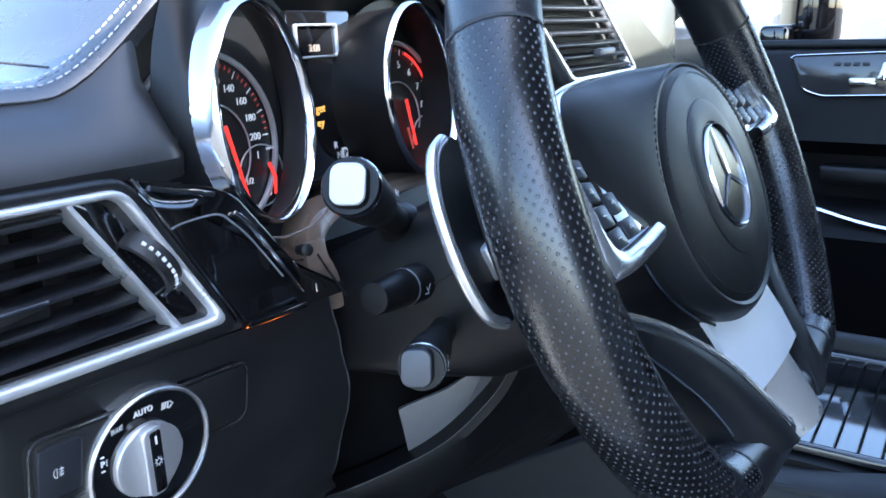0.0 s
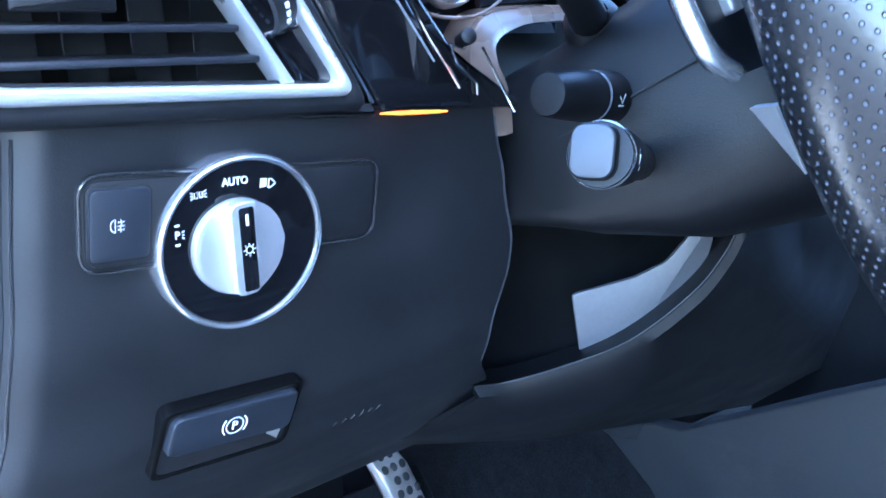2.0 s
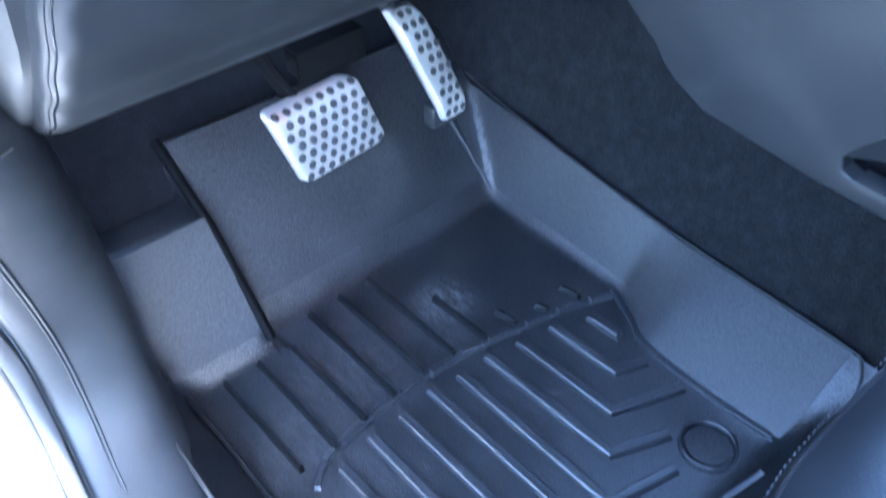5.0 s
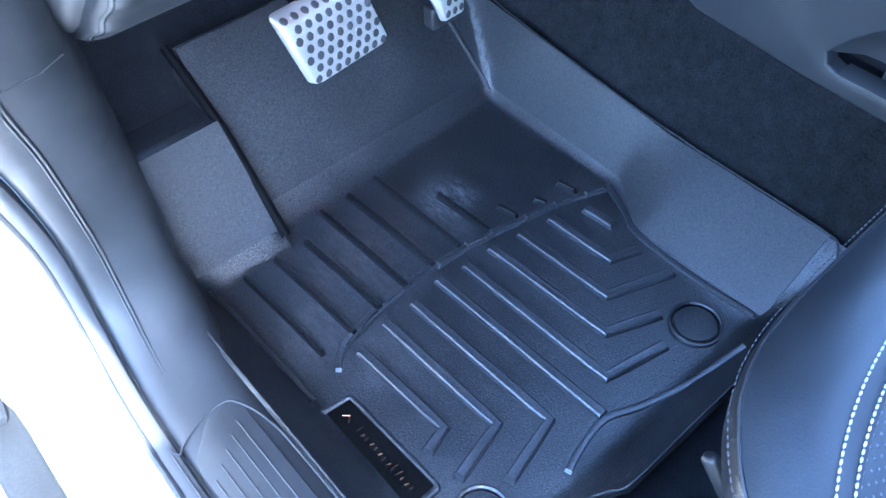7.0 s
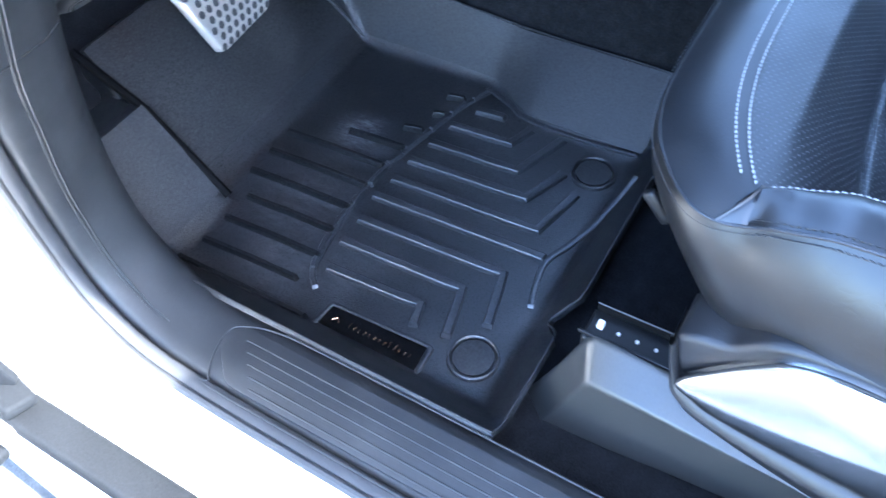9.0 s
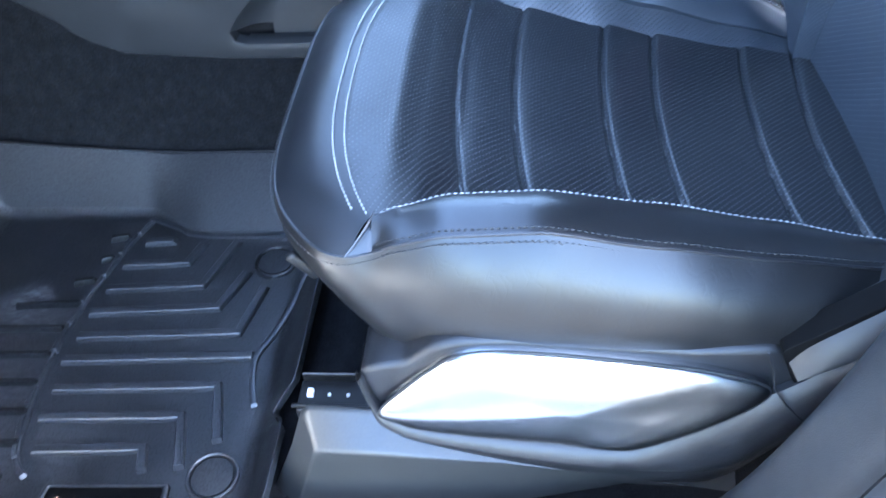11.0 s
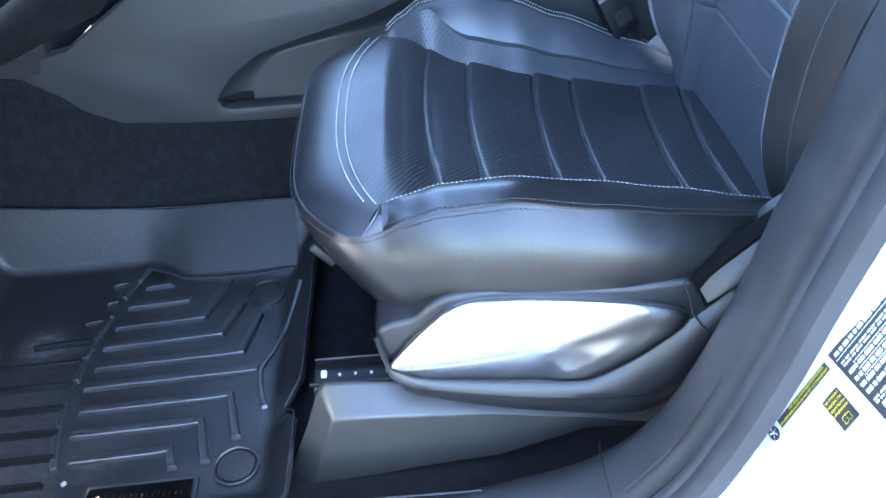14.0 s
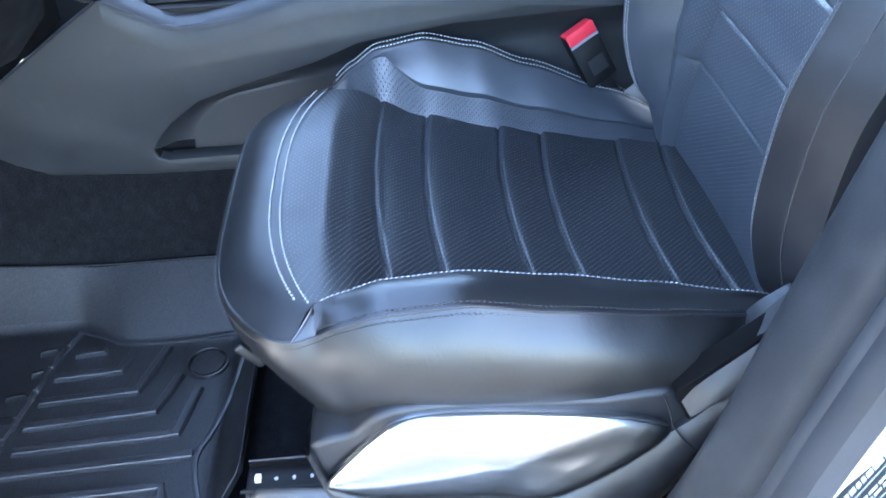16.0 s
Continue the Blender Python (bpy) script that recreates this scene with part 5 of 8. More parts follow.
part("head", lathe([(0.006, L * 0.35), (0.0085, L * 0.50), (0.0102, L * 0.66), (0.0109, L * 0.84), (0.0109, L * 0.95), (0.0104, L * 0.975), (0.0, L * 0.98)], 32, m), SHROUD, ws)
part("chrome_ring", lathe([(0.0109, L * 0.945), (0.0112, L * 0.952), (0.0112, L * 0.960), (0.0107, L * 0.968)], 36, m), FRAME, ws, "thin chrome ring")
tipm = m @ Matrix.Translation((0.0008, 0.0016, L * 1.02))
part("cap_body", slab(rrect(0.0182, 0.0152, 0.005), 0.008, tipm, 0.003, 4), SHROUD, ws)
part("cap", slab(rrect(0.0168, 0.0138, 0.0042), 0.002, tipm @ Matrix.Translation((0, 0, 0.0010)), 0.0012), SOFTCAP, ws, "grey square end")
mk = facing(m @ V(0.0, -0.0110, L * 0.88), m.to_3x3() @ V(0, -1, -0.2), m.to_3x3() @ V(0, 0, 1))
part("symbol", join(stroke([(-0.002, -0.003), (0, 0.002), (0.002, -0.001)], 0.0006, mk), stroke([(-0.001, 0.004), (0.003, 0.003)], 0.0006, mk)), INK_WHITE, ws)

# opening under the column: dark cavity with a grey panel set back in it, closed below by a curved knee panel
cav = thing("column_opening", "dark opening under the steering column with a smooth grey panel inside", "dash opening", (0.02, 0.25, 0.52))
LIP = smooth_path([(-0.034, 0.291, 0.501), (-0.016, 0.282, 0.5015), (0.003, 0.262, 0.511), (0.028, 0.234, 0.529), (0.052, 0.212, 0.557), (0.063, 0.202, 0.579), (0.070, 0.196, 0.598), (0.100, 0.192, 0.606), (0.18, 0.20, 0.600), (0.26, 0.215, 0.590)], 6)
back = V(0.067, 0.074, 0).normalized()
# the cavity's shade is painted in by its near-black base
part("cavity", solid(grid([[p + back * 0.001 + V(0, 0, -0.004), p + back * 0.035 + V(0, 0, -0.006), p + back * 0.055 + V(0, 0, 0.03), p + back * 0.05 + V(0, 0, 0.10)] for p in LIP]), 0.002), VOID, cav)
PM = facing((-0.0128, 0.2912, 0.50), -back, (back.y, -back.x, 0))
part("inner_panel", slab(rounded([tuple((PM.inverted() @ V(*p)).to_2d()) for p in ((0.016, 0.265, 0.550), (0.022, 0.260, 0.505), (0.040, 0.243, 0.515), (0.052, 0.232, 0.530), (0.068, 0.218, 0.553), (0.074, 0.212, 0.600), (0.063, 0.222, 0.586), (0.054, 0.231, 0.569), (0.041, 0.242, 0.560))], 0.003), 0.003, PM, 0.0008), BRACKET, cav, "smooth pale grey panel inside")
part("lip", tube(LIP, 0.0010, 8), SHROUD, cav)
rows = []
for i, p in enumerate(LIP):
    u = i / (len(LIP) - 1)
    near = 0.024 * max(0, 1 - u / 0.3)
    rows.append([p + back * 0.02 + V(0, 0, 0.001), p, p + V(0.002, -0.003, -0.006), (p + V(0.002, -0.003, -0.006)).lerp(V(-0.052 + 0.33 * u, 0.292 - 0.06 * u + near, 0.470 - 0.030 * u), 0.5) + V(0, -0.012 * min(1, u / 0.35), 0), V(-0.052 + 0.33 * u, 0.292 - 0.06 * u + near, 0.470 - 0.030 * u), V(-0.048 + 0.33 * u, 0.325 - 0.04 * u + near, 0.446 - 0.058 * u), V(-0.045 + 0.33 * u, 0.46, 0.425 - 0.03 * u)])
# darker plastic than the dash, painting the shade under wheel and column
part("knee_panel", solid(grid(rows), 0.003), SHROUD, cav, "black knee panel")

# ---- steering wheel ----
wheel = thing("steering_wheel", "flat-bottomed steering wheel in perforated black leather with silver spokes", "steering wheel", (0.063, 0.09, 0.55))
WX, WN = V(1, 0, 0), AX
WU = WN.cross(WX) * -1 if WN.cross(WX).z < 0 else WN.cross(WX)
WMt = Matrix(((WX.x, WU.x, WN.x, C0.x), (WX.y, WU.y, WN.y, C0.y), (WX.z, WU.z, WN.z, C0.z), (0, 0, 0, 1)))
RMID = 0.1815


def rim_point(a):
    x, y = RMID * math.cos(a), RMID * math.sin(a)
    # flattened foot
    if y < -0.138:
        y = -0.138 - (-(y + 0.138)) * 0.22
    return V(x, y, 0)


def rim_bm(a0, a1, n, grow=0.0):
    rows = []
    for i in range(n + 1):
        a = radians(a0 + (a1 - a0) * i / n)
        p = rim_point(a)
        q0, q1 = rim_point(a - 0.01), rim_point(a + 0.01)
        d = (q1 - q0).normalized()
        rad = V(d.y, -d.x, 0)
        g = 0.5 + 0.5 * math.cos(2 * a)
        rw = 0.0160 + 0.0025 * g + grow
        rh = 0.0190 + 0.0020 * g + grow
        row = []
        for k in range(20):
            b = 2 * math.pi * k / 20
            row.append(WMt @ (p + rad * (rw * math.cos(b)) + V(0, 0, rh * math.sin(b))))
        rows.append(row)
    return grid(rows, cu=True)


part("left_grip", rim_bm(154, 238, 48), RIM, wheel, "perforated black leather grip")
part("right_grip", rim_bm(-58, 26, 48), RIM, wheel, "perforated black leather grip")
part("upper_rim", rim_bm(26.3, 153.7, 48), LEATHER, wheel, "smooth black leather rim")
part("lower_rim", rim_bm(238.3, 301.7, 30), LEATHER, wheel, "smooth black leather rim")
for a in (26, 154, 238, 302):
    part("seam", rim_bm(a - 0.25, a + 0.25, 1, 0.0004), THREAD_DARK, wheel)
# stitched inner seam of the rim
for a0, a1 in ((156, 236), (-56, 24)):
    pth = []
    for i in range(60):
        a = radians(a0 + (a1 - a0) * i / 59)
        p = rim_point(a)
        q0, q1 = rim_point(a - 0.01), rim_point(a + 0.01)
        d = (q1 - q0).normalized()
        rad = V(d.y, -d.x, 0)
        pth.append(WMt @ (p - rad * 0.0183 + V(0, 0, 0.006)))
    part("stitching", stitches(pth, 0.004, 0.0005), THREAD_DARK, wheel)


# hub: airbag cover, a wide leather dome that runs out into the upper spokes; the wheel stands turned by a few degrees
WR = WMt @ Matrix.Rotation(radians(5.3), 4, "Z")
half = [(0.0, 0.063), (0.045, 0.0645), (0.090, 0.0660), (0.118, 0.0650), (0.131, 0.0570), (0.1320, 0.0440), (0.1280, 0.0240), (0.1220, 0.0060), (0.1150, -0.0100), (0.1080, -0.0220), (0.0970, -0.0400), (0.0780, -0.0580), (0.0520, -0.0740), (0.0250, -0.0840)]
wing = [(0.0, 0.060), (0.045, 0.0560), (0.080, 0.0460), (0.098, 0.0340), (0.103, 0.0200), (0.102, 0.0060), (0.100, -0.0100), (0.0980, -0.0220), (0.0920, -0.0400)]
HUB = [(p.x, p.y) for p in smooth_path([(x, y, 0) for x, y in wing + half[11:] + [(0.0, -0.087)] + [(-x, y) for x, y in half[:0:-1]]], 4, True)]


def hub_oval(x, y, s):
    """The point of the stitched oval that lies towards (x, y) from the hub's middle."""
    a = math.atan2((y + 0.012) / 0.064, x / 0.080)
    return (0.080 * s * math.cos(a), -0.012 + 0.066 * s * math.sin(a))


rows = []
for u, h in ((0.0, -0.030), (0.0, -0.004), (0.010, 0.0), (0.06, 0.0016), (0.25, 0.0046), (0.5, 0.0080), (0.75, 0.0104), (0.92, 0.0116), (0.98, 0.0116)):
    row = []
    for x, y in HUB:
        ez = (0.0070 - 0.10 * max(0.0, y)) * (1 - u)
        ox, oy = hub_oval(x, y, 1.02)
        row.append(WR @ V(x + (ox - x) * u, y + (oy - y) * u, ez + h + 0.0035 * u))
    rows.append(row)
for q, h in ((1.0, 0.0142), (0.97, 0.0154), (0.90, 0.0164), (0.70, 0.0178), (0.5, 0.0184), (0.2, 0.0187), (0.03, 0.0187)):
    rows.append([WR @ V(*hub_oval(x, y, q), h) for x, y in HUB])
part("airbag_cover", grid(rows, cu=True), HUBSKIN, wheel, "smooth black leather airbag cover")
for q, h in ((1.06, 0.0152), (0.94, 0.0163)):
    for sd in (1, -1):
        pth = [WR @ V(sd * 0.080 * q * math.sin(t), -0.012 + 0.066 * q * math.cos(t), h) for t in np.linspace(0.12, math.pi - 0.12, 60)]
        part("stitching", stitches(pth, 0.0042, 0.00032), THREAD_DARK, wheel)
# round badge seat with a ring and three plain ridges
BM = WR @ Matrix.Translation((0, -0.010, -0.0065))
part("badge_seat", lathe([(0.046, 0.0215), (0.0440, 0.0252), (0.039, 0.0266), (0.031, 0.0262), (0.030, 0.0250)], 40, BM), DASH, wheel)
part("badge_ring", lathe([(0.0277, 0.0258), (0.0280, 0.0278), (0.0286, 0.0283), (0.0291, 0.0276), (0.0293, 0.0258)], 40, BM), CHROME, wheel, "plain chrome ring")
part("badge_disc", lathe([(0.0279, 0.0262), (0.0, 0.0266)], 32, BM), BADGE_BLACK, wheel)
for a in (90, 210, 330):
    c, s = math.cos(radians(a)), math.sin(radians(a))
    part("badge_ridge", tube([BM @ V(0, 0, 0.0275), BM @ V(c * 0.013, s * 0.013, 0.0275), BM @ V(c * 0.0272, s * 0.0272, 0.0268)], [0.0009, 0.0007, 0.0003], 6), FRAME, wheel)


# side spokes: a tilted face with a silver surround and a sunk button panel
POD = WR @ pose(0, 0, 0.0112, -14, 0, 0)
for sx in (-1, 1):
    outer = [(0.070, 0.058), (0.121, 0.066), (0.1435, 0.050), (0.154, 0.030), (0.163, 0.004), (0.1640, -0.0090), (0.125, -0.0110), (0.085, -0.012)]
    if sx > 0:
        outer = [(0.070, 0.034), (0.110, 0.030), (0.148, 0.018)] + outer[4:]
    part("spoke", slab(rounded([(x * sx, y) for x, y in outer], 0.004), 0.022, POD @ Matrix.Translation((0, 0, -0.0015)), 0.002), DASH, wheel)
    edge_out = smooth_path([(x * sx, y, 0) for x, y in ((0.082, 0.0695), (0.104, 0.0695), (0.121, 0.0672), (0.133, 0.0598), (0.1435, 0.0512), (0.1495, 0.0415), (0.154, 0.030), (0.159, 0.0155), (0.1635, 0.004), (0.1665, -0.0060), (0.1650, -0.0105), (0.150, -0.0128), (0.125, -0.0130), (0.106, -0.0120))], 4)
    edge_in = smooth_path([(x * sx, y, 0) for x, y in ((0.082, 0.0655), (0.104, 0.0655), (0.117, 0.0630), (0.1265, 0.0565), (0.1350, 0.0490), (0.1425, 0.0405), (0.1475, 0.030), (0.1510, 0.0165), (0.1535, 0.0070), (0.1525, -0.0005), (0.1470, -0.0042), (0.140, -0.0050), (0.122, -0.0052), (0.106, -0.0046))], 4)
    rows = []
    first = 0 if sx < 0 else 26
    for p, q in zip(edge_out[first:], edge_in[first:]):
        rows.append([POD @ (p.lerp(q, k) + V(0, 0, z + 0.0046)) for k, z in ((-0.04, -0.014), (0.0, -0.0012), (0.14, 0.0), (0.5, 0.0010), (0.86, 0.0), (1.0, -0.0012), (1.0, -0.008))])
    part("silver_surround", grid(rows), FRAME, wheel, "satin silver spoke surround")
    panel = [(0.072, 0.033), (0.112, 0.0285), (0.146, 0.0175), (0.1530, 0.0060), (0.1515, -0.0010), (0.1465, -0.0042), (0.072, -0.0046)] if sx > 0 else [(0.128, 0.046), (0.1425, 0.0395), (0.1470, 0.0300), (0.1512, 0.0165), (0.1530, 0.0060), (0.1515, -0.0010), (0.1465, -0.0042), (0.106, -0.0046), (0.112, 0.010)]
    part("button_panel", slab(rounded([(x * sx, y) for x, y in panel], 0.002), 0.004, POD, 0.0006), PIANO, wheel, "gloss black button panel")
    keys = ((0.1385, 0.0130, 0.0120, 0.0100, -4), (0.1230, 0.0175, 0.0125, 0.0110, -8), (0.1075, 0.0205, 0.0125, 0.0110, -8), (0.1410, 0.0010, 0.0130, 0.0090, 0), (0.1245, 0.0030, 0.0140, 0.0105, -4), (0.1085, 0.0060, 0.0125, 0.0110, -6), (0.0945, 0.0100, 0.0120, 0.0110, -6)) if sx > 0 else ((0.1365, 0.0345, 0.0090, 0.0090, -18), (0.1395, 0.0235, 0.0105, 0.0095, -14), (0.1415, 0.0120, 0.0115, 0.0100, -10), (0.1280, 0.0145, 0.0105, 0.0100, -10), (0.1415, 0.0010, 0.0120, 0.0090, -4), (0.1265, 0.0015, 0.0130, 0.0090, -4))
    for k, (cx, cy, bw, bh, turn) in enumerate(keys):
        bm_ = POD @ pose(cx * sx, cy, 0.0016, 0, 0, turn * -sx)
        b = part("button", slab(rrect(bw, bh, 0.0014), 0.003, bm_, 0.0006), BUTTON, wheel)
        part("symbol", stroke([(-0.0013, -0.0008), (0, 0.0014), (0.0013, -0.0008)] if k % 2 else [(-0.0014, 0), (0.0014, 0)], 0.0006, bm_ @ Matrix.Translation((0, 0, 0.0003))), INK_WHITE, b)
    # bright line that edges the lower half of the hub
    low = [WR @ V(sx * x, y, 0.0055) for x, y in ((0.1125, -0.0190), (0.1050, -0.0350), (0.0845, -0.0560), (0.0600, -0.0725))]
    part("hub_edge", tube(smooth_path(low, 4), 0.0010, 6), CHROME, wheel)
    # lower leg: a curved leather-covered blade with a silver ridge
    top = smooth_path([(0.150 * sx, -0.036, -0.008), (0.120 * sx, -0.050, -0.006), (0.096 * sx, -0.063, -0.003), (0.072 * sx, -0.083, 0.003), (0.056 * sx, -0.102, 0.009), (0.046 * sx, -0.122, 0.015), (0.030 * sx, -0.152, 0.021)], 5)
    bot = smooth_path([(0.152 * sx, -0.050, -0.010), (0.140 * sx, -0.054, -0.008), (0.121 * sx, -0.066, -0.006), (0.105 * sx, -0.083, -0.003), (0.092 * sx, -0.102, 0.002), (0.086 * sx, -0.120, 0.007), (0.085 * sx, -0.140, 0.012)], 5)
    rows = [[WMt @ q for q in (p + V(0, 0, -0.016), p + V(0, 0, -0.003), p + V(0, 0, 0.0), p.lerp(r, 0.2) + V(0, 0, 0.0035), p.lerp(r, 0.5) + V(0, 0, 0.0050), p.lerp(r, 0.8) + V(0, 0, 0.0030), r, r + V(0, 0, -0.004), r + V(0, 0, -0.016))] for p, r in zip(top, bot)]
    part("leg", grid(rows), HUBSKIN, wheel, "smooth leather-covered lower spoke")
    if sx < 0:
        part("leg_ridge", tube([WMt @ (p + V(0, 0.0006, 0.001)) for p in top[:-2]], [0.0010] + [0.0022] * 12 + [0.0018] * (len(top) - 15), 8), FRAME, wheel, "satin silver ridge")
    part("leg_line", tube([WMt @ (r + V(0, 0, 0.0005)) for r in bot[3:-4]], 0.0008, 6), CHROME, wheel)


def curved_plate(x0, x1, y0, y1, z0, z1, bulge, top_sag, side):
    """A plate between two edges, bowed across its width."""
    rows = []
    for v in np.linspace(0, 1, 9):
        r = []
        for u in np.linspace(-1, 1, 14):
            w = x0 + (x1 - x0) * v - side * math.sin(math.pi * v)
            y = y0 + (y1 - y0) * v - top_sag * (1 - u * u) * (1 - v)
            r.append(WMt @ V(w * u, y, z0 + (z1 - z0) * v + bulge * (1 - u * u)))
        rows.append(r)
    return solid(grid(rows), 0.003)


part("upper_plate", curved_plate(0.056, 0.062, -0.074, -0.119, 0.002, 0.012, 0.004, 0.006, 0.004), PLATE, wheel, "satin silver spoke plate")
part("plate_gap", curved_plate(0.040, 0.042, -0.108, -0.118, 0.000, 0.002, 0.004, -0.004, 0.0), DARK, wheel)
part("lower_plate", curved_plate(0.043, 0.030, -0.114, -0.153, 0.004, 0.018, 0.008, -0.006, 0.0), PLATE_WARM, wheel, "curved satin metal plate")
# shift paddles behind the rim
for sx in (-1, 1):
    pp = smooth_path([(sx * 0.166, 0.052, -0.036), (sx * 0.178, 0.046, -0.036), (sx * 0.186, 0.030, -0.036), (sx * 0.188, 0.010, -0.036), (sx * 0.186, -0.008, -0.036), (sx * 0.179, -0.024, -0.036), (sx * 0.168, -0.030, -0.036)], 5)
    rows = []
    for i, p in enumerate(pp):
        inn = V(sx * 0.120, p.y * 0.75, -0.044)
        rows.append([WMt @ q for q in (p + V(0, 0, -0.004), p + V(sx * 0.0025, 0, 0), p + V(0, 0, 0.003), p.lerp(inn, 0.5) + V(0, 0, 0.001), inn, inn + V(0, 0, -0.004))])
    part("paddle", solid(grid(rows), 0.002), SHROUD, wheel, "black shift paddle")
    part("paddle_edge", tube([WMt @ (p + V(sx * 0.002, 0, 0.001)) for p in pp], [0.0012] + [0.0030] * (len(pp) - 2) + [0.0012], 12), FRAME, wheel, "chrome paddle edge")
    mount = part("paddle_mount", rbox(0.014, 0.0160, 0.0095, 0.0016, WMt @ pose(sx * 0.1605, -0.003, -0.0375, 0, 0, -sx * 14)), SATIN, wheel, "satin silver paddle mount")
    part("mount_body", rbox(0.014, 0.0175, 0.0120, 0.0020, WMt @ pose(sx * 0.1570, -0.003, -0.0260, 0, 0, -sx * 14)), BRACKET, mount)
    a, b, c = (V(sx * -x, y, z) for x, y, z in ((-0.102, -0.033, -0.070), (-0.112, -0.036, -0.056), (-0.105, -0.0615, -0.055)))
    part("spoke_wedge", solid(grid([[WMt @ a.lerp(c, k) for k in (0, 0.08, 0.5, 1)], [WMt @ (b.lerp(c, k) + V(-sx * 0.0006, 0, 0)) for k in (0, 0.08, 0.5, 1)]]), 0.003), SATIN, wheel, "small silver wedge behind the spoke")
part("hub_core", lathe([(0.050, -0.055), (0.052, -0.020), (0.050, -0.004)], 32, WMt), DASH, wheel)

# ---- rubber floor mat ----
mat_thing = thing("floor_mat", "black rubber floor mat with raised ribs, scuffed and dusty", "floor mat", (-0.03, 0.3, 0.0))


def mat_z(x, y):
    z = 0.0
    # front wall, tunnel wall, footrest ramp, door lip, rear lip
    if y > 0.528:
        z = max(z, (y - 0.528) * 0.95)
    xb = 0.168 if y < 0.24 else (0.168 + (y - 0.24) * 0.62 if y < 0.31 else 0.211)
    if x > xb:
        z = max(z, (x - xb) * (0.070 + max(0, y - 0.28) * 0.10) / (0.262 - xb))
    if x < -0.136 and y > 0.500:
        z = max(z, (y - 0.500) * 1.20)
    if x < -0.235:
        z = max(z, (-0.235 - x) * 1.25)
    if y < 0.078:
        z = max(z, (0.078 - y) * 1.2)
    return z


def mat_sheet():
    xs = sorted(set(np.round(np.concatenate([np.linspace(-0.28, 0.262, 64), [-0.137, -0.135]]), 4)))
    ys = sorted(set(np.round(np.concatenate([np.linspace(0.045, 0.70, 74)]), 4)))
    rows = []
    for y in ys:
        r = []
        for x in xs:
            # rear edge steps back beside the seat rail
            yy = y
            if y < 0.11:
                rear = 0.045 if x < -0.15 else (0.045 + 0.02 * min(1, (x + 0.15) / 0.03) if x < -0.12 else (0.065 - 0.025 * min(1, (x + 0.12) / 0.03)))
                yy = 0.11 - (0.11 - y) / 0.065 * (0.11 - rear)
            zz = mat_z(x, yy)
            if x < -0.136 and yy > 0.604:
                zz = 0.125 - (yy - 0.604) * 0.3
            r.append((x, yy, zz))
        rows.append(r)
    bm = grid(rows)
    bm.transform(Matrix.Translation((0, 0, 0.0)))
    bmesh.ops.smooth_vert(bm, verts=bm.verts, factor=0.5, use_axis_z=True)
    bmesh.ops.smooth_vert(bm, verts=bm.verts, factor=0.5, use_axis_z=True)
    return solid(bm, 0.005)


part("sheet", mat_sheet(), RUBBER, mat_thing)
part("rim", tube(smooth_path([(-0.281, 0.50, 0.058), (-0.281, 0.30, 0.0575), (-0.281, 0.075, 0.058), (-0.274, 0.046, 0.052), (-0.24, 0.0445, 0.042), (-0.155, 0.0445, 0.041), (-0.135, 0.052, 0.033), (-0.120, 0.064, 0.018), (-0.100, 0.052, 0.030), (-0.085, 0.0405, 0.044), (0.0, 0.0405, 0.045), (0.15, 0.0405, 0.046), (0.20, 0.043, 0.06), (0.255, 0.06, 0.068), (0.263, 0.10, 0.071), (0.263, 0.30, 0.073), (0.263, 0.55, 0.098), (0.263, 0.68, 0.125)], 4), 0.0013, 8), RUBBER_SMOOTH, mat_thing, "rolled mat edge")


def rib(pts, w=0.0054, h=0.0066, mtl=None):
    """A raised rubber rib along floor points."""
    pts = [V(p[0], p[1], mat_z(p[0], p[1]) + 0.0006) for p in pts]
    dense = []
    for a, b in zip(pts, pts[1:]):
        n = max(1, int((b - a).length / 0.02))
        dense += [a.lerp(b, k / n) for k in range(n)]
    dense.append(pts[-1])
    # short rounded ends
    dense = [dense[0], dense[0].lerp(dense[1], 0.0030 / (dense[1] - dense[0]).length)] + dense[1:-1] + [dense[-1].lerp(dense[-2], 0.0030 / (dense[-2] - dense[-1]).length), dense[-1]]
    rows = []
    for i, p in enumerate(dense):
        a, b = dense[max(0, i - 1)], dense[min(len(dense) - 1, i + 1)]
        d = (b - a).normalized()
        s = V(-d.y, d.x, 0)
        k = 0.0 if i in (0, len(dense) - 1) else 1.0
        rows.append([p + s * (w * 1.10) + V(0, 0, -0.002), p + s * (w * 1.00) + V(0, 0, h * 0.80 * k), p + s * (w * 0.70) + V(0, 0, h * k), p + V(0, 0, h * 0.94 * k), p - s * (w * 0.70) + V(0, 0, h * k), p - s * (w * 1.00) + V(0, 0, h * 0.80 * k), p - s * (w * 1.10) + V(0, 0, -0.002)])
    return part("rib", grid(rows), mtl or RUBBER_RIB, mat_thing)


# crosswise spine
SPINE = [(-0.197, 0.324), (-0.180, 0.341), (-0.157, 0.348), (-0.116, 0.355), (-0.075, 0.360), (-0.035, 0.362), (0.005, 0.359), (0.042, 0.353), (0.083, 0.346), (0.126, 0.337), (0.165, 0.325), (0.198, 0.311)]
rib(smooth_path([(x, y, 0) for x, y in SPINE], 3), 0.0034, 0.0042)
rnd_spine = random.Random(5)
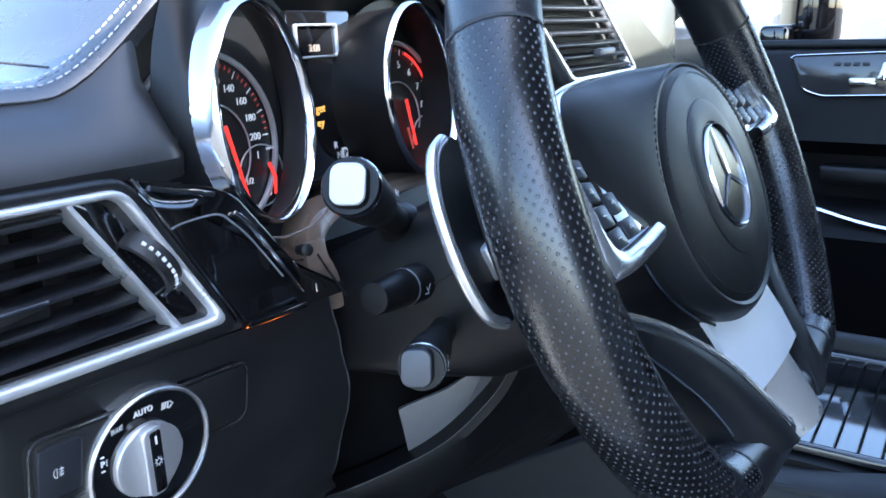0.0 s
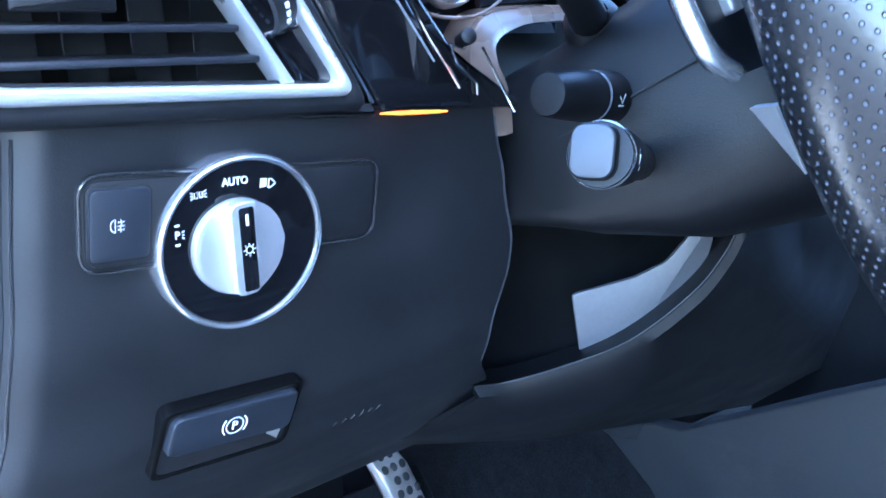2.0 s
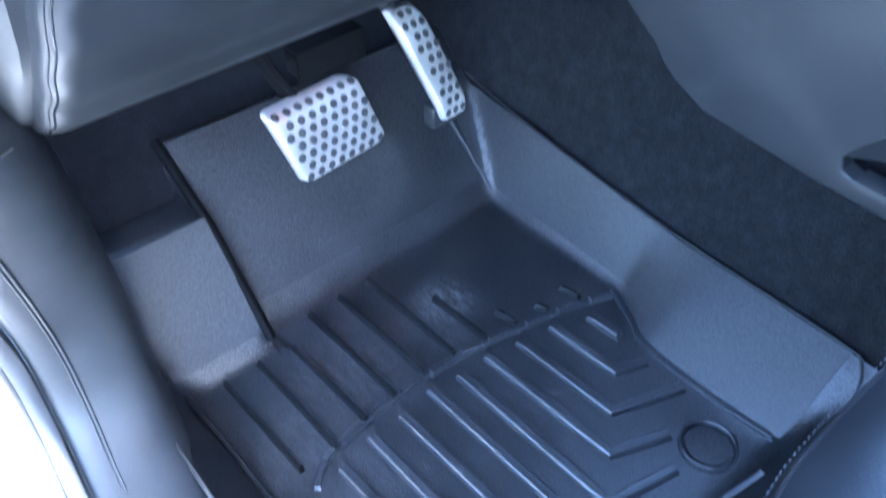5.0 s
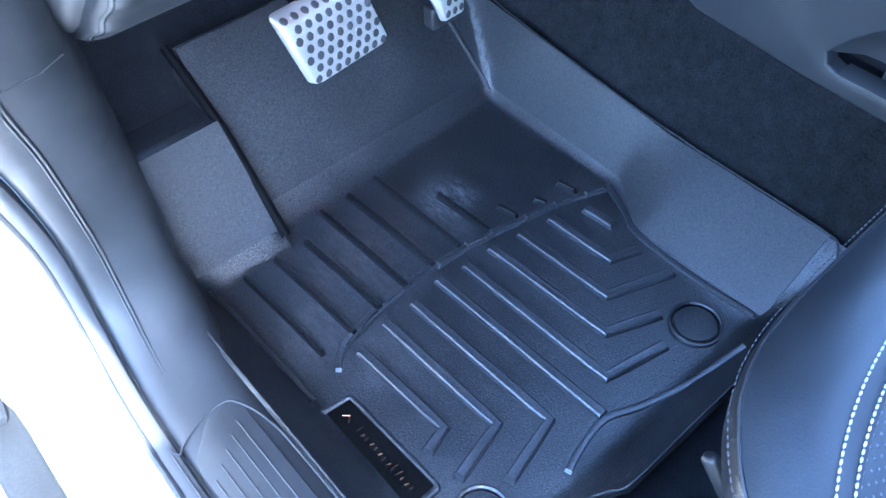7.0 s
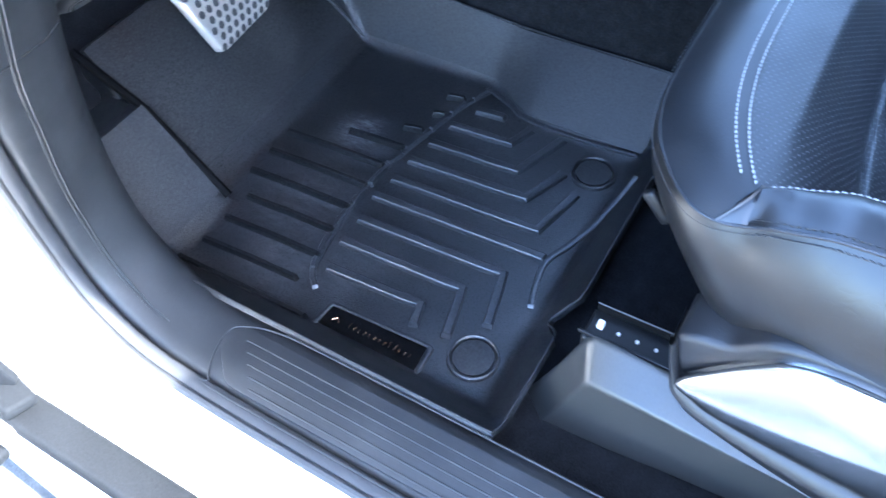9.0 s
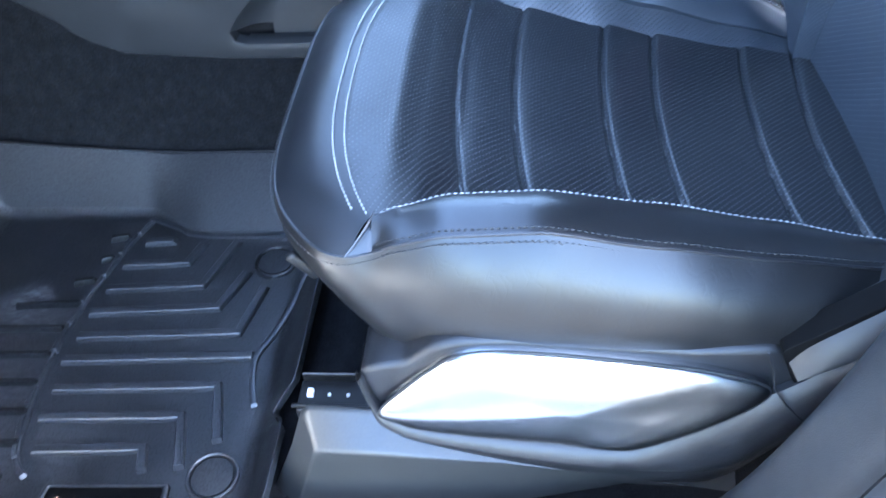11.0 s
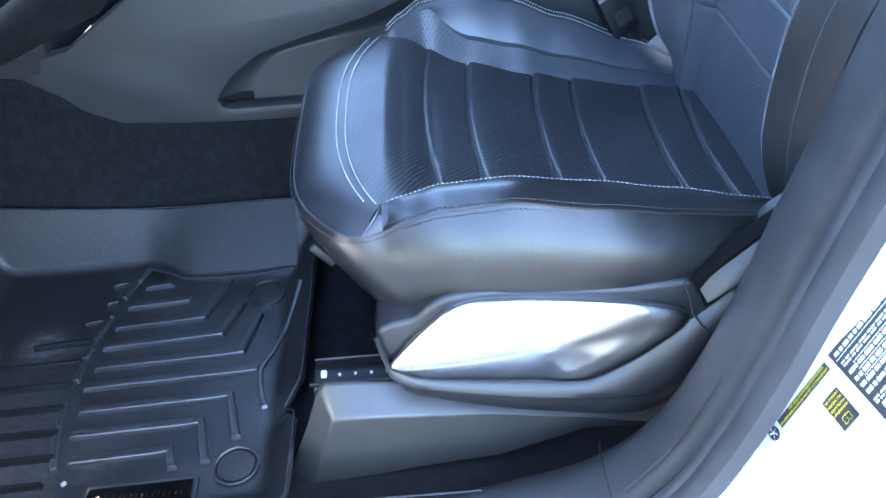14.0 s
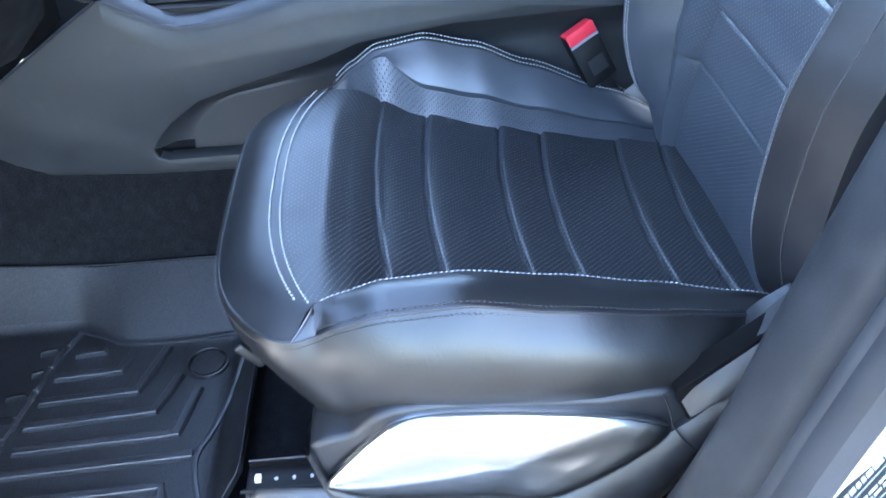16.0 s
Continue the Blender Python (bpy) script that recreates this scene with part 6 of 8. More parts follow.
for (xa, ya), (xb, yb) in zip(SPINE[1:], SPINE[2:]):
    # worn upper ridge in uneven pieces, each a little askew
    j0, j1 = rnd_spine.uniform(-0.0030, 0.0030), rnd_spine.uniform(-0.0030, 0.0030)
    u0, u1 = rnd_spine.uniform(0.02, 0.14), rnd_spine.uniform(0.86, 0.98)
    rib([(xa + (xb - xa) * u0, ya + (yb - ya) * u0 + j0), ((xa + xb) / 2, (ya + yb) / 2 + (j0 + j1) / 2 + 0.0012), (xa + (xb - xa) * u1, ya + (yb - ya) * u1 + j1)], 0.0032, 0.0068)
# ribs ahead of the spine, 41 mm apart; the darker base paints their shaded flanks
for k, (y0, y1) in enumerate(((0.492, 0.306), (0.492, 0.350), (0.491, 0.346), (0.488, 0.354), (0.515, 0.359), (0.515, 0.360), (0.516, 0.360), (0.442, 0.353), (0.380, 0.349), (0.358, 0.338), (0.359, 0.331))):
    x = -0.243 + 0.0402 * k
    rib([(x, y0), (x + 0.004, (y0 + y1) / 2), (x + 0.006, y1)], 0.0030, 0.0084, RIB_SHADED)
# chevron ribs behind it, in paler rubber that also paints their lit tops
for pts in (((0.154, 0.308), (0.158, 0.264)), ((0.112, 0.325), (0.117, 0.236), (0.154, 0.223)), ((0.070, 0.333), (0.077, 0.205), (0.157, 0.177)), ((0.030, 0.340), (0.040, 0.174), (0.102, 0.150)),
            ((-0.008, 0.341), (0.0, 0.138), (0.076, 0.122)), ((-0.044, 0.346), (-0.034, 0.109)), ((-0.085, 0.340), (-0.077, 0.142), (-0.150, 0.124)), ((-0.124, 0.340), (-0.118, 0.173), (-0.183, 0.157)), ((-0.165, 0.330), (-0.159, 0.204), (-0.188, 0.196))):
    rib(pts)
rib(smooth_path([(0.125, 0.064, 0), (0.06, 0.077, 0), (0.0, 0.094, 0), (-0.034, 0.108, 0), (-0.07, 0.104, 0), (-0.103, 0.094, 0)], 3), 0.0036, 0.0032)
rib(smooth_path([(0.205, 0.318, 0), (0.185, 0.27, 0), (0.170, 0.24, 0), (0.168, 0.16, 0), (0.172, 0.08, 0)], 3), 0.0036, 0.0030)
for cx, cy in ((0.119, 0.118), (-0.190, 0.118)):
    part("fastener_ring", lathe([(0.0290, -0.002), (0.0285, 0.0035), (0.0265, 0.0042), (0.0245, 0.0030), (0.0235, -0.001)], 36, Matrix.Translation((cx, cy, 0.001))), RUBBER, mat_thing)
    part("fastener_cap", lathe([(0.0225, -0.002), (0.0220, 0.0022), (0.0200, 0.0026), (0.0, 0.0018)], 32, Matrix.Translation((cx, cy, 0.001))), RUBBER_SMOOTH, mat_thing, "round black fastener cap")
# badge plate by the door: black field, copper strokes where its lettering stands
bx = [(-0.243, 0.158), (-0.199, 0.160), (-0.203, 0.296), (-0.243, 0.300)]
part("badge_frame", ring_plate(rounded(bx, 0.007), rounded([(-0.238, 0.165), (-0.204, 0.167), (-0.208, 0.290), (-0.238, 0.293)], 0.002), 0.004, Matrix.Translation((0, 0, 0.0050)), 0.0015), RUBBER, mat_thing)
part("badge_plate", slab([(-0.238, 0.165), (-0.204, 0.167), (-0.208, 0.290), (-0.238, 0.293)], 0.002, Matrix.Translation((0, 0, 0.0034))), BADGE_BLACK, mat_thing, "black badge plate")
bms = [tube([(-0.224, 0.281, 0.0036), (-0.219, 0.276, 0.0036), (-0.224, 0.271, 0.0036)], 0.0005, 5)]
for k in range(13):
    y = 0.258 - 0.0066 * k
    h = 0.004 + 0.003 * (k in (0, 8, 9))
    bms.append(tube([(-0.224, y, 0.0036), (-0.224 + h, y - 0.0016 * (k % 2), 0.0036)], 0.0008, 5, flat=0.5))
part("badge_print", join(*bms), COPPER, mat_thing, "worn copper badge strokes")
# smooth liner panels: footrest and front wall
rows = [[(x, y, mat_z(x, y) + 0.0045) for x in np.linspace(-0.300, -0.139, 10)] for y in np.linspace(0.512, 0.600, 10)]
# paler than the mat, with the light on the pad in its colour
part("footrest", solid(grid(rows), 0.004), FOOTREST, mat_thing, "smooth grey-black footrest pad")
rows = [[(x, y, (y - 0.528) * 0.95 - 0.003 + 0.007 * min(1, (y - 0.530) / 0.05) + 0.18 * max(0, y - 0.60)) for x in np.linspace(-0.130, 0.215, 12)] for y in np.linspace(0.530, 0.685, 14)]
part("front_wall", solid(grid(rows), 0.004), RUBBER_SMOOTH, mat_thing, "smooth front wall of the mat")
rows = []
for y in np.linspace(0.075, 0.660, 60):
    xb = 0.168 if y < 0.24 else (0.168 + (y - 0.24) * 0.62 if y < 0.31 else 0.211)
    rows.append([(x, y, mat_z(x, y) + 0.0022) for x in np.linspace(xb + 0.006, 0.2605, 6)])
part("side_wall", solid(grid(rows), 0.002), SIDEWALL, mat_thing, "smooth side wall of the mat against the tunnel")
part("wall_crease", tube([(0.214, 0.535, 0.010), (0.208, 0.60, 0.075), (0.200, 0.66, 0.135)], 0.0022, 6), RUBBER_SMOOTH, mat_thing)
# a near-black bar stands in for the shade in this channel
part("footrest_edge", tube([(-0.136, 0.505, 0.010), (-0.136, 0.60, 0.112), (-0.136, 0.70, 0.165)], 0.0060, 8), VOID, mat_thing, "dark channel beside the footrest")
part("wall_flank", solid(grid([[(-0.1295, y, (y - 0.528) * 0.95 + 0.004 + 0.18 * max(0, y - 0.60)), (-0.1320, y, (y - 0.528) * 0.95 - 0.012), (-0.1380, y, (y - 0.56) * 0.86)] for y in np.linspace(0.545, 0.685, 8)]), 0.002), RUBBER_SMOOTH, mat_thing)

# ---- pedals ----
def pad_surface(o, u, v, w, h, bulge, curl=0.0):
    """Maps (a, b) in -1..1 on to a pad centred at o."""
    u, v = Vector(u).normalized(), Vector(v).normalized()
    n = u.cross(v).normalized()
    if n.y > 0:
        n = -n
    return lambda a, b, d=0.0: Vector(o) + u * (a * w / 2) + v * (b * h / 2) + n * (bulge * (1 - b * b) - curl * max(0, b - 0.66) ** 2 + d)


def build_pedal(name, label, f, w, h, corner, studs):
    t = thing(name, label, "pedal", f(0, -1), "pedals")
    out = rrect(2 - 0.0, 2 - 0.0, corner, 5)
    rings = []
    bm = bmesh.new()
    prof = [(1.0, -0.008), (1.0, -0.001), (0.985, 0.0008), (0.95, 0.0015), (0.88, 0.0015), (0.80, 0.0015), (0.7, 0.0015), (0.4, 0.0015), (0.1, 0.0015)]
    for s, d in prof:
        rings.append([bm.verts.new(f(a * s, b * s, d)) for a, b in out])
    n = len(out)
    for p, q in zip(rings, rings[1:]):
        for i in range(n):
            bm.faces.new((p[i], p[(i + 1) % n], q[(i + 1) % n], q[i]))
    bm.faces.new(rings[-1])
    bm.faces.new(rings[0][::-1])
    part("pad", bm, STEEL, t, "brushed steel pad")
    for a, b in studs:
        c = f(a, b, 0.0012)
        e = 0.02
        nn = (f(a + e, b) - f(a, b)).cross(f(a, b + e) - f(a, b)).normalized()
        if nn.y > 0:
            nn = -nn
        part("stud", lathe([(0.0048, 0.0), (0.0046, 0.0012), (0.0034, 0.0016), (0.0, 0.0010)], 14, facing(c, nn)), STUD, t)
    return t


fb = pad_surface((0.010, 0.572, 0.184), (0.118, 0.026, -0.014), (-0.022, 0.02, 0.088), 0.128, 0.092, 0.006, 0.085)
studs = []
for r in range(7):
    for c in range(7 if r % 2 else 8):
        a = -0.86 + 1.72 * (c + (0.5 if r % 2 else 0)) / 7
        studs.append((a, -0.84 + 1.68 * r / 6))
brake = build_pedal("brake_pedal", "steel brake pedal with round black rubber studs", fb, 0.128, 0.092, 0.22, studs)
part("arm", tube(smooth_path([fb(-0.2, 0.2, -0.012), (-0.03, 0.62, 0.26), (-0.05, 0.62, 0.34), (-0.06, 0.58, 0.45)], 4), 0.010, 8, flat=0.6), VOID, brake, "black pedal arm")
part("bracket", tube([fb(0.8, -0.6, -0.012), fb(1.02, -1.0, -0.03)], 0.007, 6), SHROUD, brake)
fa = pad_surface((0.158, 0.588, 0.196), (0.96, 0.22, -0.16), (-0.040, 0.045, 0.132), 0.046, 0.152, 0.014)
studs = []
for r in range(10):
    for c in range(3 if r % 2 == 0 else 2):
        studs.append((-0.62 + 0.62 * (c + (0.5 if r % 2 else 0)), -0.88 + 1.76 * r / 9))
accel = build_pedal("accelerator_pedal", "curved steel accelerator pedal with round black rubber studs", fa, 0.046, 0.152, 0.3, studs)
part("arm", tube(smooth_path([fa(0, 0.4, -0.014), (0.15, 0.68, 0.28), (0.15, 0.70, 0.40)], 4), 0.012, 8), DARK, accel)
part("hinge", rbox(0.040, 0.02, 0.03, 0.004, Matrix.Translation(fa(0, -0.9, -0.022))), DARK, accel)
# amber footwell lamp under the dashboard
fl = thing("footwell_lamp", "small amber footwell lamp under the dashboard", "lamp", (-0.003, 0.536, 0.30))
part("housing", rbox(0.075, 0.022, 0.010, 0.003, Matrix.Translation((-0.003, 0.536, 0.308))), VOID, fl)
# unseen shade and cheeks, added to hold the amber light off the mat
part("shade", rbox(0.075, 0.003, 0.030, 0.001, Matrix.Translation((-0.003, 0.5265, 0.298))), VOID, fl, "added black shade that keeps the light off the floor")
for x in (-0.039, 0.033):
    part("cheek", rbox(0.003, 0.022, 0.026, 0.001, Matrix.Translation((x, 0.536, 0.300))), VOID, fl)
part("lens", rbox(0.060, 0.008, 0.004, 0.001, Matrix.Translation((-0.003, 0.538, 0.3025))), GLOW_AMBER_LAMP, fl, "glowing amber lens")

# ---- driver's seat ----
seat = thing("driver_seat", "black leather driver seat with perforated ribbed cushion and pale stitching", "car seat", (0.02, -0.28, 0.03))
INS = [(-0.55, 0.230, -0.125, 0.205), (-0.497, 0.236, -0.128, 0.208), (-0.44, 0.243, -0.130, 0.212), (-0.348, 0.258, -0.132, 0.216), (-0.295, 0.270, -0.133, 0.219), (-0.207, 0.292, -0.135, 0.222), (-0.153, 0.310, -0.138, 0.221), (-0.12, 0.332, -0.150, 0.214), (-0.098, 0.350, -0.163, 0.205)]
RIBS = (-0.153, -0.207, -0.295, -0.348, -0.444, -0.500)


def front_line(u):
    """Curved front seam of the insert, u from -1 (door side) to 1."""
    x = 0.020 + 0.186 * u
    return V(x, -0.060 - 0.036 * abs(u) ** 2.8, 0.355 - 0.003 * u * u)


def insert_z(x, y):
    z, xl, xr = lerp_table(INS, y)
    c = (x - (xl + xr) / 2) / ((xr - xl) / 2)
    g = 0.0
    for ry in RIBS:
        d = y - (ry - 0.014 * c * c + 0.0095 + 0.0055 * c)
        g -= 0.0030 * math.exp(-(d / 0.0020) ** 2)
        if d < 0:
            g += 0.0048 * (1 - math.exp(d / 0.0040)) * math.exp(d / 0.030)
    return z + 0.004 - 0.006 * (1 - c * c) - 0.005 * math.exp(-((y + 0.092) / 0.034) ** 2) * (1 - c * c) + g


def insert_rows():
    rows = []
    for v in np.linspace(0, 1, 300):
        r = []
        for u in np.linspace(-1, 1, 40):
            f = front_line(u)
            y = f.y + (-0.55 - f.y) * v
            z, xl, xr = lerp_table(INS, y)
            x = (xl + xr) / 2 + (xr - xl) / 2 * u
            k = min(1, v / 0.20)
            k = k * k * (3 - 2 * k)
            r.append((f.x * (1 - k) + x * k, y, f.z * (1 - k) + insert_z(x, y) * k))
        rows.append(r)
    return rows


part("cushion_insert", solid(grid(insert_rows()), 0.004), PERF, seat, "perforated ribbed leather insert")

# door-side bolster: inner edge, crest seam, outer seam
LB = [(-0.56, -0.128, 0.228, -0.160, 0.290, -0.180, 0.296), (-0.457, -0.130, 0.245, -0.158, 0.321, -0.187, 0.319), (-0.38, -0.132, 0.256, -0.155, 0.337, -0.193, 0.334), (-0.30, -0.134, 0.270, -0.153, 0.352, -0.198, 0.351), (-0.22, -0.136, 0.292, -0.152, 0.364, -0.199, 0.367), (-0.154, -0.140, 0.312, -0.154, 0.363, -0.197, 0.362), (-0.115, -0.155, 0.338, -0.161, 0.357, -0.194, 0.350), (-0.098, -0.163, 0.349, -0.165, 0.353, -0.190, 0.340)]


def left_rows(which):
    rows = []
    for y in np.linspace(-0.56, -0.098, 60):
        xi, zi, xc, zc, xo, zo = lerp_table(LB, y)
        if which == "inner":
            rows.append([(xi + 0.004, y, zi - 0.006), (xi, y, zi), ((xi + xc) / 2 + 0.004, y, (zi + zc) / 2), (xc + 0.002, y, zc - 0.004), (xc, y, zc)])
        elif which == "top":
            rows.append([(xc, y, zc), (xc - 0.006, y, zc + 0.004), ((xc + xo) / 2, y, (zc + zo) / 2 + 0.006), (xo + 0.006, y, zo + 0.003), (xo, y, zo)])
    return rows


part("bolster_inner", grid(left_rows("inner")), PERF, seat)
CORNER = smooth_path([(-0.1650, -0.098, 0.3535), (-0.1760, -0.0925, 0.3490), (-0.1860, -0.0850, 0.3428), (-0.1930, -0.0780, 0.3372)], 3)
top_rows = left_rows("top")
for k, c in enumerate(CORNER[1:], 1):
    # it runs out to a point round the corner
    u = k / (len(CORNER) - 1)
    o = V(-0.1900 - 0.0032 * u, -0.098 + 0.0195 * u, 0.3402 - 0.0032 * u)
    top_rows.append([c, c.lerp(o, 0.2) + V(0, 0, 0.0022 * (1 - u)), c.lerp(o, 0.5) + V(0, 0, 0.0030 * (1 - u)), c.lerp(o, 0.8) + V(0, 0, 0.0015 * (1 - u)), o])
part("bolster_top", grid(top_rows), LEATHER_WORN, seat, "creased leather bolster top")
# side and front skirt: one wrap from the outer seam round the front corner
def outer_seam(s):
    """s 0 at the rear of the door side, 1 at the front corner, 2 at the far front corner."""
    if s <= 1:
        y = -0.50 + (-0.105 + 0.50) * s
        t = lerp_table(LB, y)
        return V(t[4], y, t[5])
    u = -1 + (s - 1) * 2
    return V(0.020 + 0.208 * u, -0.002 - 0.063 * abs(u) ** 5, 0.342 - 0.006 * u * u)


path = [outer_seam(s) for s in np.linspace(0, 0.93, 26)] + smooth_path([outer_seam(0.96), V(-0.1925, -0.097, 0.3400), V(-0.1930, -0.080, 0.3365), V(-0.188, -0.063, 0.3355), V(-0.178, -0.049, 0.3360), V(-0.163, -0.035, 0.3372), outer_seam(1.10)], 4) + [outer_seam(s) for s in np.linspace(1.12, 1.92, 22)] + [V(0.214, -0.045, 0.336), V(0.227, -0.072, 0.335), V(0.238, -0.098, 0.338), V(0.262, -0.13, 0.345)]
rows = []
for i, p in enumerate(path):
    n = V(0, 0, 0)
    for j in range(i - 4, i + 5):
        a, b = path[min(max(0, j - 1), len(path) - 2)], path[max(1, min(len(path) - 1, j + 1))]
        d = (b - a).normalized()
        k = V(d.y, -d.x, 0).normalized()
        n += k if k.dot(p - V(0.02, -0.28, p.z)) > 0 else -k
    n.normalize()
    fr = max(0.0, n.y)
    # the door side hangs lower towards the front, where the corner is cut back under the cushion
    s = min(1, max(0, (p.y + 0.50) / 0.42))
    w = min(1, max(0, (p.y + 0.20) / 0.16))
    w = max(fr, w * w * (3 - 2 * w))
    bot = 0.250 - 0.036 * s ** 2
    r = []
    for k, bul in ((0, 0.0), (0.07, 0.008), (0.18, 0.018), (0.32, 0.026), (0.5, 0.030), (0.7, 0.030), (0.88, 0.026), (1.0, 0.018), (1.0, -0.06)):
        z = p.z + (bot - p.z) * k
        r.append(V(p.x, p.y - 0.60 * w * max(0, 0.322 - z), z) + n * (bul * (1 - 0.62 * w)))
    rows.append(r)
for _ in range(4):
    rows = [rows[0]] + [[q if k < 2 else (rows[i - 1][k] + rows[i][k] * 2 + rows[i + 1][k]) * 0.25 for k, q in enumerate(rows[i])] for i in range(1, len(rows) - 1)] + [rows[-1]]
part("side_skirt", grid(rows), LEATHER_SIDE, seat, "smooth leather side of the cushion")
# lip between insert seam and the skirt at the front
start = min(range(len(path)), key=lambda i: (path[i] - V(-0.193, -0.080, 0.3365)).length)
edge = path[start:-1]
run = [0.0]
for p, q in zip(edge, edge[1:]):
    run.append(run[-1] + (q - p).length)


def along_edge(u):
    s = (u + 1) / 2 * run[-1]
    for i in range(len(edge) - 1):
        if s <= run[i + 1]:
            return edge[i].lerp(edge[i + 1], (s - run[i]) / (run[i + 1] - run[i]))
    return edge[-1]


rows = []
for u in np.linspace(-1, 1, 60):
    f, q = front_line(u), along_edge(u)
    w = math.cos(u * math.pi / 2 * 0.9)
    rows.append([f + V(0, -0.002, -0.003), f, f.lerp(q, 0.25) + V(0, 0, 0.003 + 0.003 * w), f.lerp(q, 0.55) + V(0, 0, 0.004 + 0.003 * w), f.lerp(q, 0.85) + V(0, 0, 0.002 + 0.0015 * w), q])
part("front_lip", grid(rows), LEATHER_EDGE, seat, "smooth leather front edge")

# far bolster
RB = [(-0.56, 0.205, 0.226, 0.250, 0.238, 0.275, 0.225), (-0.535, 0.206, 0.230, 0.250, 0.250, 0.278, 0.235), (-0.441, 0.212, 0.243, 0.250, 0.294, 0.282, 0.280), (-0.338, 0.217, 0.259, 0.250, 0.338, 0.286, 0.325), (-0.272, 0.220, 0.275, 0.250, 0.368, 0.288, 0.352), (-0.208, 0.222, 0.292, 0.250, 0.384, 0.288, 0.368), (-0.150, 0.221, 0.312, 0.246, 0.377, 0.284, 0.362), (-0.115, 0.212, 0.335, 0.228, 0.362, 0.266, 0.350), (-0.098, 0.205, 0.350, 0.208, 0.354, 0.240, 0.338)]
rows_in, rows_up, rows_out = [], [], []
for y in np.linspace(-0.56, -0.098, 60):
    xi, zi, xc, zc, xo, zo = lerp_table(RB, y)
    # the crest leans outwards
    lean = min(1, max(0, (xc - 0.208) / 0.04))
    xc, zc, xo, zo = xc + 0.030 * lean, zc - 0.0135 * lean, xo + 0.012 * lean, zo - 0.008 * lean
    m_ = 0.36 + 0.62 * min(1, max(0, (y + 0.215) / 0.055)) ** 2
    xm, zm = xi + (xc - xi) * (0.42 + 0.5 * max(0, m_ - 0.36)), zi + (zc - zi) * m_
    rows_in.append([(xi - 0.004, y, zi - 0.006), (xi, y, zi), ((xi + xm) / 2, y, (zi + zm) / 2 - 0.001), (xm, y, zm)])
    rows_up.append([(xm, y, zm), (xm - 0.002, y, zm + (zc - zm) * 0.15), (xm + (xc - xm) * 0.3 - 0.003, y, zm + (zc - zm) * 0.5), (xc - 0.004, y, zc - 0.003), (xc, y, zc)])
    rows_out.append([(xc, y, zc), (xc + 0.008, y, zc + 0.003), ((xc + xo) / 2, y, (zc + zo) / 2 + 0.005), (xo, y, zo), (xo + 0.006, y, zo - 0.05), (xo, y, 0.21)])
# the paler leather stands in for light falling on this bolster
part("far_bolster_perforated", grid(rows_in), PERF_SIDE_LIT, seat)
part("far_bolster", grid(rows_up), LEATHER_LIT, seat, "smooth leather panel of the bolster")
part("far_bolster_side", grid(rows_out), LEATHER, seat)
# stitching
part("stitching", stitches([front_line(u) + V(0, 0.003, 0.0028) for u in np.linspace(-1, 1, 60)], 0.0046, 0.0008), THREAD, seat, "double white stitching")
part("stitching", stitches([front_line(u) + V(0, 0.0125, 0.0042) for u in np.linspace(-0.98, 0.98, 60)], 0.0046, 0.0008), THREAD, seat, "double white stitching")
def lb_path(ix, dx, dz, y0=-0.52, y1=-0.1):
    return [V(lerp_table(LB, y)[ix] + dx, y, lerp_table(LB, y)[ix + 1] + dz) for y in np.linspace(y0, y1, 60)]
part("stitching", stitches(lb_path(2, -0.0015, 0.0012), 0.0046, 0.0008), THREAD, seat, "white stitching")
part("stitching", stitches(lb_path(4, 0.0035, 0.0030), 0.0046, 0.0007), THREAD_DARK, seat)
part("stitching", stitches(lb_path(4, -0.0032, -0.0040), 0.0046, 0.0007), THREAD_DARK, seat)
part("seam", tube(lb_path(4, -0.0002, 0.0002), 0.0013, 6), LEATHER, seat)
seam_path = path[18:-6]
part("seam", tube([p + V(0, 0, 0.0004) for p in seam_path], 0.0012, 6), LEATHER, seat)
for drop, inward in ((-0.0045, -0.0035), (0.0012, 0.006)):
    row = []
    for p in seam_path:
        out_ = V(p.x - 0.02, p.y + 0.30, 0).normalized()
        row.append(p - out_ * inward + V(0, 0, drop) if drop > 0 else p + out_ * 0.0045 + V(0, 0, drop))
    part("stitching", stitches(row, 0.0046, 0.0005), THREAD_DARK, seat)
part("corner_seam", tube([p + V(0, 0, 0.0004) for p in CORNER], 0.0012, 6), LEATHER, seat)
for dx, dz in ((0.002, 0.0032), (0.011, 0.0052)):
    part("stitching", stitches([V(lerp_table(RB, y)[2] + dx + 0.030 * min(1, max(0, (lerp_table(RB, y)[2] - 0.208) / 0.04)), y, lerp_table(RB, y)[3] + dz - 0.0135 * min(1, max(0, (lerp_table(RB, y)[2] - 0.208) / 0.04))) for y in np.linspace(-0.545, -0.1, 60)], 0.0046, 0.0007), THREAD, seat, "double white stitching")

# backrest
BX = 0.032


def back_y(x, z):
    g = 0.0
    for rz in (0.362, 0.438, 0.520, 0.600):
        d = z - (rz + 0.5 * (x - BX) ** 2)
        g -= 0.0030 * math.exp(-(d / 0.0024) ** 2)
        if d > 0:
            g += 0.0055 * (1 - math.exp(-d / 0.0045)) * math.exp(-d / 0.030)
    return -0.528 - max(0, z - 0.45) * 0.16 + 0.5 * (x - BX) ** 2 + g


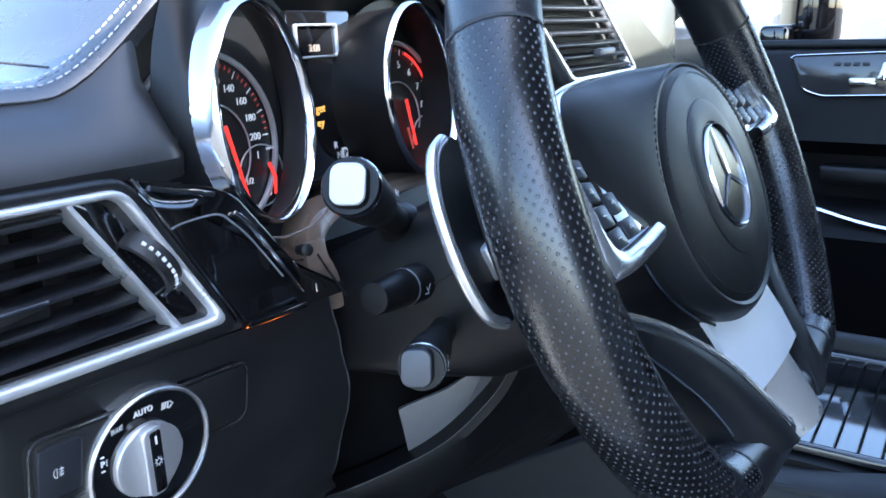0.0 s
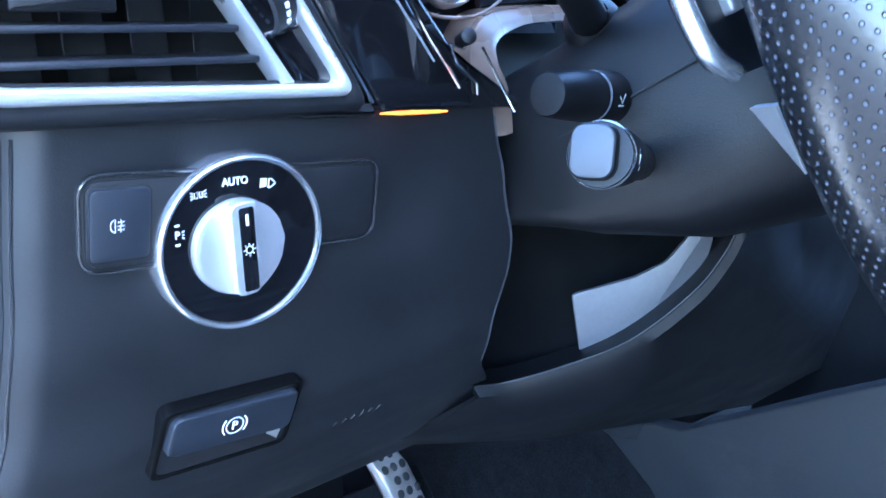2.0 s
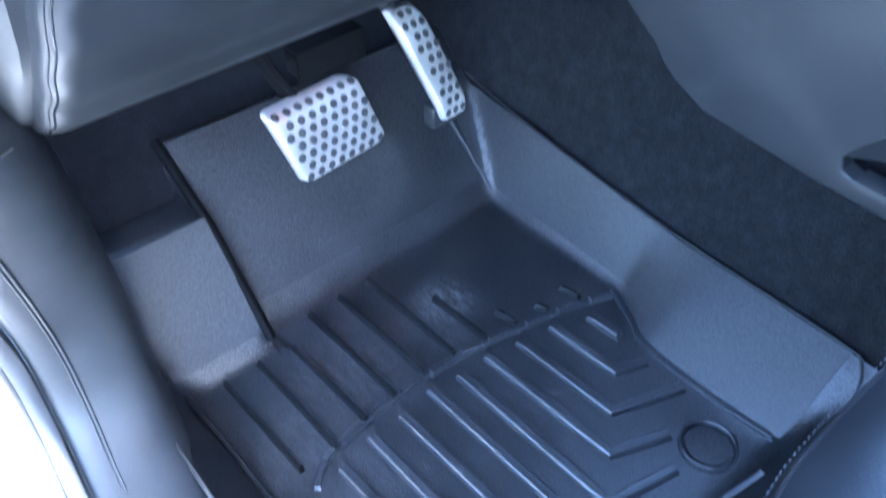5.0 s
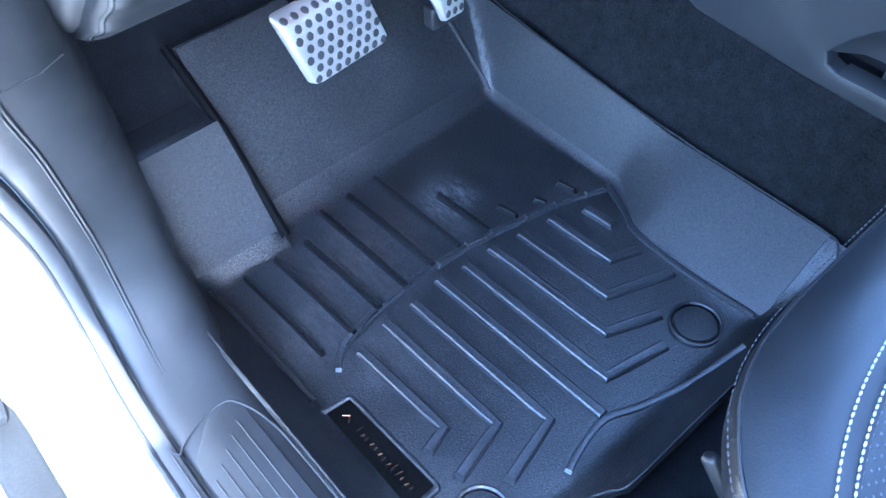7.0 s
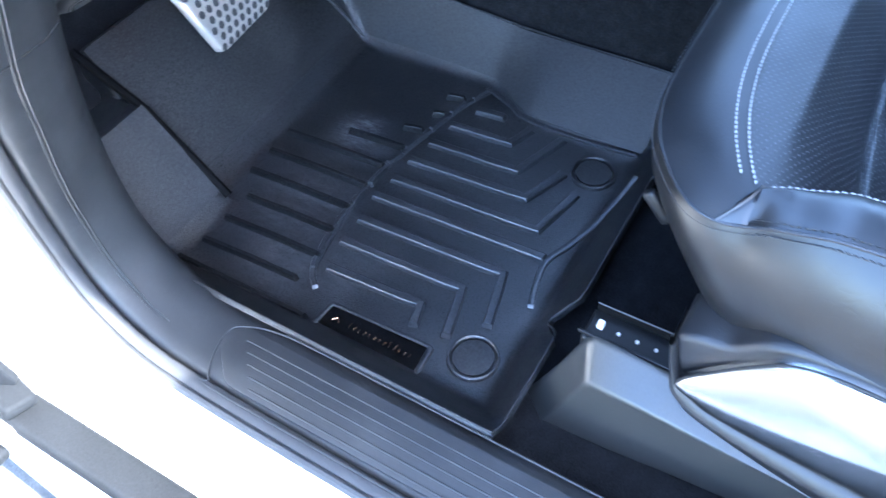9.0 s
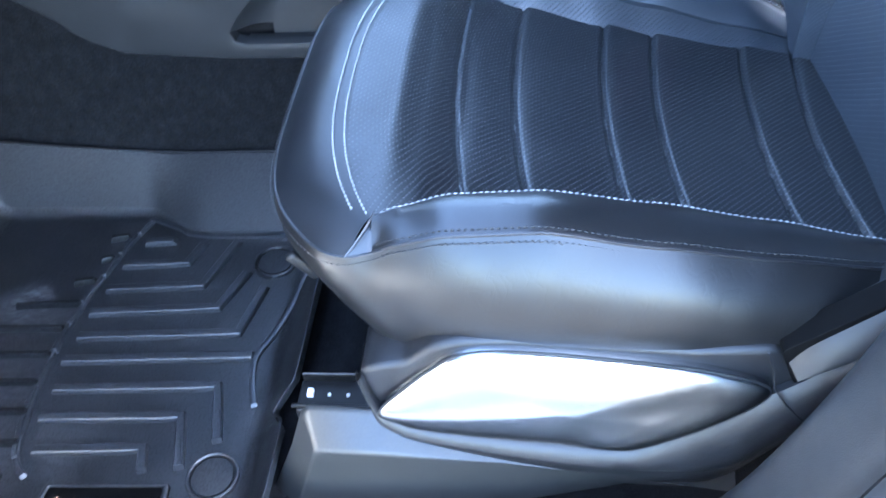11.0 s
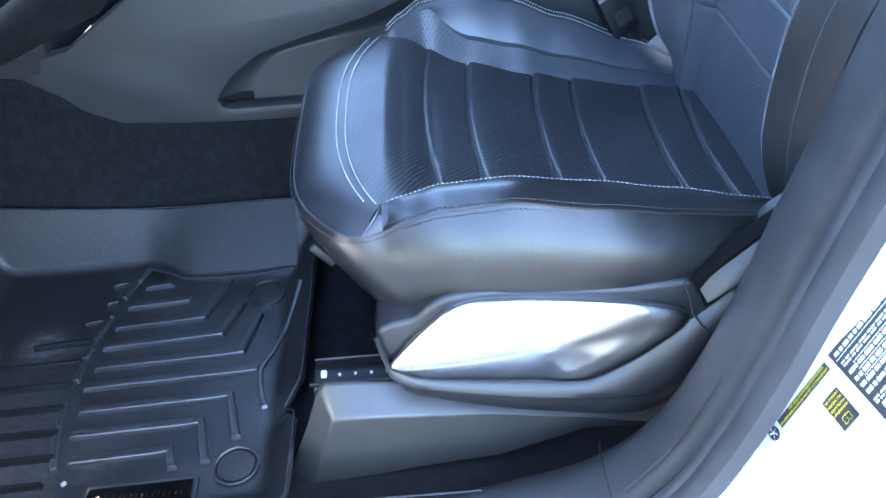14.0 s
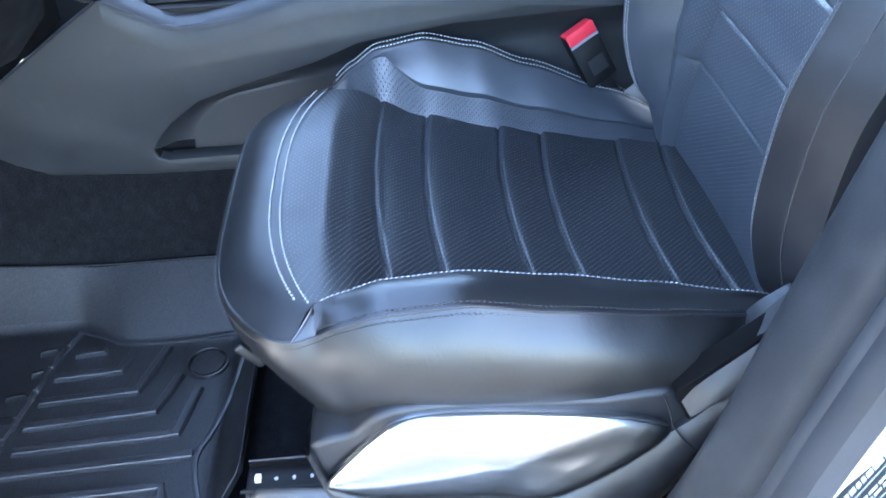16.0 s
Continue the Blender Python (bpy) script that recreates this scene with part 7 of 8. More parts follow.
def back_edge(z):
    """Far edge of the insert, which widens downwards."""
    return float(np.interp(z, (0.225, 0.30, 0.37, 0.44, 0.55, 0.86), (0.198, 0.186, 0.166, 0.142, 0.122, 0.118)))


rows = [[(x, back_y(x, z), z) for x in np.linspace(-0.115, back_edge(z), 34)] for z in np.linspace(0.225, 0.86, 260)]
part("back_insert", solid(grid(rows), 0.004), PERF_BACK_LIT, seat, "perforated ribbed leather insert")


CREST = [(0.24, -0.530), (0.285, -0.505), (0.308, -0.490), (0.349, -0.476), (0.386, -0.470), (0.44, -0.470), (0.50, -0.476), (0.56, -0.495), (0.65, -0.525), (0.86, -0.585)]
crest = smooth_path([(0, y, z) for z, y in CREST], 8)


def back_bolster(sgn, name, x0, x1, x2, x3, fwd):
    """Side bolster of the backrest: insert edge x0, stitched crest x1, second seam x2, outer face x3."""
    inner, outer, seam2 = [], [], []
    for p in crest:
        y, z = p.y + fwd, p.z
        e = min(1, max(0.05, (z - 0.24) / 0.09)) ** 0.5
        base = -0.528 - max(0, z - 0.45) * 0.16 + 0.5 * (x0 - BX) ** 2
        inner.append([(x0 - sgn * 0.004, base - 0.010, z), (x0, base, z), (x0 + (x1 - x0) * 0.35, base + (y - base) * 0.55, z), (x0 + (x1 - x0) * 0.75, base + (y - base) * 0.92, z), (x1, y, z)])
        outer.append([(x1, y, z), (x1 + sgn * 0.010 * e, y + 0.004 * e, z), (x1 + (x2 - x1) * 0.6 * e, y - 0.002, z), (x1 + (x2 - x1) * e, y - 0.010, z), (x1 + (x3 - sgn * 0.008 - x1) * e, y - 0.024, z), (x1 + (x3 - x1) * e, y - 0.045, z), (x1 + (x3 + sgn * 0.002 - x1) * e, y - 0.085, z), (x1 + (x3 - sgn * 0.010 - x1) * e, y - 0.15, z)])
        seam2.append(V(x1 + (x2 - x1) * e, y - 0.0098, z))
    if sgn > 0:
        strip, smooth = [], []
        for p in crest:
            y, z = p.y + fwd, p.z
            xa = back_edge(z)
            ya = back_y(xa, z)
            b_, c = V(0.204, -0.500 - max(0, z - 0.40) * 0.14, z), V(x1, y, z)
            a = V(xa, ya, z)
            strip.append([a + V(-0.003, -0.006, 0), a, a.lerp(b_, 0.15) + V(0, 0.006, 0), a.lerp(b_, 0.55) + V(0, 0.010, 0), a.lerp(b_, 0.92) + V(0, 0.003, 0), b_])
            smooth.append([b_, b_.lerp(c, 0.15) + V(0, 0.004, 0), b_.lerp(c, 0.5) + V(0, 0.009, 0), b_.lerp(c, 0.85) + V(0, 0.004, 0), c])
        part(name + "_strip", grid(strip), PERF_BACK_LIT, seat, "perforated leather strip")
        part(name + "_inner", grid(smooth), LEATHER_LIT, seat)
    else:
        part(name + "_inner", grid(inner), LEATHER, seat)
    part(name, grid(outer), LEATHER_LIT if sgn > 0 else LEATHER, seat, "smooth leather side bolster of the backrest")
    for o in (0.0012, 0.0062):
        part("stitching", stitches([V(r[0][0] + sgn * o, r[0][1] + 0.0012 + 0.25 * o, r[0][2]) for r in outer[8:]], 0.0042, 0.00048, 0.72), THREAD if sgn > 0 else THREAD_GREY, seat, "pale stitching")
    part("seam", tube(seam2[8:], 0.0007, 6), THREAD_DARK, seat)


back_bolster(-1, "near_back_bolster", -0.106, -0.130, -0.168, -0.205, 0.0)
back_bolster(1, "far_back_bolster", 0.186, 0.236, 0.262, 0.295, 0.018)
part("back_shell", rbox(0.46, 0.06, 0.66, 0.02, pose(0.04, -0.64, 0.56, -8)), DASH, seat)

# base: side panel with silver inlay, rail cover, mechanism
def xplane(poly, x, t, bev, seg=3):
    """A plate facing the door, its outline given as (y, z)."""
    return slab([(-y, z) for y, z in poly], t, facing((x, 0, 0), (-1, 0, 0), (0, -1, 0)), bev, seg)


side = [(-0.079, 0.246), (-0.087, 0.205), (-0.094, 0.186), (-0.125, 0.171), (-0.209, 0.152), (-0.301, 0.138), (-0.360, 0.130), (-0.392, 0.150), (-0.425, 0.205), (-0.455, 0.262), (-0.500, 0.330), (-0.490, 0.352), (-0.462, 0.330), (-0.420, 0.262), (-0.404, 0.256), (-0.388, 0.280), (-0.372, 0.280), (-0.330, 0.277), (-0.268, 0.282), (-0.196, 0.288), (-0.156, 0.285), (-0.136, 0.277), (-0.118, 0.258), (-0.094, 0.254)]
sp = part("side_panel", xplane(rounded(side, 0.008), -0.229, 0.045, 0.006, 4), PANELSKIN, seat, "grained black seat base panel")
# rounded grained rim under the inlay and the flat band below its seam
RIM_TOP = smooth_path([(-0.2330, -0.082, 0.246), (-0.2345, -0.089, 0.214), (-0.2360, -0.101, 0.1985), (-0.2370, -0.127, 0.1865), (-0.2370, -0.209, 0.1735), (-0.2370, -0.281, 0.1665), (-0.2370, -0.305, 0.1725), (-0.2370, -0.333, 0.1895), (-0.2370, -0.361, 0.2105), (-0.2365, -0.384, 0.232), (-0.2350, -0.412, 0.256), (-0.2330, -0.450, 0.300), (-0.2310, -0.480, 0.345)], 5)
RIM_LOW = smooth_path([(-0.2290, -0.077, 0.243), (-0.2310, -0.084, 0.205), (-0.2340, -0.091, 0.185), (-0.2380, -0.125, 0.1695), (-0.2400, -0.209, 0.1495), (-0.2400, -0.295, 0.1350), (-0.2400, -0.322, 0.1320), (-0.2390, -0.354, 0.1310), (-0.2380, -0.382, 0.142), (-0.2370, -0.402, 0.166), (-0.2350, -0.426, 0.205), (-0.2330, -0.462, 0.262), (-0.2310, -0.500, 0.330)], 5)
BAND_LOW = smooth_path([(-0.2230, -0.078, 0.236), (-0.2250, -0.086, 0.196), (-0.2280, -0.096, 0.168), (-0.2300, -0.112, 0.1500), (-0.2320, -0.205, 0.1190), (-0.2320, -0.290, 0.1000), (-0.2320, -0.320, 0.0950), (-0.2310, -0.356, 0.0930), (-0.2300, -0.380, 0.108), (-0.2290, -0.404, 0.142), (-0.2270, -0.430, 0.190), (-0.2260, -0.466, 0.252), (-0.2250, -0.504, 0.325)], 5)
rows = []
for a, b_ in zip(RIM_TOP, RIM_LOW):
    fat = min(0.011, 0.003 + 0.30 * (a - b_).length)
    rows.append([a + V(0.006, 0, 0), a, a.lerp(b_, 0.12) + V(-fat * 0.55, 0, 0), a.lerp(b_, 0.35) + V(-fat * 0.95, 0, 0), a.lerp(b_, 0.62) + V(-fat, 0, 0), a.lerp(b_, 0.85) + V(-fat * 0.6, 0, 0), b_, b_ + V(0.004, 0, 0)])
part("rim", grid(rows), PANELSKIN, sp, "grained black rim under the inlay")
rows = []
for a, b_ in zip(RIM_LOW, BAND_LOW):
    rows.append([a + V(0.004, 0, -0.0004), a + V(0.0004, 0, -0.0012), a.lerp(b_, 0.15) + V(-0.0012, 0, 0), a.lerp(b_, 0.6) + V(-0.001, 0, 0), a.lerp(b_, 0.92), b_ + V(0.002, 0, 0), b_ + V(0.03, 0, 0.002)])
part("lower_band", grid(rows), PANELSKIN, sp)
inl = [(-0.0925, 0.2095), (-0.119, 0.2415), (-0.141, 0.2635), (-0.156, 0.2750), (-0.183, 0.2815), (-0.238, 0.2785), (-0.322, 0.2665), (-0.362, 0.2565), (-0.381, 0.2480), (-0.3865, 0.2400), (-0.381, 0.2285), (-0.361, 0.2115), (-0.333, 0.1905), (-0.305, 0.1735), (-0.281, 0.1675), (-0.209, 0.1745), (-0.127, 0.1875), (-0.102, 0.1990)]
inl_s = [(p.x, p.y) for p in smooth_path([(y, z, 0) for y, z in inl], 4, True)]
cy, cz = -0.235, 0.226


def inlay_x(y, z):
    """The lower rear corner of the inlay is scooped: it flares outwards below a crease that climbs to the rear."""
    c = float(np.interp(y, (-0.39, -0.34, -0.30, -0.268, -0.235, -0.20), (0.236, 0.236, 0.230, 0.212, 0.172, 0.140)))
    h = c - z
    return 0.002 * math.exp(-(h / 0.014) ** 2) - 0.10 * 0.5 * (h + math.sqrt(h * h + 0.012 ** 2))


rows = []
for s, d in ((1.0, 0.010), (1.0, 0.0015), (0.985, 0.0), (0.94, -0.0018), (0.86, -0.0034), (0.72, -0.0050), (0.55, -0.0062), (0.36, -0.0069), (0.18, -0.0072), (0.10, -0.00725), (0.05, -0.0073), (0.005, -0.0073)):
    rows.append([(-0.2440 + d + inlay_x(cy + (y - cy) * s, cz + (z - cz) * s) * min(1, 0.25 + 3.0 * (1.02 - s)) + 0.006 * max(0, (z - 0.2)) / 0.08 * s, cy + (y - cy) * s, cz + (z - cz) * s) for y, z in inl_s])
part("silver_inlay", grid(rows, cu=True), INLAY, sp, "satin silver inlay")
part("inlay_gap", tube([V(-0.2405 + 0.006 * max(0, (z - 0.2)) / 0.08, y, z) for y, z in inl_s], 0.0011, 6, closed=True), DARK, sp)
part("panel_joint", tube([(-0.2385, -0.388, 0.247), (-0.2440, -0.397, 0.234), (-0.2465, -0.410, 0.220), (-0.2410, -0.424, 0.207)], 0.0009, 6), DARK, sp)
part("panel_joint", tube([(-0.2345, -0.377, 0.284), (-0.2350, -0.385, 0.262), (-0.2385, -0.388, 0.247)], 0.0009, 6), DARK, sp)
# a flat near-black plate stands in for the shaded slot
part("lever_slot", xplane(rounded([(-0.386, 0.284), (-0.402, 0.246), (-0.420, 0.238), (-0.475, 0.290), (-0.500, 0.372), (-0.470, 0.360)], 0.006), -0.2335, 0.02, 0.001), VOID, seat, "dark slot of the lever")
LV = smooth_path([(-0.232, -0.398, 0.266), (-0.234, -0.425, 0.292), (-0.235, -0.455, 0.322), (-0.235, -0.480, 0.352), (-0.233, -0.500, 0.384)], 4)
up = V(0, 0.62, 0.78)
rows = []
for i, p in enumerate(LV):
    k = min(1, 0.55 + i * 0.2)
    rows.append([p + V(0.024, 0, 0) + up * 0.016 * k, p + V(0.006, 0, 0) + up * 0.0180 * k, p + V(-0.002, 0, 0) + up * 0.013 * k, p + V(-0.0120, 0, 0) + up * 0.001 * k, p + V(-0.0130, 0, 0) - up * 0.002 * k, p + V(-0.011, 0, 0) - up * 0.005 * k, p + V(0.002, 0, 0) - up * 0.014 * k, p + V(0.020, 0, 0) - up * 0.015 * k])
part("lever", solid(grid(rows), 0.002), DASH, seat, "black recline lever")
# rail cover: a low housing with a broad bevelled shoulder, its lower edge rising out of the carpet to the rear
TOPL = [(-0.190, 0.053, -0.012), (-0.186, 0.022, 0.060), (-0.186, 0.000, 0.122), (-0.186, -0.010, 0.131), (-0.186, -0.085, 0.123), (-0.186, -0.200, 0.112), (-0.186, -0.300, 0.094), (-0.186, -0.400, 0.066)]
EDGE = [(-0.214, 0.024, -0.012), (-0.216, 0.003, 0.050), (-0.217, -0.014, 0.100), (-0.217, -0.021, 0.1065), (-0.217, -0.085, 0.1025), (-0.217, -0.190, 0.0935), (-0.217, -0.300, 0.0740), (-0.214, -0.400, 0.046)]
FOOT = [(-0.212, 0.022, -0.012), (-0.213, -0.010, -0.010), (-0.213, -0.030, -0.008), (-0.213, -0.050, -0.006), (-0.212, -0.100, 0.001), (-0.210, -0.200, 0.010), (-0.205, -0.300, 0.040), (-0.200, -0.400, 0.030)]
rows = []
for a, b_, c in zip(TOPL, EDGE, FOOT):
    a, b_, c = V(*a), V(*b_), V(*c)
    rows.append([a + V(0.004, 0, -0.012), a + V(0.003, 0, 0), a, a.lerp(b_, 0.1), a.lerp(b_, 0.90), b_, b_.lerp(c, 0.06), b_.lerp(c, 0.5), c])
part("rail_cover", grid(rows), RAILCOVER, seat, "satin grey rail cover", sharp=60)
part("rail", rbox(0.036, 0.42, 0.022, 0.003, Matrix.Translation((-0.166, -0.204, 0.110))), SHROUD, seat, "gloss black seat rail")
part("rail_top_line", tube([(-0.148, 0.004, 0.130), (-0.148, -0.40, 0.130)], 0.0008, 6), STUD, seat, "bright rolled edge of the rail")
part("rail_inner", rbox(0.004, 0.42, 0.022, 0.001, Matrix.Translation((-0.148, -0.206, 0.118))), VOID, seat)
part("rail_lip", rbox(0.003, 0.40, 0.004, 0.001, Matrix.Translation((-0.1790, -0.19, 0.1225))), SHROUD, seat)
part("rail_clip", rbox(0.008, 0.006, 0.006, 0.001, Matrix.Translation((-0.165, -0.006, 0.1230))), INK_WHITE, seat, "small white clip")
for k in range(5):
    part("rail_bolt", lathe([(0.0018, 0), (0.0018, 0.002), (0, 0.0022)], 8, Matrix.Translation((-0.166, -0.024 - 0.018 * k, 0.1205))), STEEL, seat)
part("far_rail", rbox(0.06, 0.42, 0.10, 0.006, Matrix.Translation((0.225, -0.22, 0.06))), SHROUD, seat)
part("under_frame", rbox(0.40, 0.36, 0.10, 0.01, Matrix.Translation((0.03, -0.27, 0.17))), DARK, seat)
part("front_clip", rbox(0.008, 0.010, 0.034, 0.003, pose(-0.158, -0.032, 0.292, -34, 0, 10)), SHROUD, seat)

# ---- seat belt buckle ----
bk = thing("seat_belt_buckle", "black seat belt buckle with a red release button", "belt buckle", (0.30, -0.41, 0.25))
BKM = facing((0.287, -0.423, 0.329), (-1, -0.25, 0.25), (-0.22, -0.84, 0.46))
part("housing", slab(rrect(0.043, 0.080, 0.005), 0.016, BKM, 0.003), SHROUD, bk)
part("release_button", slab(rrect(0.041, 0.017, 0.003), 0.018, BKM @ Matrix.Translation((0, 0.0325, 0.0015)), 0.002), RED, bk, "red release button")
part("button_edge", slab(rrect(0.041, 0.004, 0.001), 0.004, BKM @ Matrix.Translation((0, 0.0225, 0.0008)), 0.0006), GREYCAP, bk, "pale edge under the button")
part("label", slab(rrect(0.024, 0.022, 0.001), 0.0006, BKM @ Matrix.Translation((0.002, -0.015, 0.0006))), DARK, bk)
part("stalk", rbox(0.020, 0.10, 0.006, 0.002, BKM @ Matrix.Translation((0.004, -0.080, -0.008))), SHROUD, bk)
part("anchor_plate", slab(rounded([(0.466, 0.262), (0.496, 0.288), (0.560, 0.225), (0.540, 0.190), (0.480, 0.20)], 0.004), 0.004, facing((0.294, 0, 0), (-1, 0, 0), (0, -1, 0)), 0.001), STEEL, bk, "bare metal anchor plate")

# ---- centre console ----
con = thing("centre_console", "grey-black centre console with a slatted gloss black cover", "centre console", (0.42, 0.0, 0.15))
RO = [(0.166, 0.231), (0.150, 0.252), (0.132, 0.270), (0.089, 0.299), (0.021, 0.318), (-0.068, 0.340), (-0.127, 0.362), (-0.25, 0.378), (-0.62, 0.39)]
RI = [(0.117, 0.228), (0.112, 0.240), (0.099, 0.258), (0.063, 0.284), (-0.004, 0.298), (-0.068, 0.308), (-0.127, 0.318), (-0.25, 0.330), (-0.62, 0.34)]
sidep = [(0.44, 0.290), (0.415, 0.272), (0.389, 0.254), (0.372, 0.235), (0.356, 0.224), (0.315, 0.205), (0.185, 0.194), (0.10, 0.1915), (-0.62, 0.190), (-0.62, 0.2125), (0.150, 0.2145), (0.162, 0.2185)] + RO + [(-0.62, 0.42), (-0.46, 0.418), (-0.28, 0.432), (-0.09, 0.432), (0.02, 0.408), (0.085, 0.401), (0.115, 0.408), (0.175, 0.444), (0.24, 0.405), (0.36, 0.328), (0.50, 0.30)]
part("side", xplane(sidep, 0.302, 0.02, 0.003), TRIM, con)
ro = smooth_path([(0.3035, y, z) for y, z in RO], 4)
ri = smooth_path([(0.330, y, z) for y, z in RI], 4)
part("cove", grid([[p + V(0.0, 0, 0.003), p.lerp(q, 0.10) + V(0.003, 0, 0), p.lerp(q, 0.5) + V(0.010, 0, 0), p.lerp(q, 0.85) + V(0.005, 0, 0), q] for p, q in zip(ro, ri)]), TRIM, con, "hollow curve beside the seat")
part("inset", grid([[q, V(0.3285, q.y, (q.z + 0.215) / 2), V(0.3245, q.y, 0.205)] for q in ri]), TRIM, con)
chm = [(0.175, 0.448), (0.115, 0.413), (0.085, 0.406), (0.02, 0.413), (-0.09, 0.437), (-0.28, 0.437), (-0.46, 0.423), (-0.62, 0.425)]
rows = [[(0.297, y, z - 0.034), (0.299, y, z - 0.012), (0.306, y, z - 0.003), (0.318, y, z), (0.335, y, z + 0.0005), (0.338, y, z - 0.012)] for y, z in [(p.x, p.y) for p in smooth_path([(y, z, 0) for y, z in chm], 5)]]
part("top_edge", solid(grid(rows), 0.002), TRIM, con, "rounded grey upper edge")
part("ledge", grid([[(0.3245, y, 0.2165), (0.318, y, 0.2175), (0.308, y, 0.2168), (0.3025, y, 0.2140), (0.3008, y, 0.2090), (0.3012, y, 0.2040)] for y in np.linspace(0.148, -0.62, 12)]), TRIM, con, "rounded lower ledge")
rows = [[(x, y, 0.412 - 0.0 + 0.03 * max(0, y - 0.10)) for x in (0.335, 0.62)] for y in (-0.6, -0.2, 0.2)]
part("deck", solid(grid(rows), 0.01), SHROUD, con)
part("far_side", rbox(0.02, 1.05, 0.30, 0.006, Matrix.Translation((0.62, -0.08, 0.29))), TRIM, con)
part("frame", ring_plate([(p[0] + 0.475, p[1] + 0.005) for p in rrect(0.25, 0.27, 0.01)], [(p[0] + 0.475, p[1] + 0.005) for p in rrect(0.232, 0.252, 0.006)], 0.008, Matrix.Translation((0, 0, 0.424)), 0.002), GLOSSDARK, con, "dark satin frame")
for k in range(13):
    part("cover_slat", rbox(0.230, 0.0180, 0.004, 0.0008, pose(0.475, -0.115 + 0.0195 * k, 0.4195, 0), 1), PIANO, con, "gloss black slat" if k == 0 else "")
# lower side of the centre stack between dash and console
rows = []
for z in np.linspace(0.30, 0.66, 10):
    u = (z - 0.30) / 0.36
    rows.append([(0.305 - 0.03 * u, 0.75, z), (0.300 - 0.04 * u, 0.50, z), (0.295 - 0.05 * u, 0.415 - 0.06 * u, z), (0.31 - 0.05 * u, 0.395 - 0.06 * u, z), (0.62, 0.36 - 0.04 * u, z)])
part("stack_flank", solid(grid(rows), 0.004), DASH, con)

# ---- centre vents on the dash ----
for cx in (0.46,):
    cv = thing("air_vent", "centre air vent with satin silver frame and black slats", "air vent", (cx, 0.33, 0.72))
    m = facing((cx, 0.322, 0.762), (0, -1, 0.12))
    cpoly = [(-0.165, 0.082), (0.022, 0.084), (0.136, -0.020), (-0.060, -0.022)]
    out = rounded(cpoly[::-1], 0.012)
    inn = rounded([(-0.152, 0.075), (0.016, 0.077), (0.117, -0.013), (-0.050, -0.015)][::-1], 0.009)
    part("frame", ring_plate(out, inn, 0.016, m @ Matrix.Translation((0, 0, 0.006)), 0.0025), FRAME, cv, "satin silver frame")
    part("duct", slab(inn, 0.002, m @ Matrix.Translation((0, 0, -0.012))), DARK, cv)
    for k in range(7):
        v = -0.006 + 0.0125 * k
        u = (v + 0.015) / 0.092
        xa, xb = -0.050 - 0.102 * u + 0.004, 0.117 - 0.101 * u - 0.004
        part("slat", rbox(xb - xa, 0.004, 0.014, 0.0012, m @ pose((xa + xb) / 2, v, 0.0, 18), 2), SLAT, cv)
    part("slider", rbox(0.040, 0.009, 0.012, 0.002, m @ Matrix.Translation((0.024, 0.008, 0.008))), BRACKET, cv, "pale slider tab")

# ---- centre display above the dash ----
scr = thing("centre_display", "unlit centre display with a grey-olive sheen and black frame", "display", (0.655, 0.35, 0.74))
SM = facing((0.655, 0.352, 0.822), (-0.10, -1, 0.08))
part("body", slab(rrect(0.285, 0.175, 0.008), 0.014, SM, 0.003), SHROUD, scr, "black display body")
part("screen", slab(rrect(0.268, 0.158, 0.003), 0.003, SM @ Matrix.Translation((0, 0, 0.0015)), 0.0006), SCREEN, scr, "screen glass with a grey-olive sheen in its colour")
part("foot", rbox(0.08, 0.02, 0.04, 0.004, Matrix.Translation((0.655, 0.368, 0.752))), SHROUD, scr)

# ---- passenger door ----
pd = thing("passenger_door", "black passenger door panel with silver seat switches and chrome pull", "car door", (1.12, -0.1, 0.1))
rows = []
for y in np.linspace(-0.60, 0.62, 20):
    rows.append([(1.19, y, 0.752), (1.150, y, 0.750), (1.128, y, 0.744), (1.118, y, 0.732), (1.112, y, 0.65), (1.10, y, 0.60), (1.135, y, 0.575), (1.145, y, 0.50), (1.10, y, 0.470), (1.085, y, 0.44), (1.10, y, 0.40), (1.13, y, 0.20), (1.12, y, 0.02)])
part("panel", solid(grid(rows), 0.004), DOORPANEL, pd)
sm = facing((1.110, 0.125, 0.704), (-1, 0, 0.15), (0, -1, 0))
part("switch_plate", slab(rounded([(-0.115, 0.036), (0.12, 0.044), (0.12, -0.024), (-0.060, -0.030), (-0.090, -0.020)], 0.012), 0.006, sm @ Matrix.Translation((0, 0, 0.004)), 0.003), GLOSSDARK, pd, "gloss grey switch plate")
part("switch_rim", tube([sm @ V(x, y, 0.005) for x, y in rounded([(-0.115, 0.036), (0.12, 0.044), (0.12, -0.024), (-0.060, -0.030), (-0.090, -0.020)], 0.012)], 0.0016, 6, closed=True), CHROME, pd)
part("seat_switch", slab(rrect(0.040, 0.012, 0.003), 0.008, sm @ pose(0.0, -0.006, 0.012), 0.002), CHROME, pd, "bright seat cushion switch")
part("seat_switch", slab(rrect(0.012, 0.030, 0.003), 0.008, sm @ pose(0.030, 0.010, 0.012, 0, 0, -14), 0.002), CHROME, pd, "bright backrest switch")
for k in range(4):
    part("memory_button", slab(rrect(0.010, 0.006, 0.001), 0.003, sm @ Matrix.Translation((-0.040 + 0.014 * k, 0.022, 0.006)), 0.0006), DASH, pd)
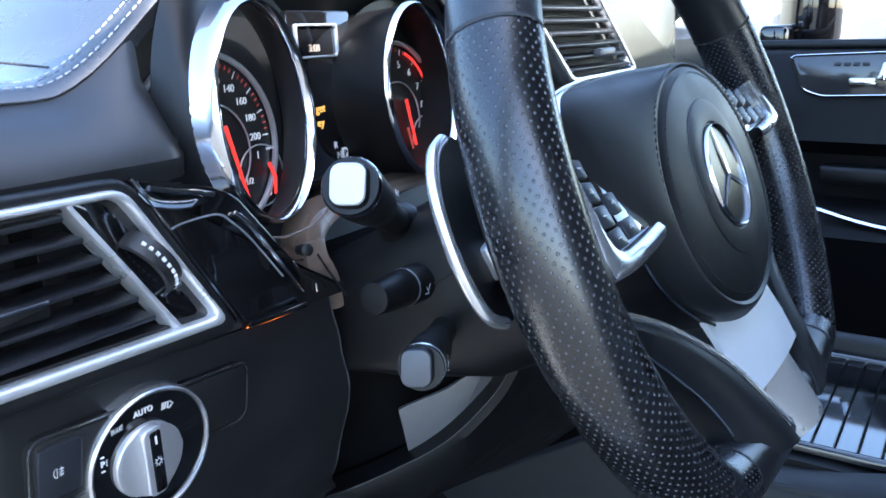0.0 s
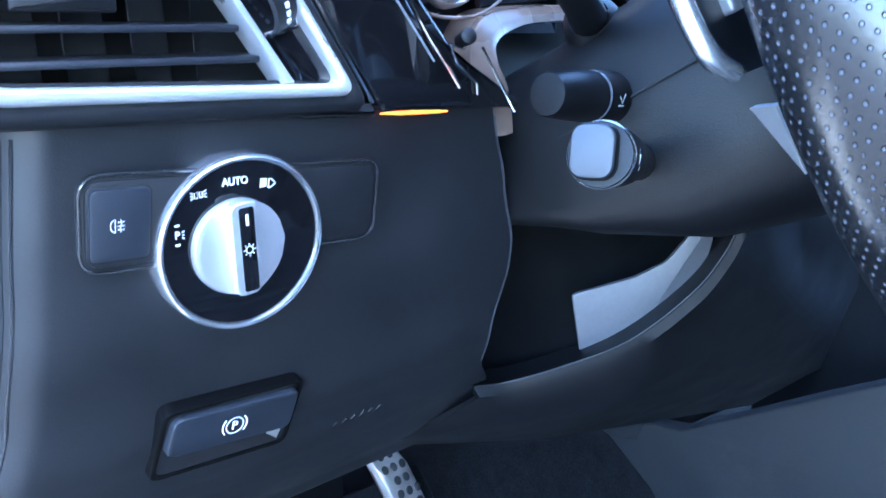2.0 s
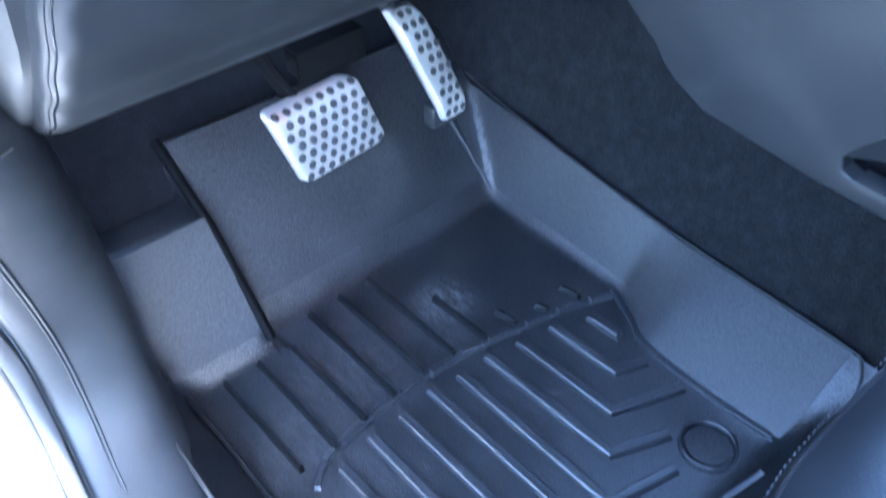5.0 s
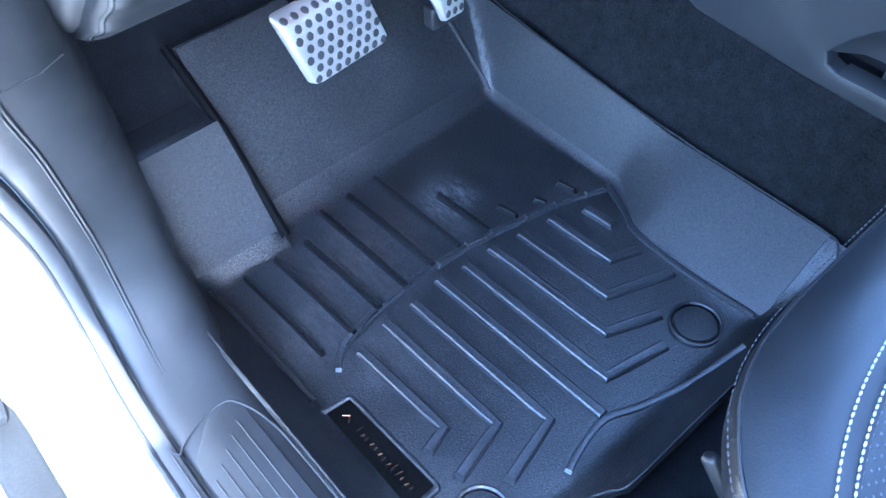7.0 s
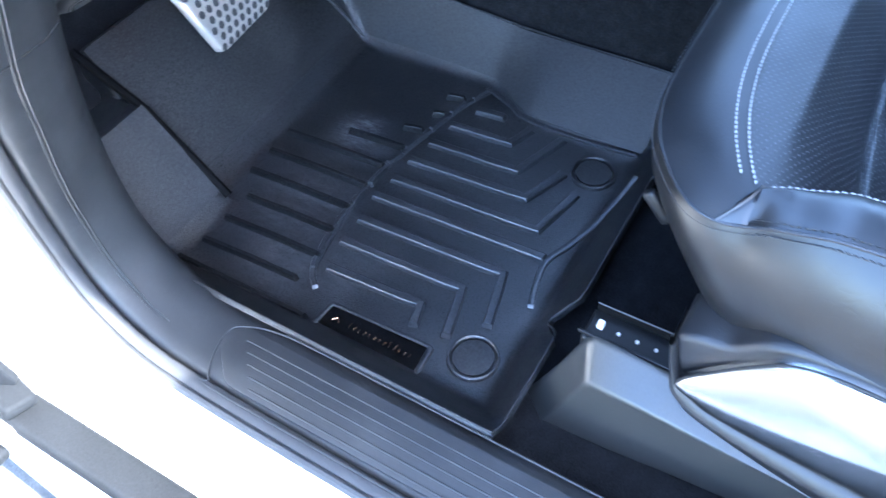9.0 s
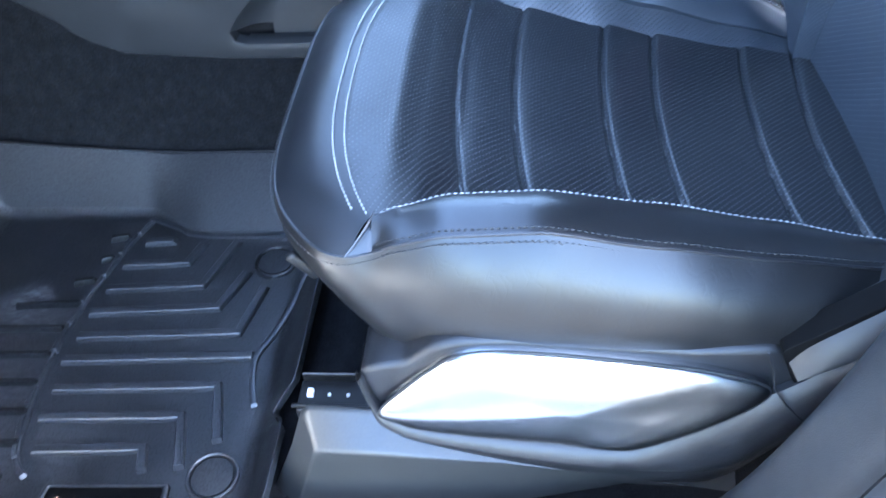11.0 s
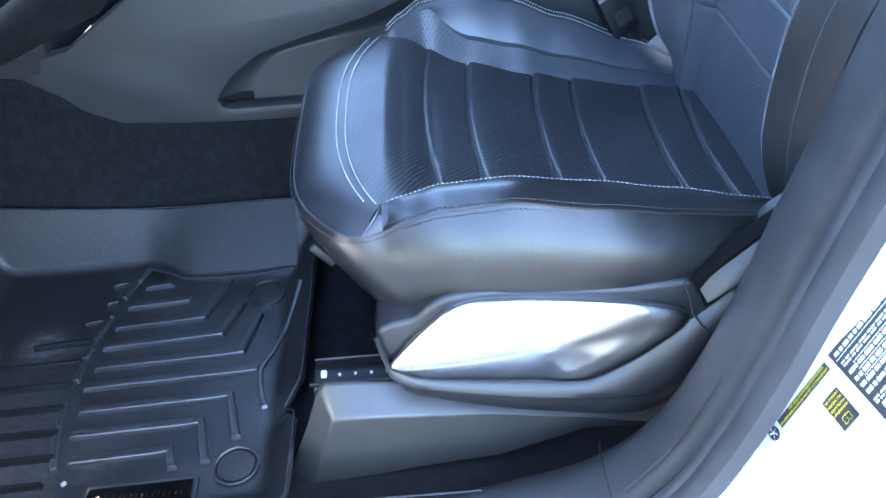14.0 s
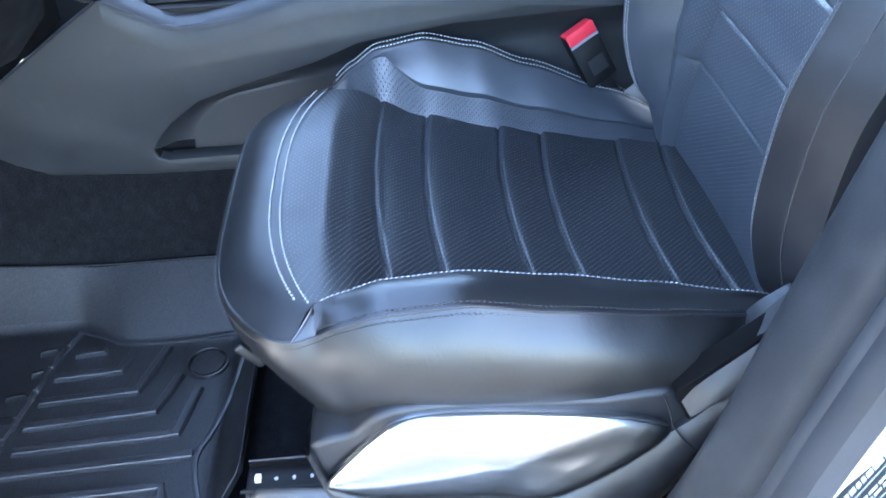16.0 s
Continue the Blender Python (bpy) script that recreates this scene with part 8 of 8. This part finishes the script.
part("chrome_strip", tube(smooth_path([(1.092, 0.30, 0.520), (1.090, 0.18, 0.488), (1.088, 0.05, 0.462), (1.088, -0.2, 0.452)], 5), 0.006, 8), CHROME, pd, "chrome trim strip")
part("pull", rbox(0.03, 0.16, 0.03, 0.008, pose(1.112, 0.10, 0.545, 0, 0, 0)), SHROUD, pd)
part("window_bar", rbox(0.03, 1.2, 0.016, 0.006, Matrix.Translation((1.165, 0.0, 0.757))), SHROUD, pd)
mir = thing("door_mirror", "pale glass wing mirror outside the passenger window", "wing mirror", (1.33, 0.28, 0.78))
part("housing", rbox(0.24, 0.09, 0.17, 0.035, pose(1.345, 0.262, 0.820, 0, 0, 22)), PIANO, mir)
part("glass", slab(rrect(0.19, 0.13, 0.02), 0.004, facing((1.328, 0.209, 0.820), (-0.36, -1, 0.02))), CHROME, mir, "mirror glass")
part("stem", rbox(0.12, 0.05, 0.05, 0.01, Matrix.Translation((1.24, 0.285, 0.765))), PIANO, mir)

# ---- stickers on the rear pillar ----
SN = V(-0.117, 0.876, 0.467)
SU = V(0.136, -0.455, 0.880)


def sticker_frame(x, y, z):
    return facing(V(x, y, z) + SN.normalized() * 0.0030, SN, SU)


PLM = facing(V(-0.373, -0.438, 0.276) + SN.normalized() * 0.0015, SN, SU)
part("label_panel", slab(rrect(0.30, 0.16, 0.02), 0.010, PLM @ Matrix.Translation((0.085, -0.02, 0)), 0.004), WHITE, body)


def bars(m, rows_, x0, x1, h, mtl, parent, label=""):
    """Rows of plain bars where small print stands."""
    bms = []
    for k, (y, pieces) in enumerate(rows_):
        for a, b in pieces:
            xa, xb = x0 + (x1 - x0) * a, x0 + (x1 - x0) * b
            bms.append(slab([(xa, y - h / 2), (xb, y - h / 2), (xb, y + h / 2), (xa, y + h / 2)], 0.0002, m @ Matrix.Translation((0, 0, 0.0004))))
    return part("print", join(*bms), mtl, parent, label, kind="stuff")


st = thing("tire_label", "narrow black sticker with yellow tire and loading print", "sticker", (-0.373, -0.438, 0.276))
m = sticker_frame(-0.373, -0.438, 0.276)
part("film", slab(rrect(0.066, 0.0080, 0.0004), 0.0004, m), STICKER, st)
part("upper_line", lettering("TIRE AND LOADING INFORMATION", 0.0029, m @ Matrix.Translation((0.006, 0.0019, 0.0002)), 0.0001), YELLOW, st)
part("lower_line", lettering("RENSEIGNEMENTS SUR LES PNEUS ET LE CHARGEMENT", 0.0026, m @ Matrix.Translation((0, -0.0018, 0.0002)), 0.0001), YELLOW, st)
wi = thing("wheel_symbol", "round black sticker with a white wheel symbol", "sticker", (-0.380, -0.419, 0.239))
m = sticker_frame(-0.380, -0.419, 0.239)
part("film", slab(ngon(0.0055, 24, 0.0068), 0.0004, m), STICKER, wi)
part("spokes", join(*[stroke([(0, 0), (0.0038 * math.cos(a), 0.0046 * math.sin(a))], 0.0012, m @ Matrix.Translation((0, 0, 0.0002))) for a in (0.3, 1.56, 2.81, 4.07, 5.33)]), INK_WHITE, wi)
sq = thing("manual_label", "small black sticker with yellow print and a book symbol", "sticker", (-0.403, -0.4515, 0.294))
m = sticker_frame(-0.403, -0.4515, 0.294)
part("film", slab(rrect(0.0185, 0.0300, 0.0004), 0.0004, m), STICKER, sq)
for k, s in enumerate(("SEE OWNER'S", "MANUAL FOR", "ADDITIONAL", "INFORMATION")):
    part("line", lettering(s, 0.0027, m @ Matrix.Translation((0, 0.0115 - 0.0042 * k, 0.0002)), 0.0001), YELLOW, sq)
bk2 = m @ Matrix.Translation((0, -0.0095, 0.0002))
part("book", join(stroke([(-0.004, -0.003), (0, -0.0022), (0.004, -0.003), (0.004, 0.003), (0, 0.0036), (-0.004, 0.003), (-0.004, -0.003)], 0.0006, bk2), stroke([(0, -0.002), (0, 0.0034)], 0.0005, bk2)), YELLOW, sq)
lb = thing("maker_label", "large black certification sticker with rows of white print", "sticker", (-0.385, -0.47, 0.34))
L0 = V(-0.362, -0.455, 0.310)
UY = SN.cross(SU).normalized()
m = sticker_frame(*(L0 + SU.normalized() * 0.052 - UY * 0.036))
part("film", slab(rrect(0.104, 0.072, 0.0006), 0.0004, m), STICKER, lb)
rng = random.Random(4)
rows_ = []
for y, n in ((0.0305, 9), (0.0215, 13), (0.0185, 12), (0.011, 8), (0.0035, 9), (-0.0035, 9), (-0.0105, 4), (-0.0185, 14), (-0.0215, 14)):
    x = 0.02
    pc = []
    while x < 0.94:
        w = rng.uniform(0.03, 0.10)
        pc.append((x, min(0.97, x + w)))
        x += w + 0.015
    rows_.append((y, pc))
bars(m, [r for r in rows_ if r[0] not in (0.0215, 0.0185, -0.0185, -0.0215)], -0.05, 0.05, 0.0032, INK_WHITE, lb)
bars(m, [r for r in rows_ if r[0] in (0.0215, 0.0185, -0.0185, -0.0215)], -0.05, 0.05, 0.0014, INK_WHITE, lb)
bars(m, [(0.0262, [(0.0, 1.0)]), (0.0146, [(0.1, 1.0)]), (0.0072, [(0.1, 1.0)]), (0.0, [(0.1, 1.0)])], -0.05, 0.05, 0.0005, INK_WHITE, lb)
part("code_field", slab([(-0.045, -0.0335), (0.050, -0.0335), (0.050, -0.0245), (-0.045, -0.0245)], 0.0002, m @ Matrix.Translation((0, 0, 0.0004))), INK_WHITE, lb)
bms = []
x = -0.044
while x < 0.048:
    w = rng.uniform(0.0003, 0.0011)
    bms.append(slab([(x, -0.0330), (x + w, -0.0330), (x + w, -0.0250), (x, -0.0250)], 0.0002, m @ Matrix.Translation((0, 0, 0.0007))))
    x += w + rng.uniform(0.0004, 0.0010)
part("code_lines", join(*bms), STICKER, lb)
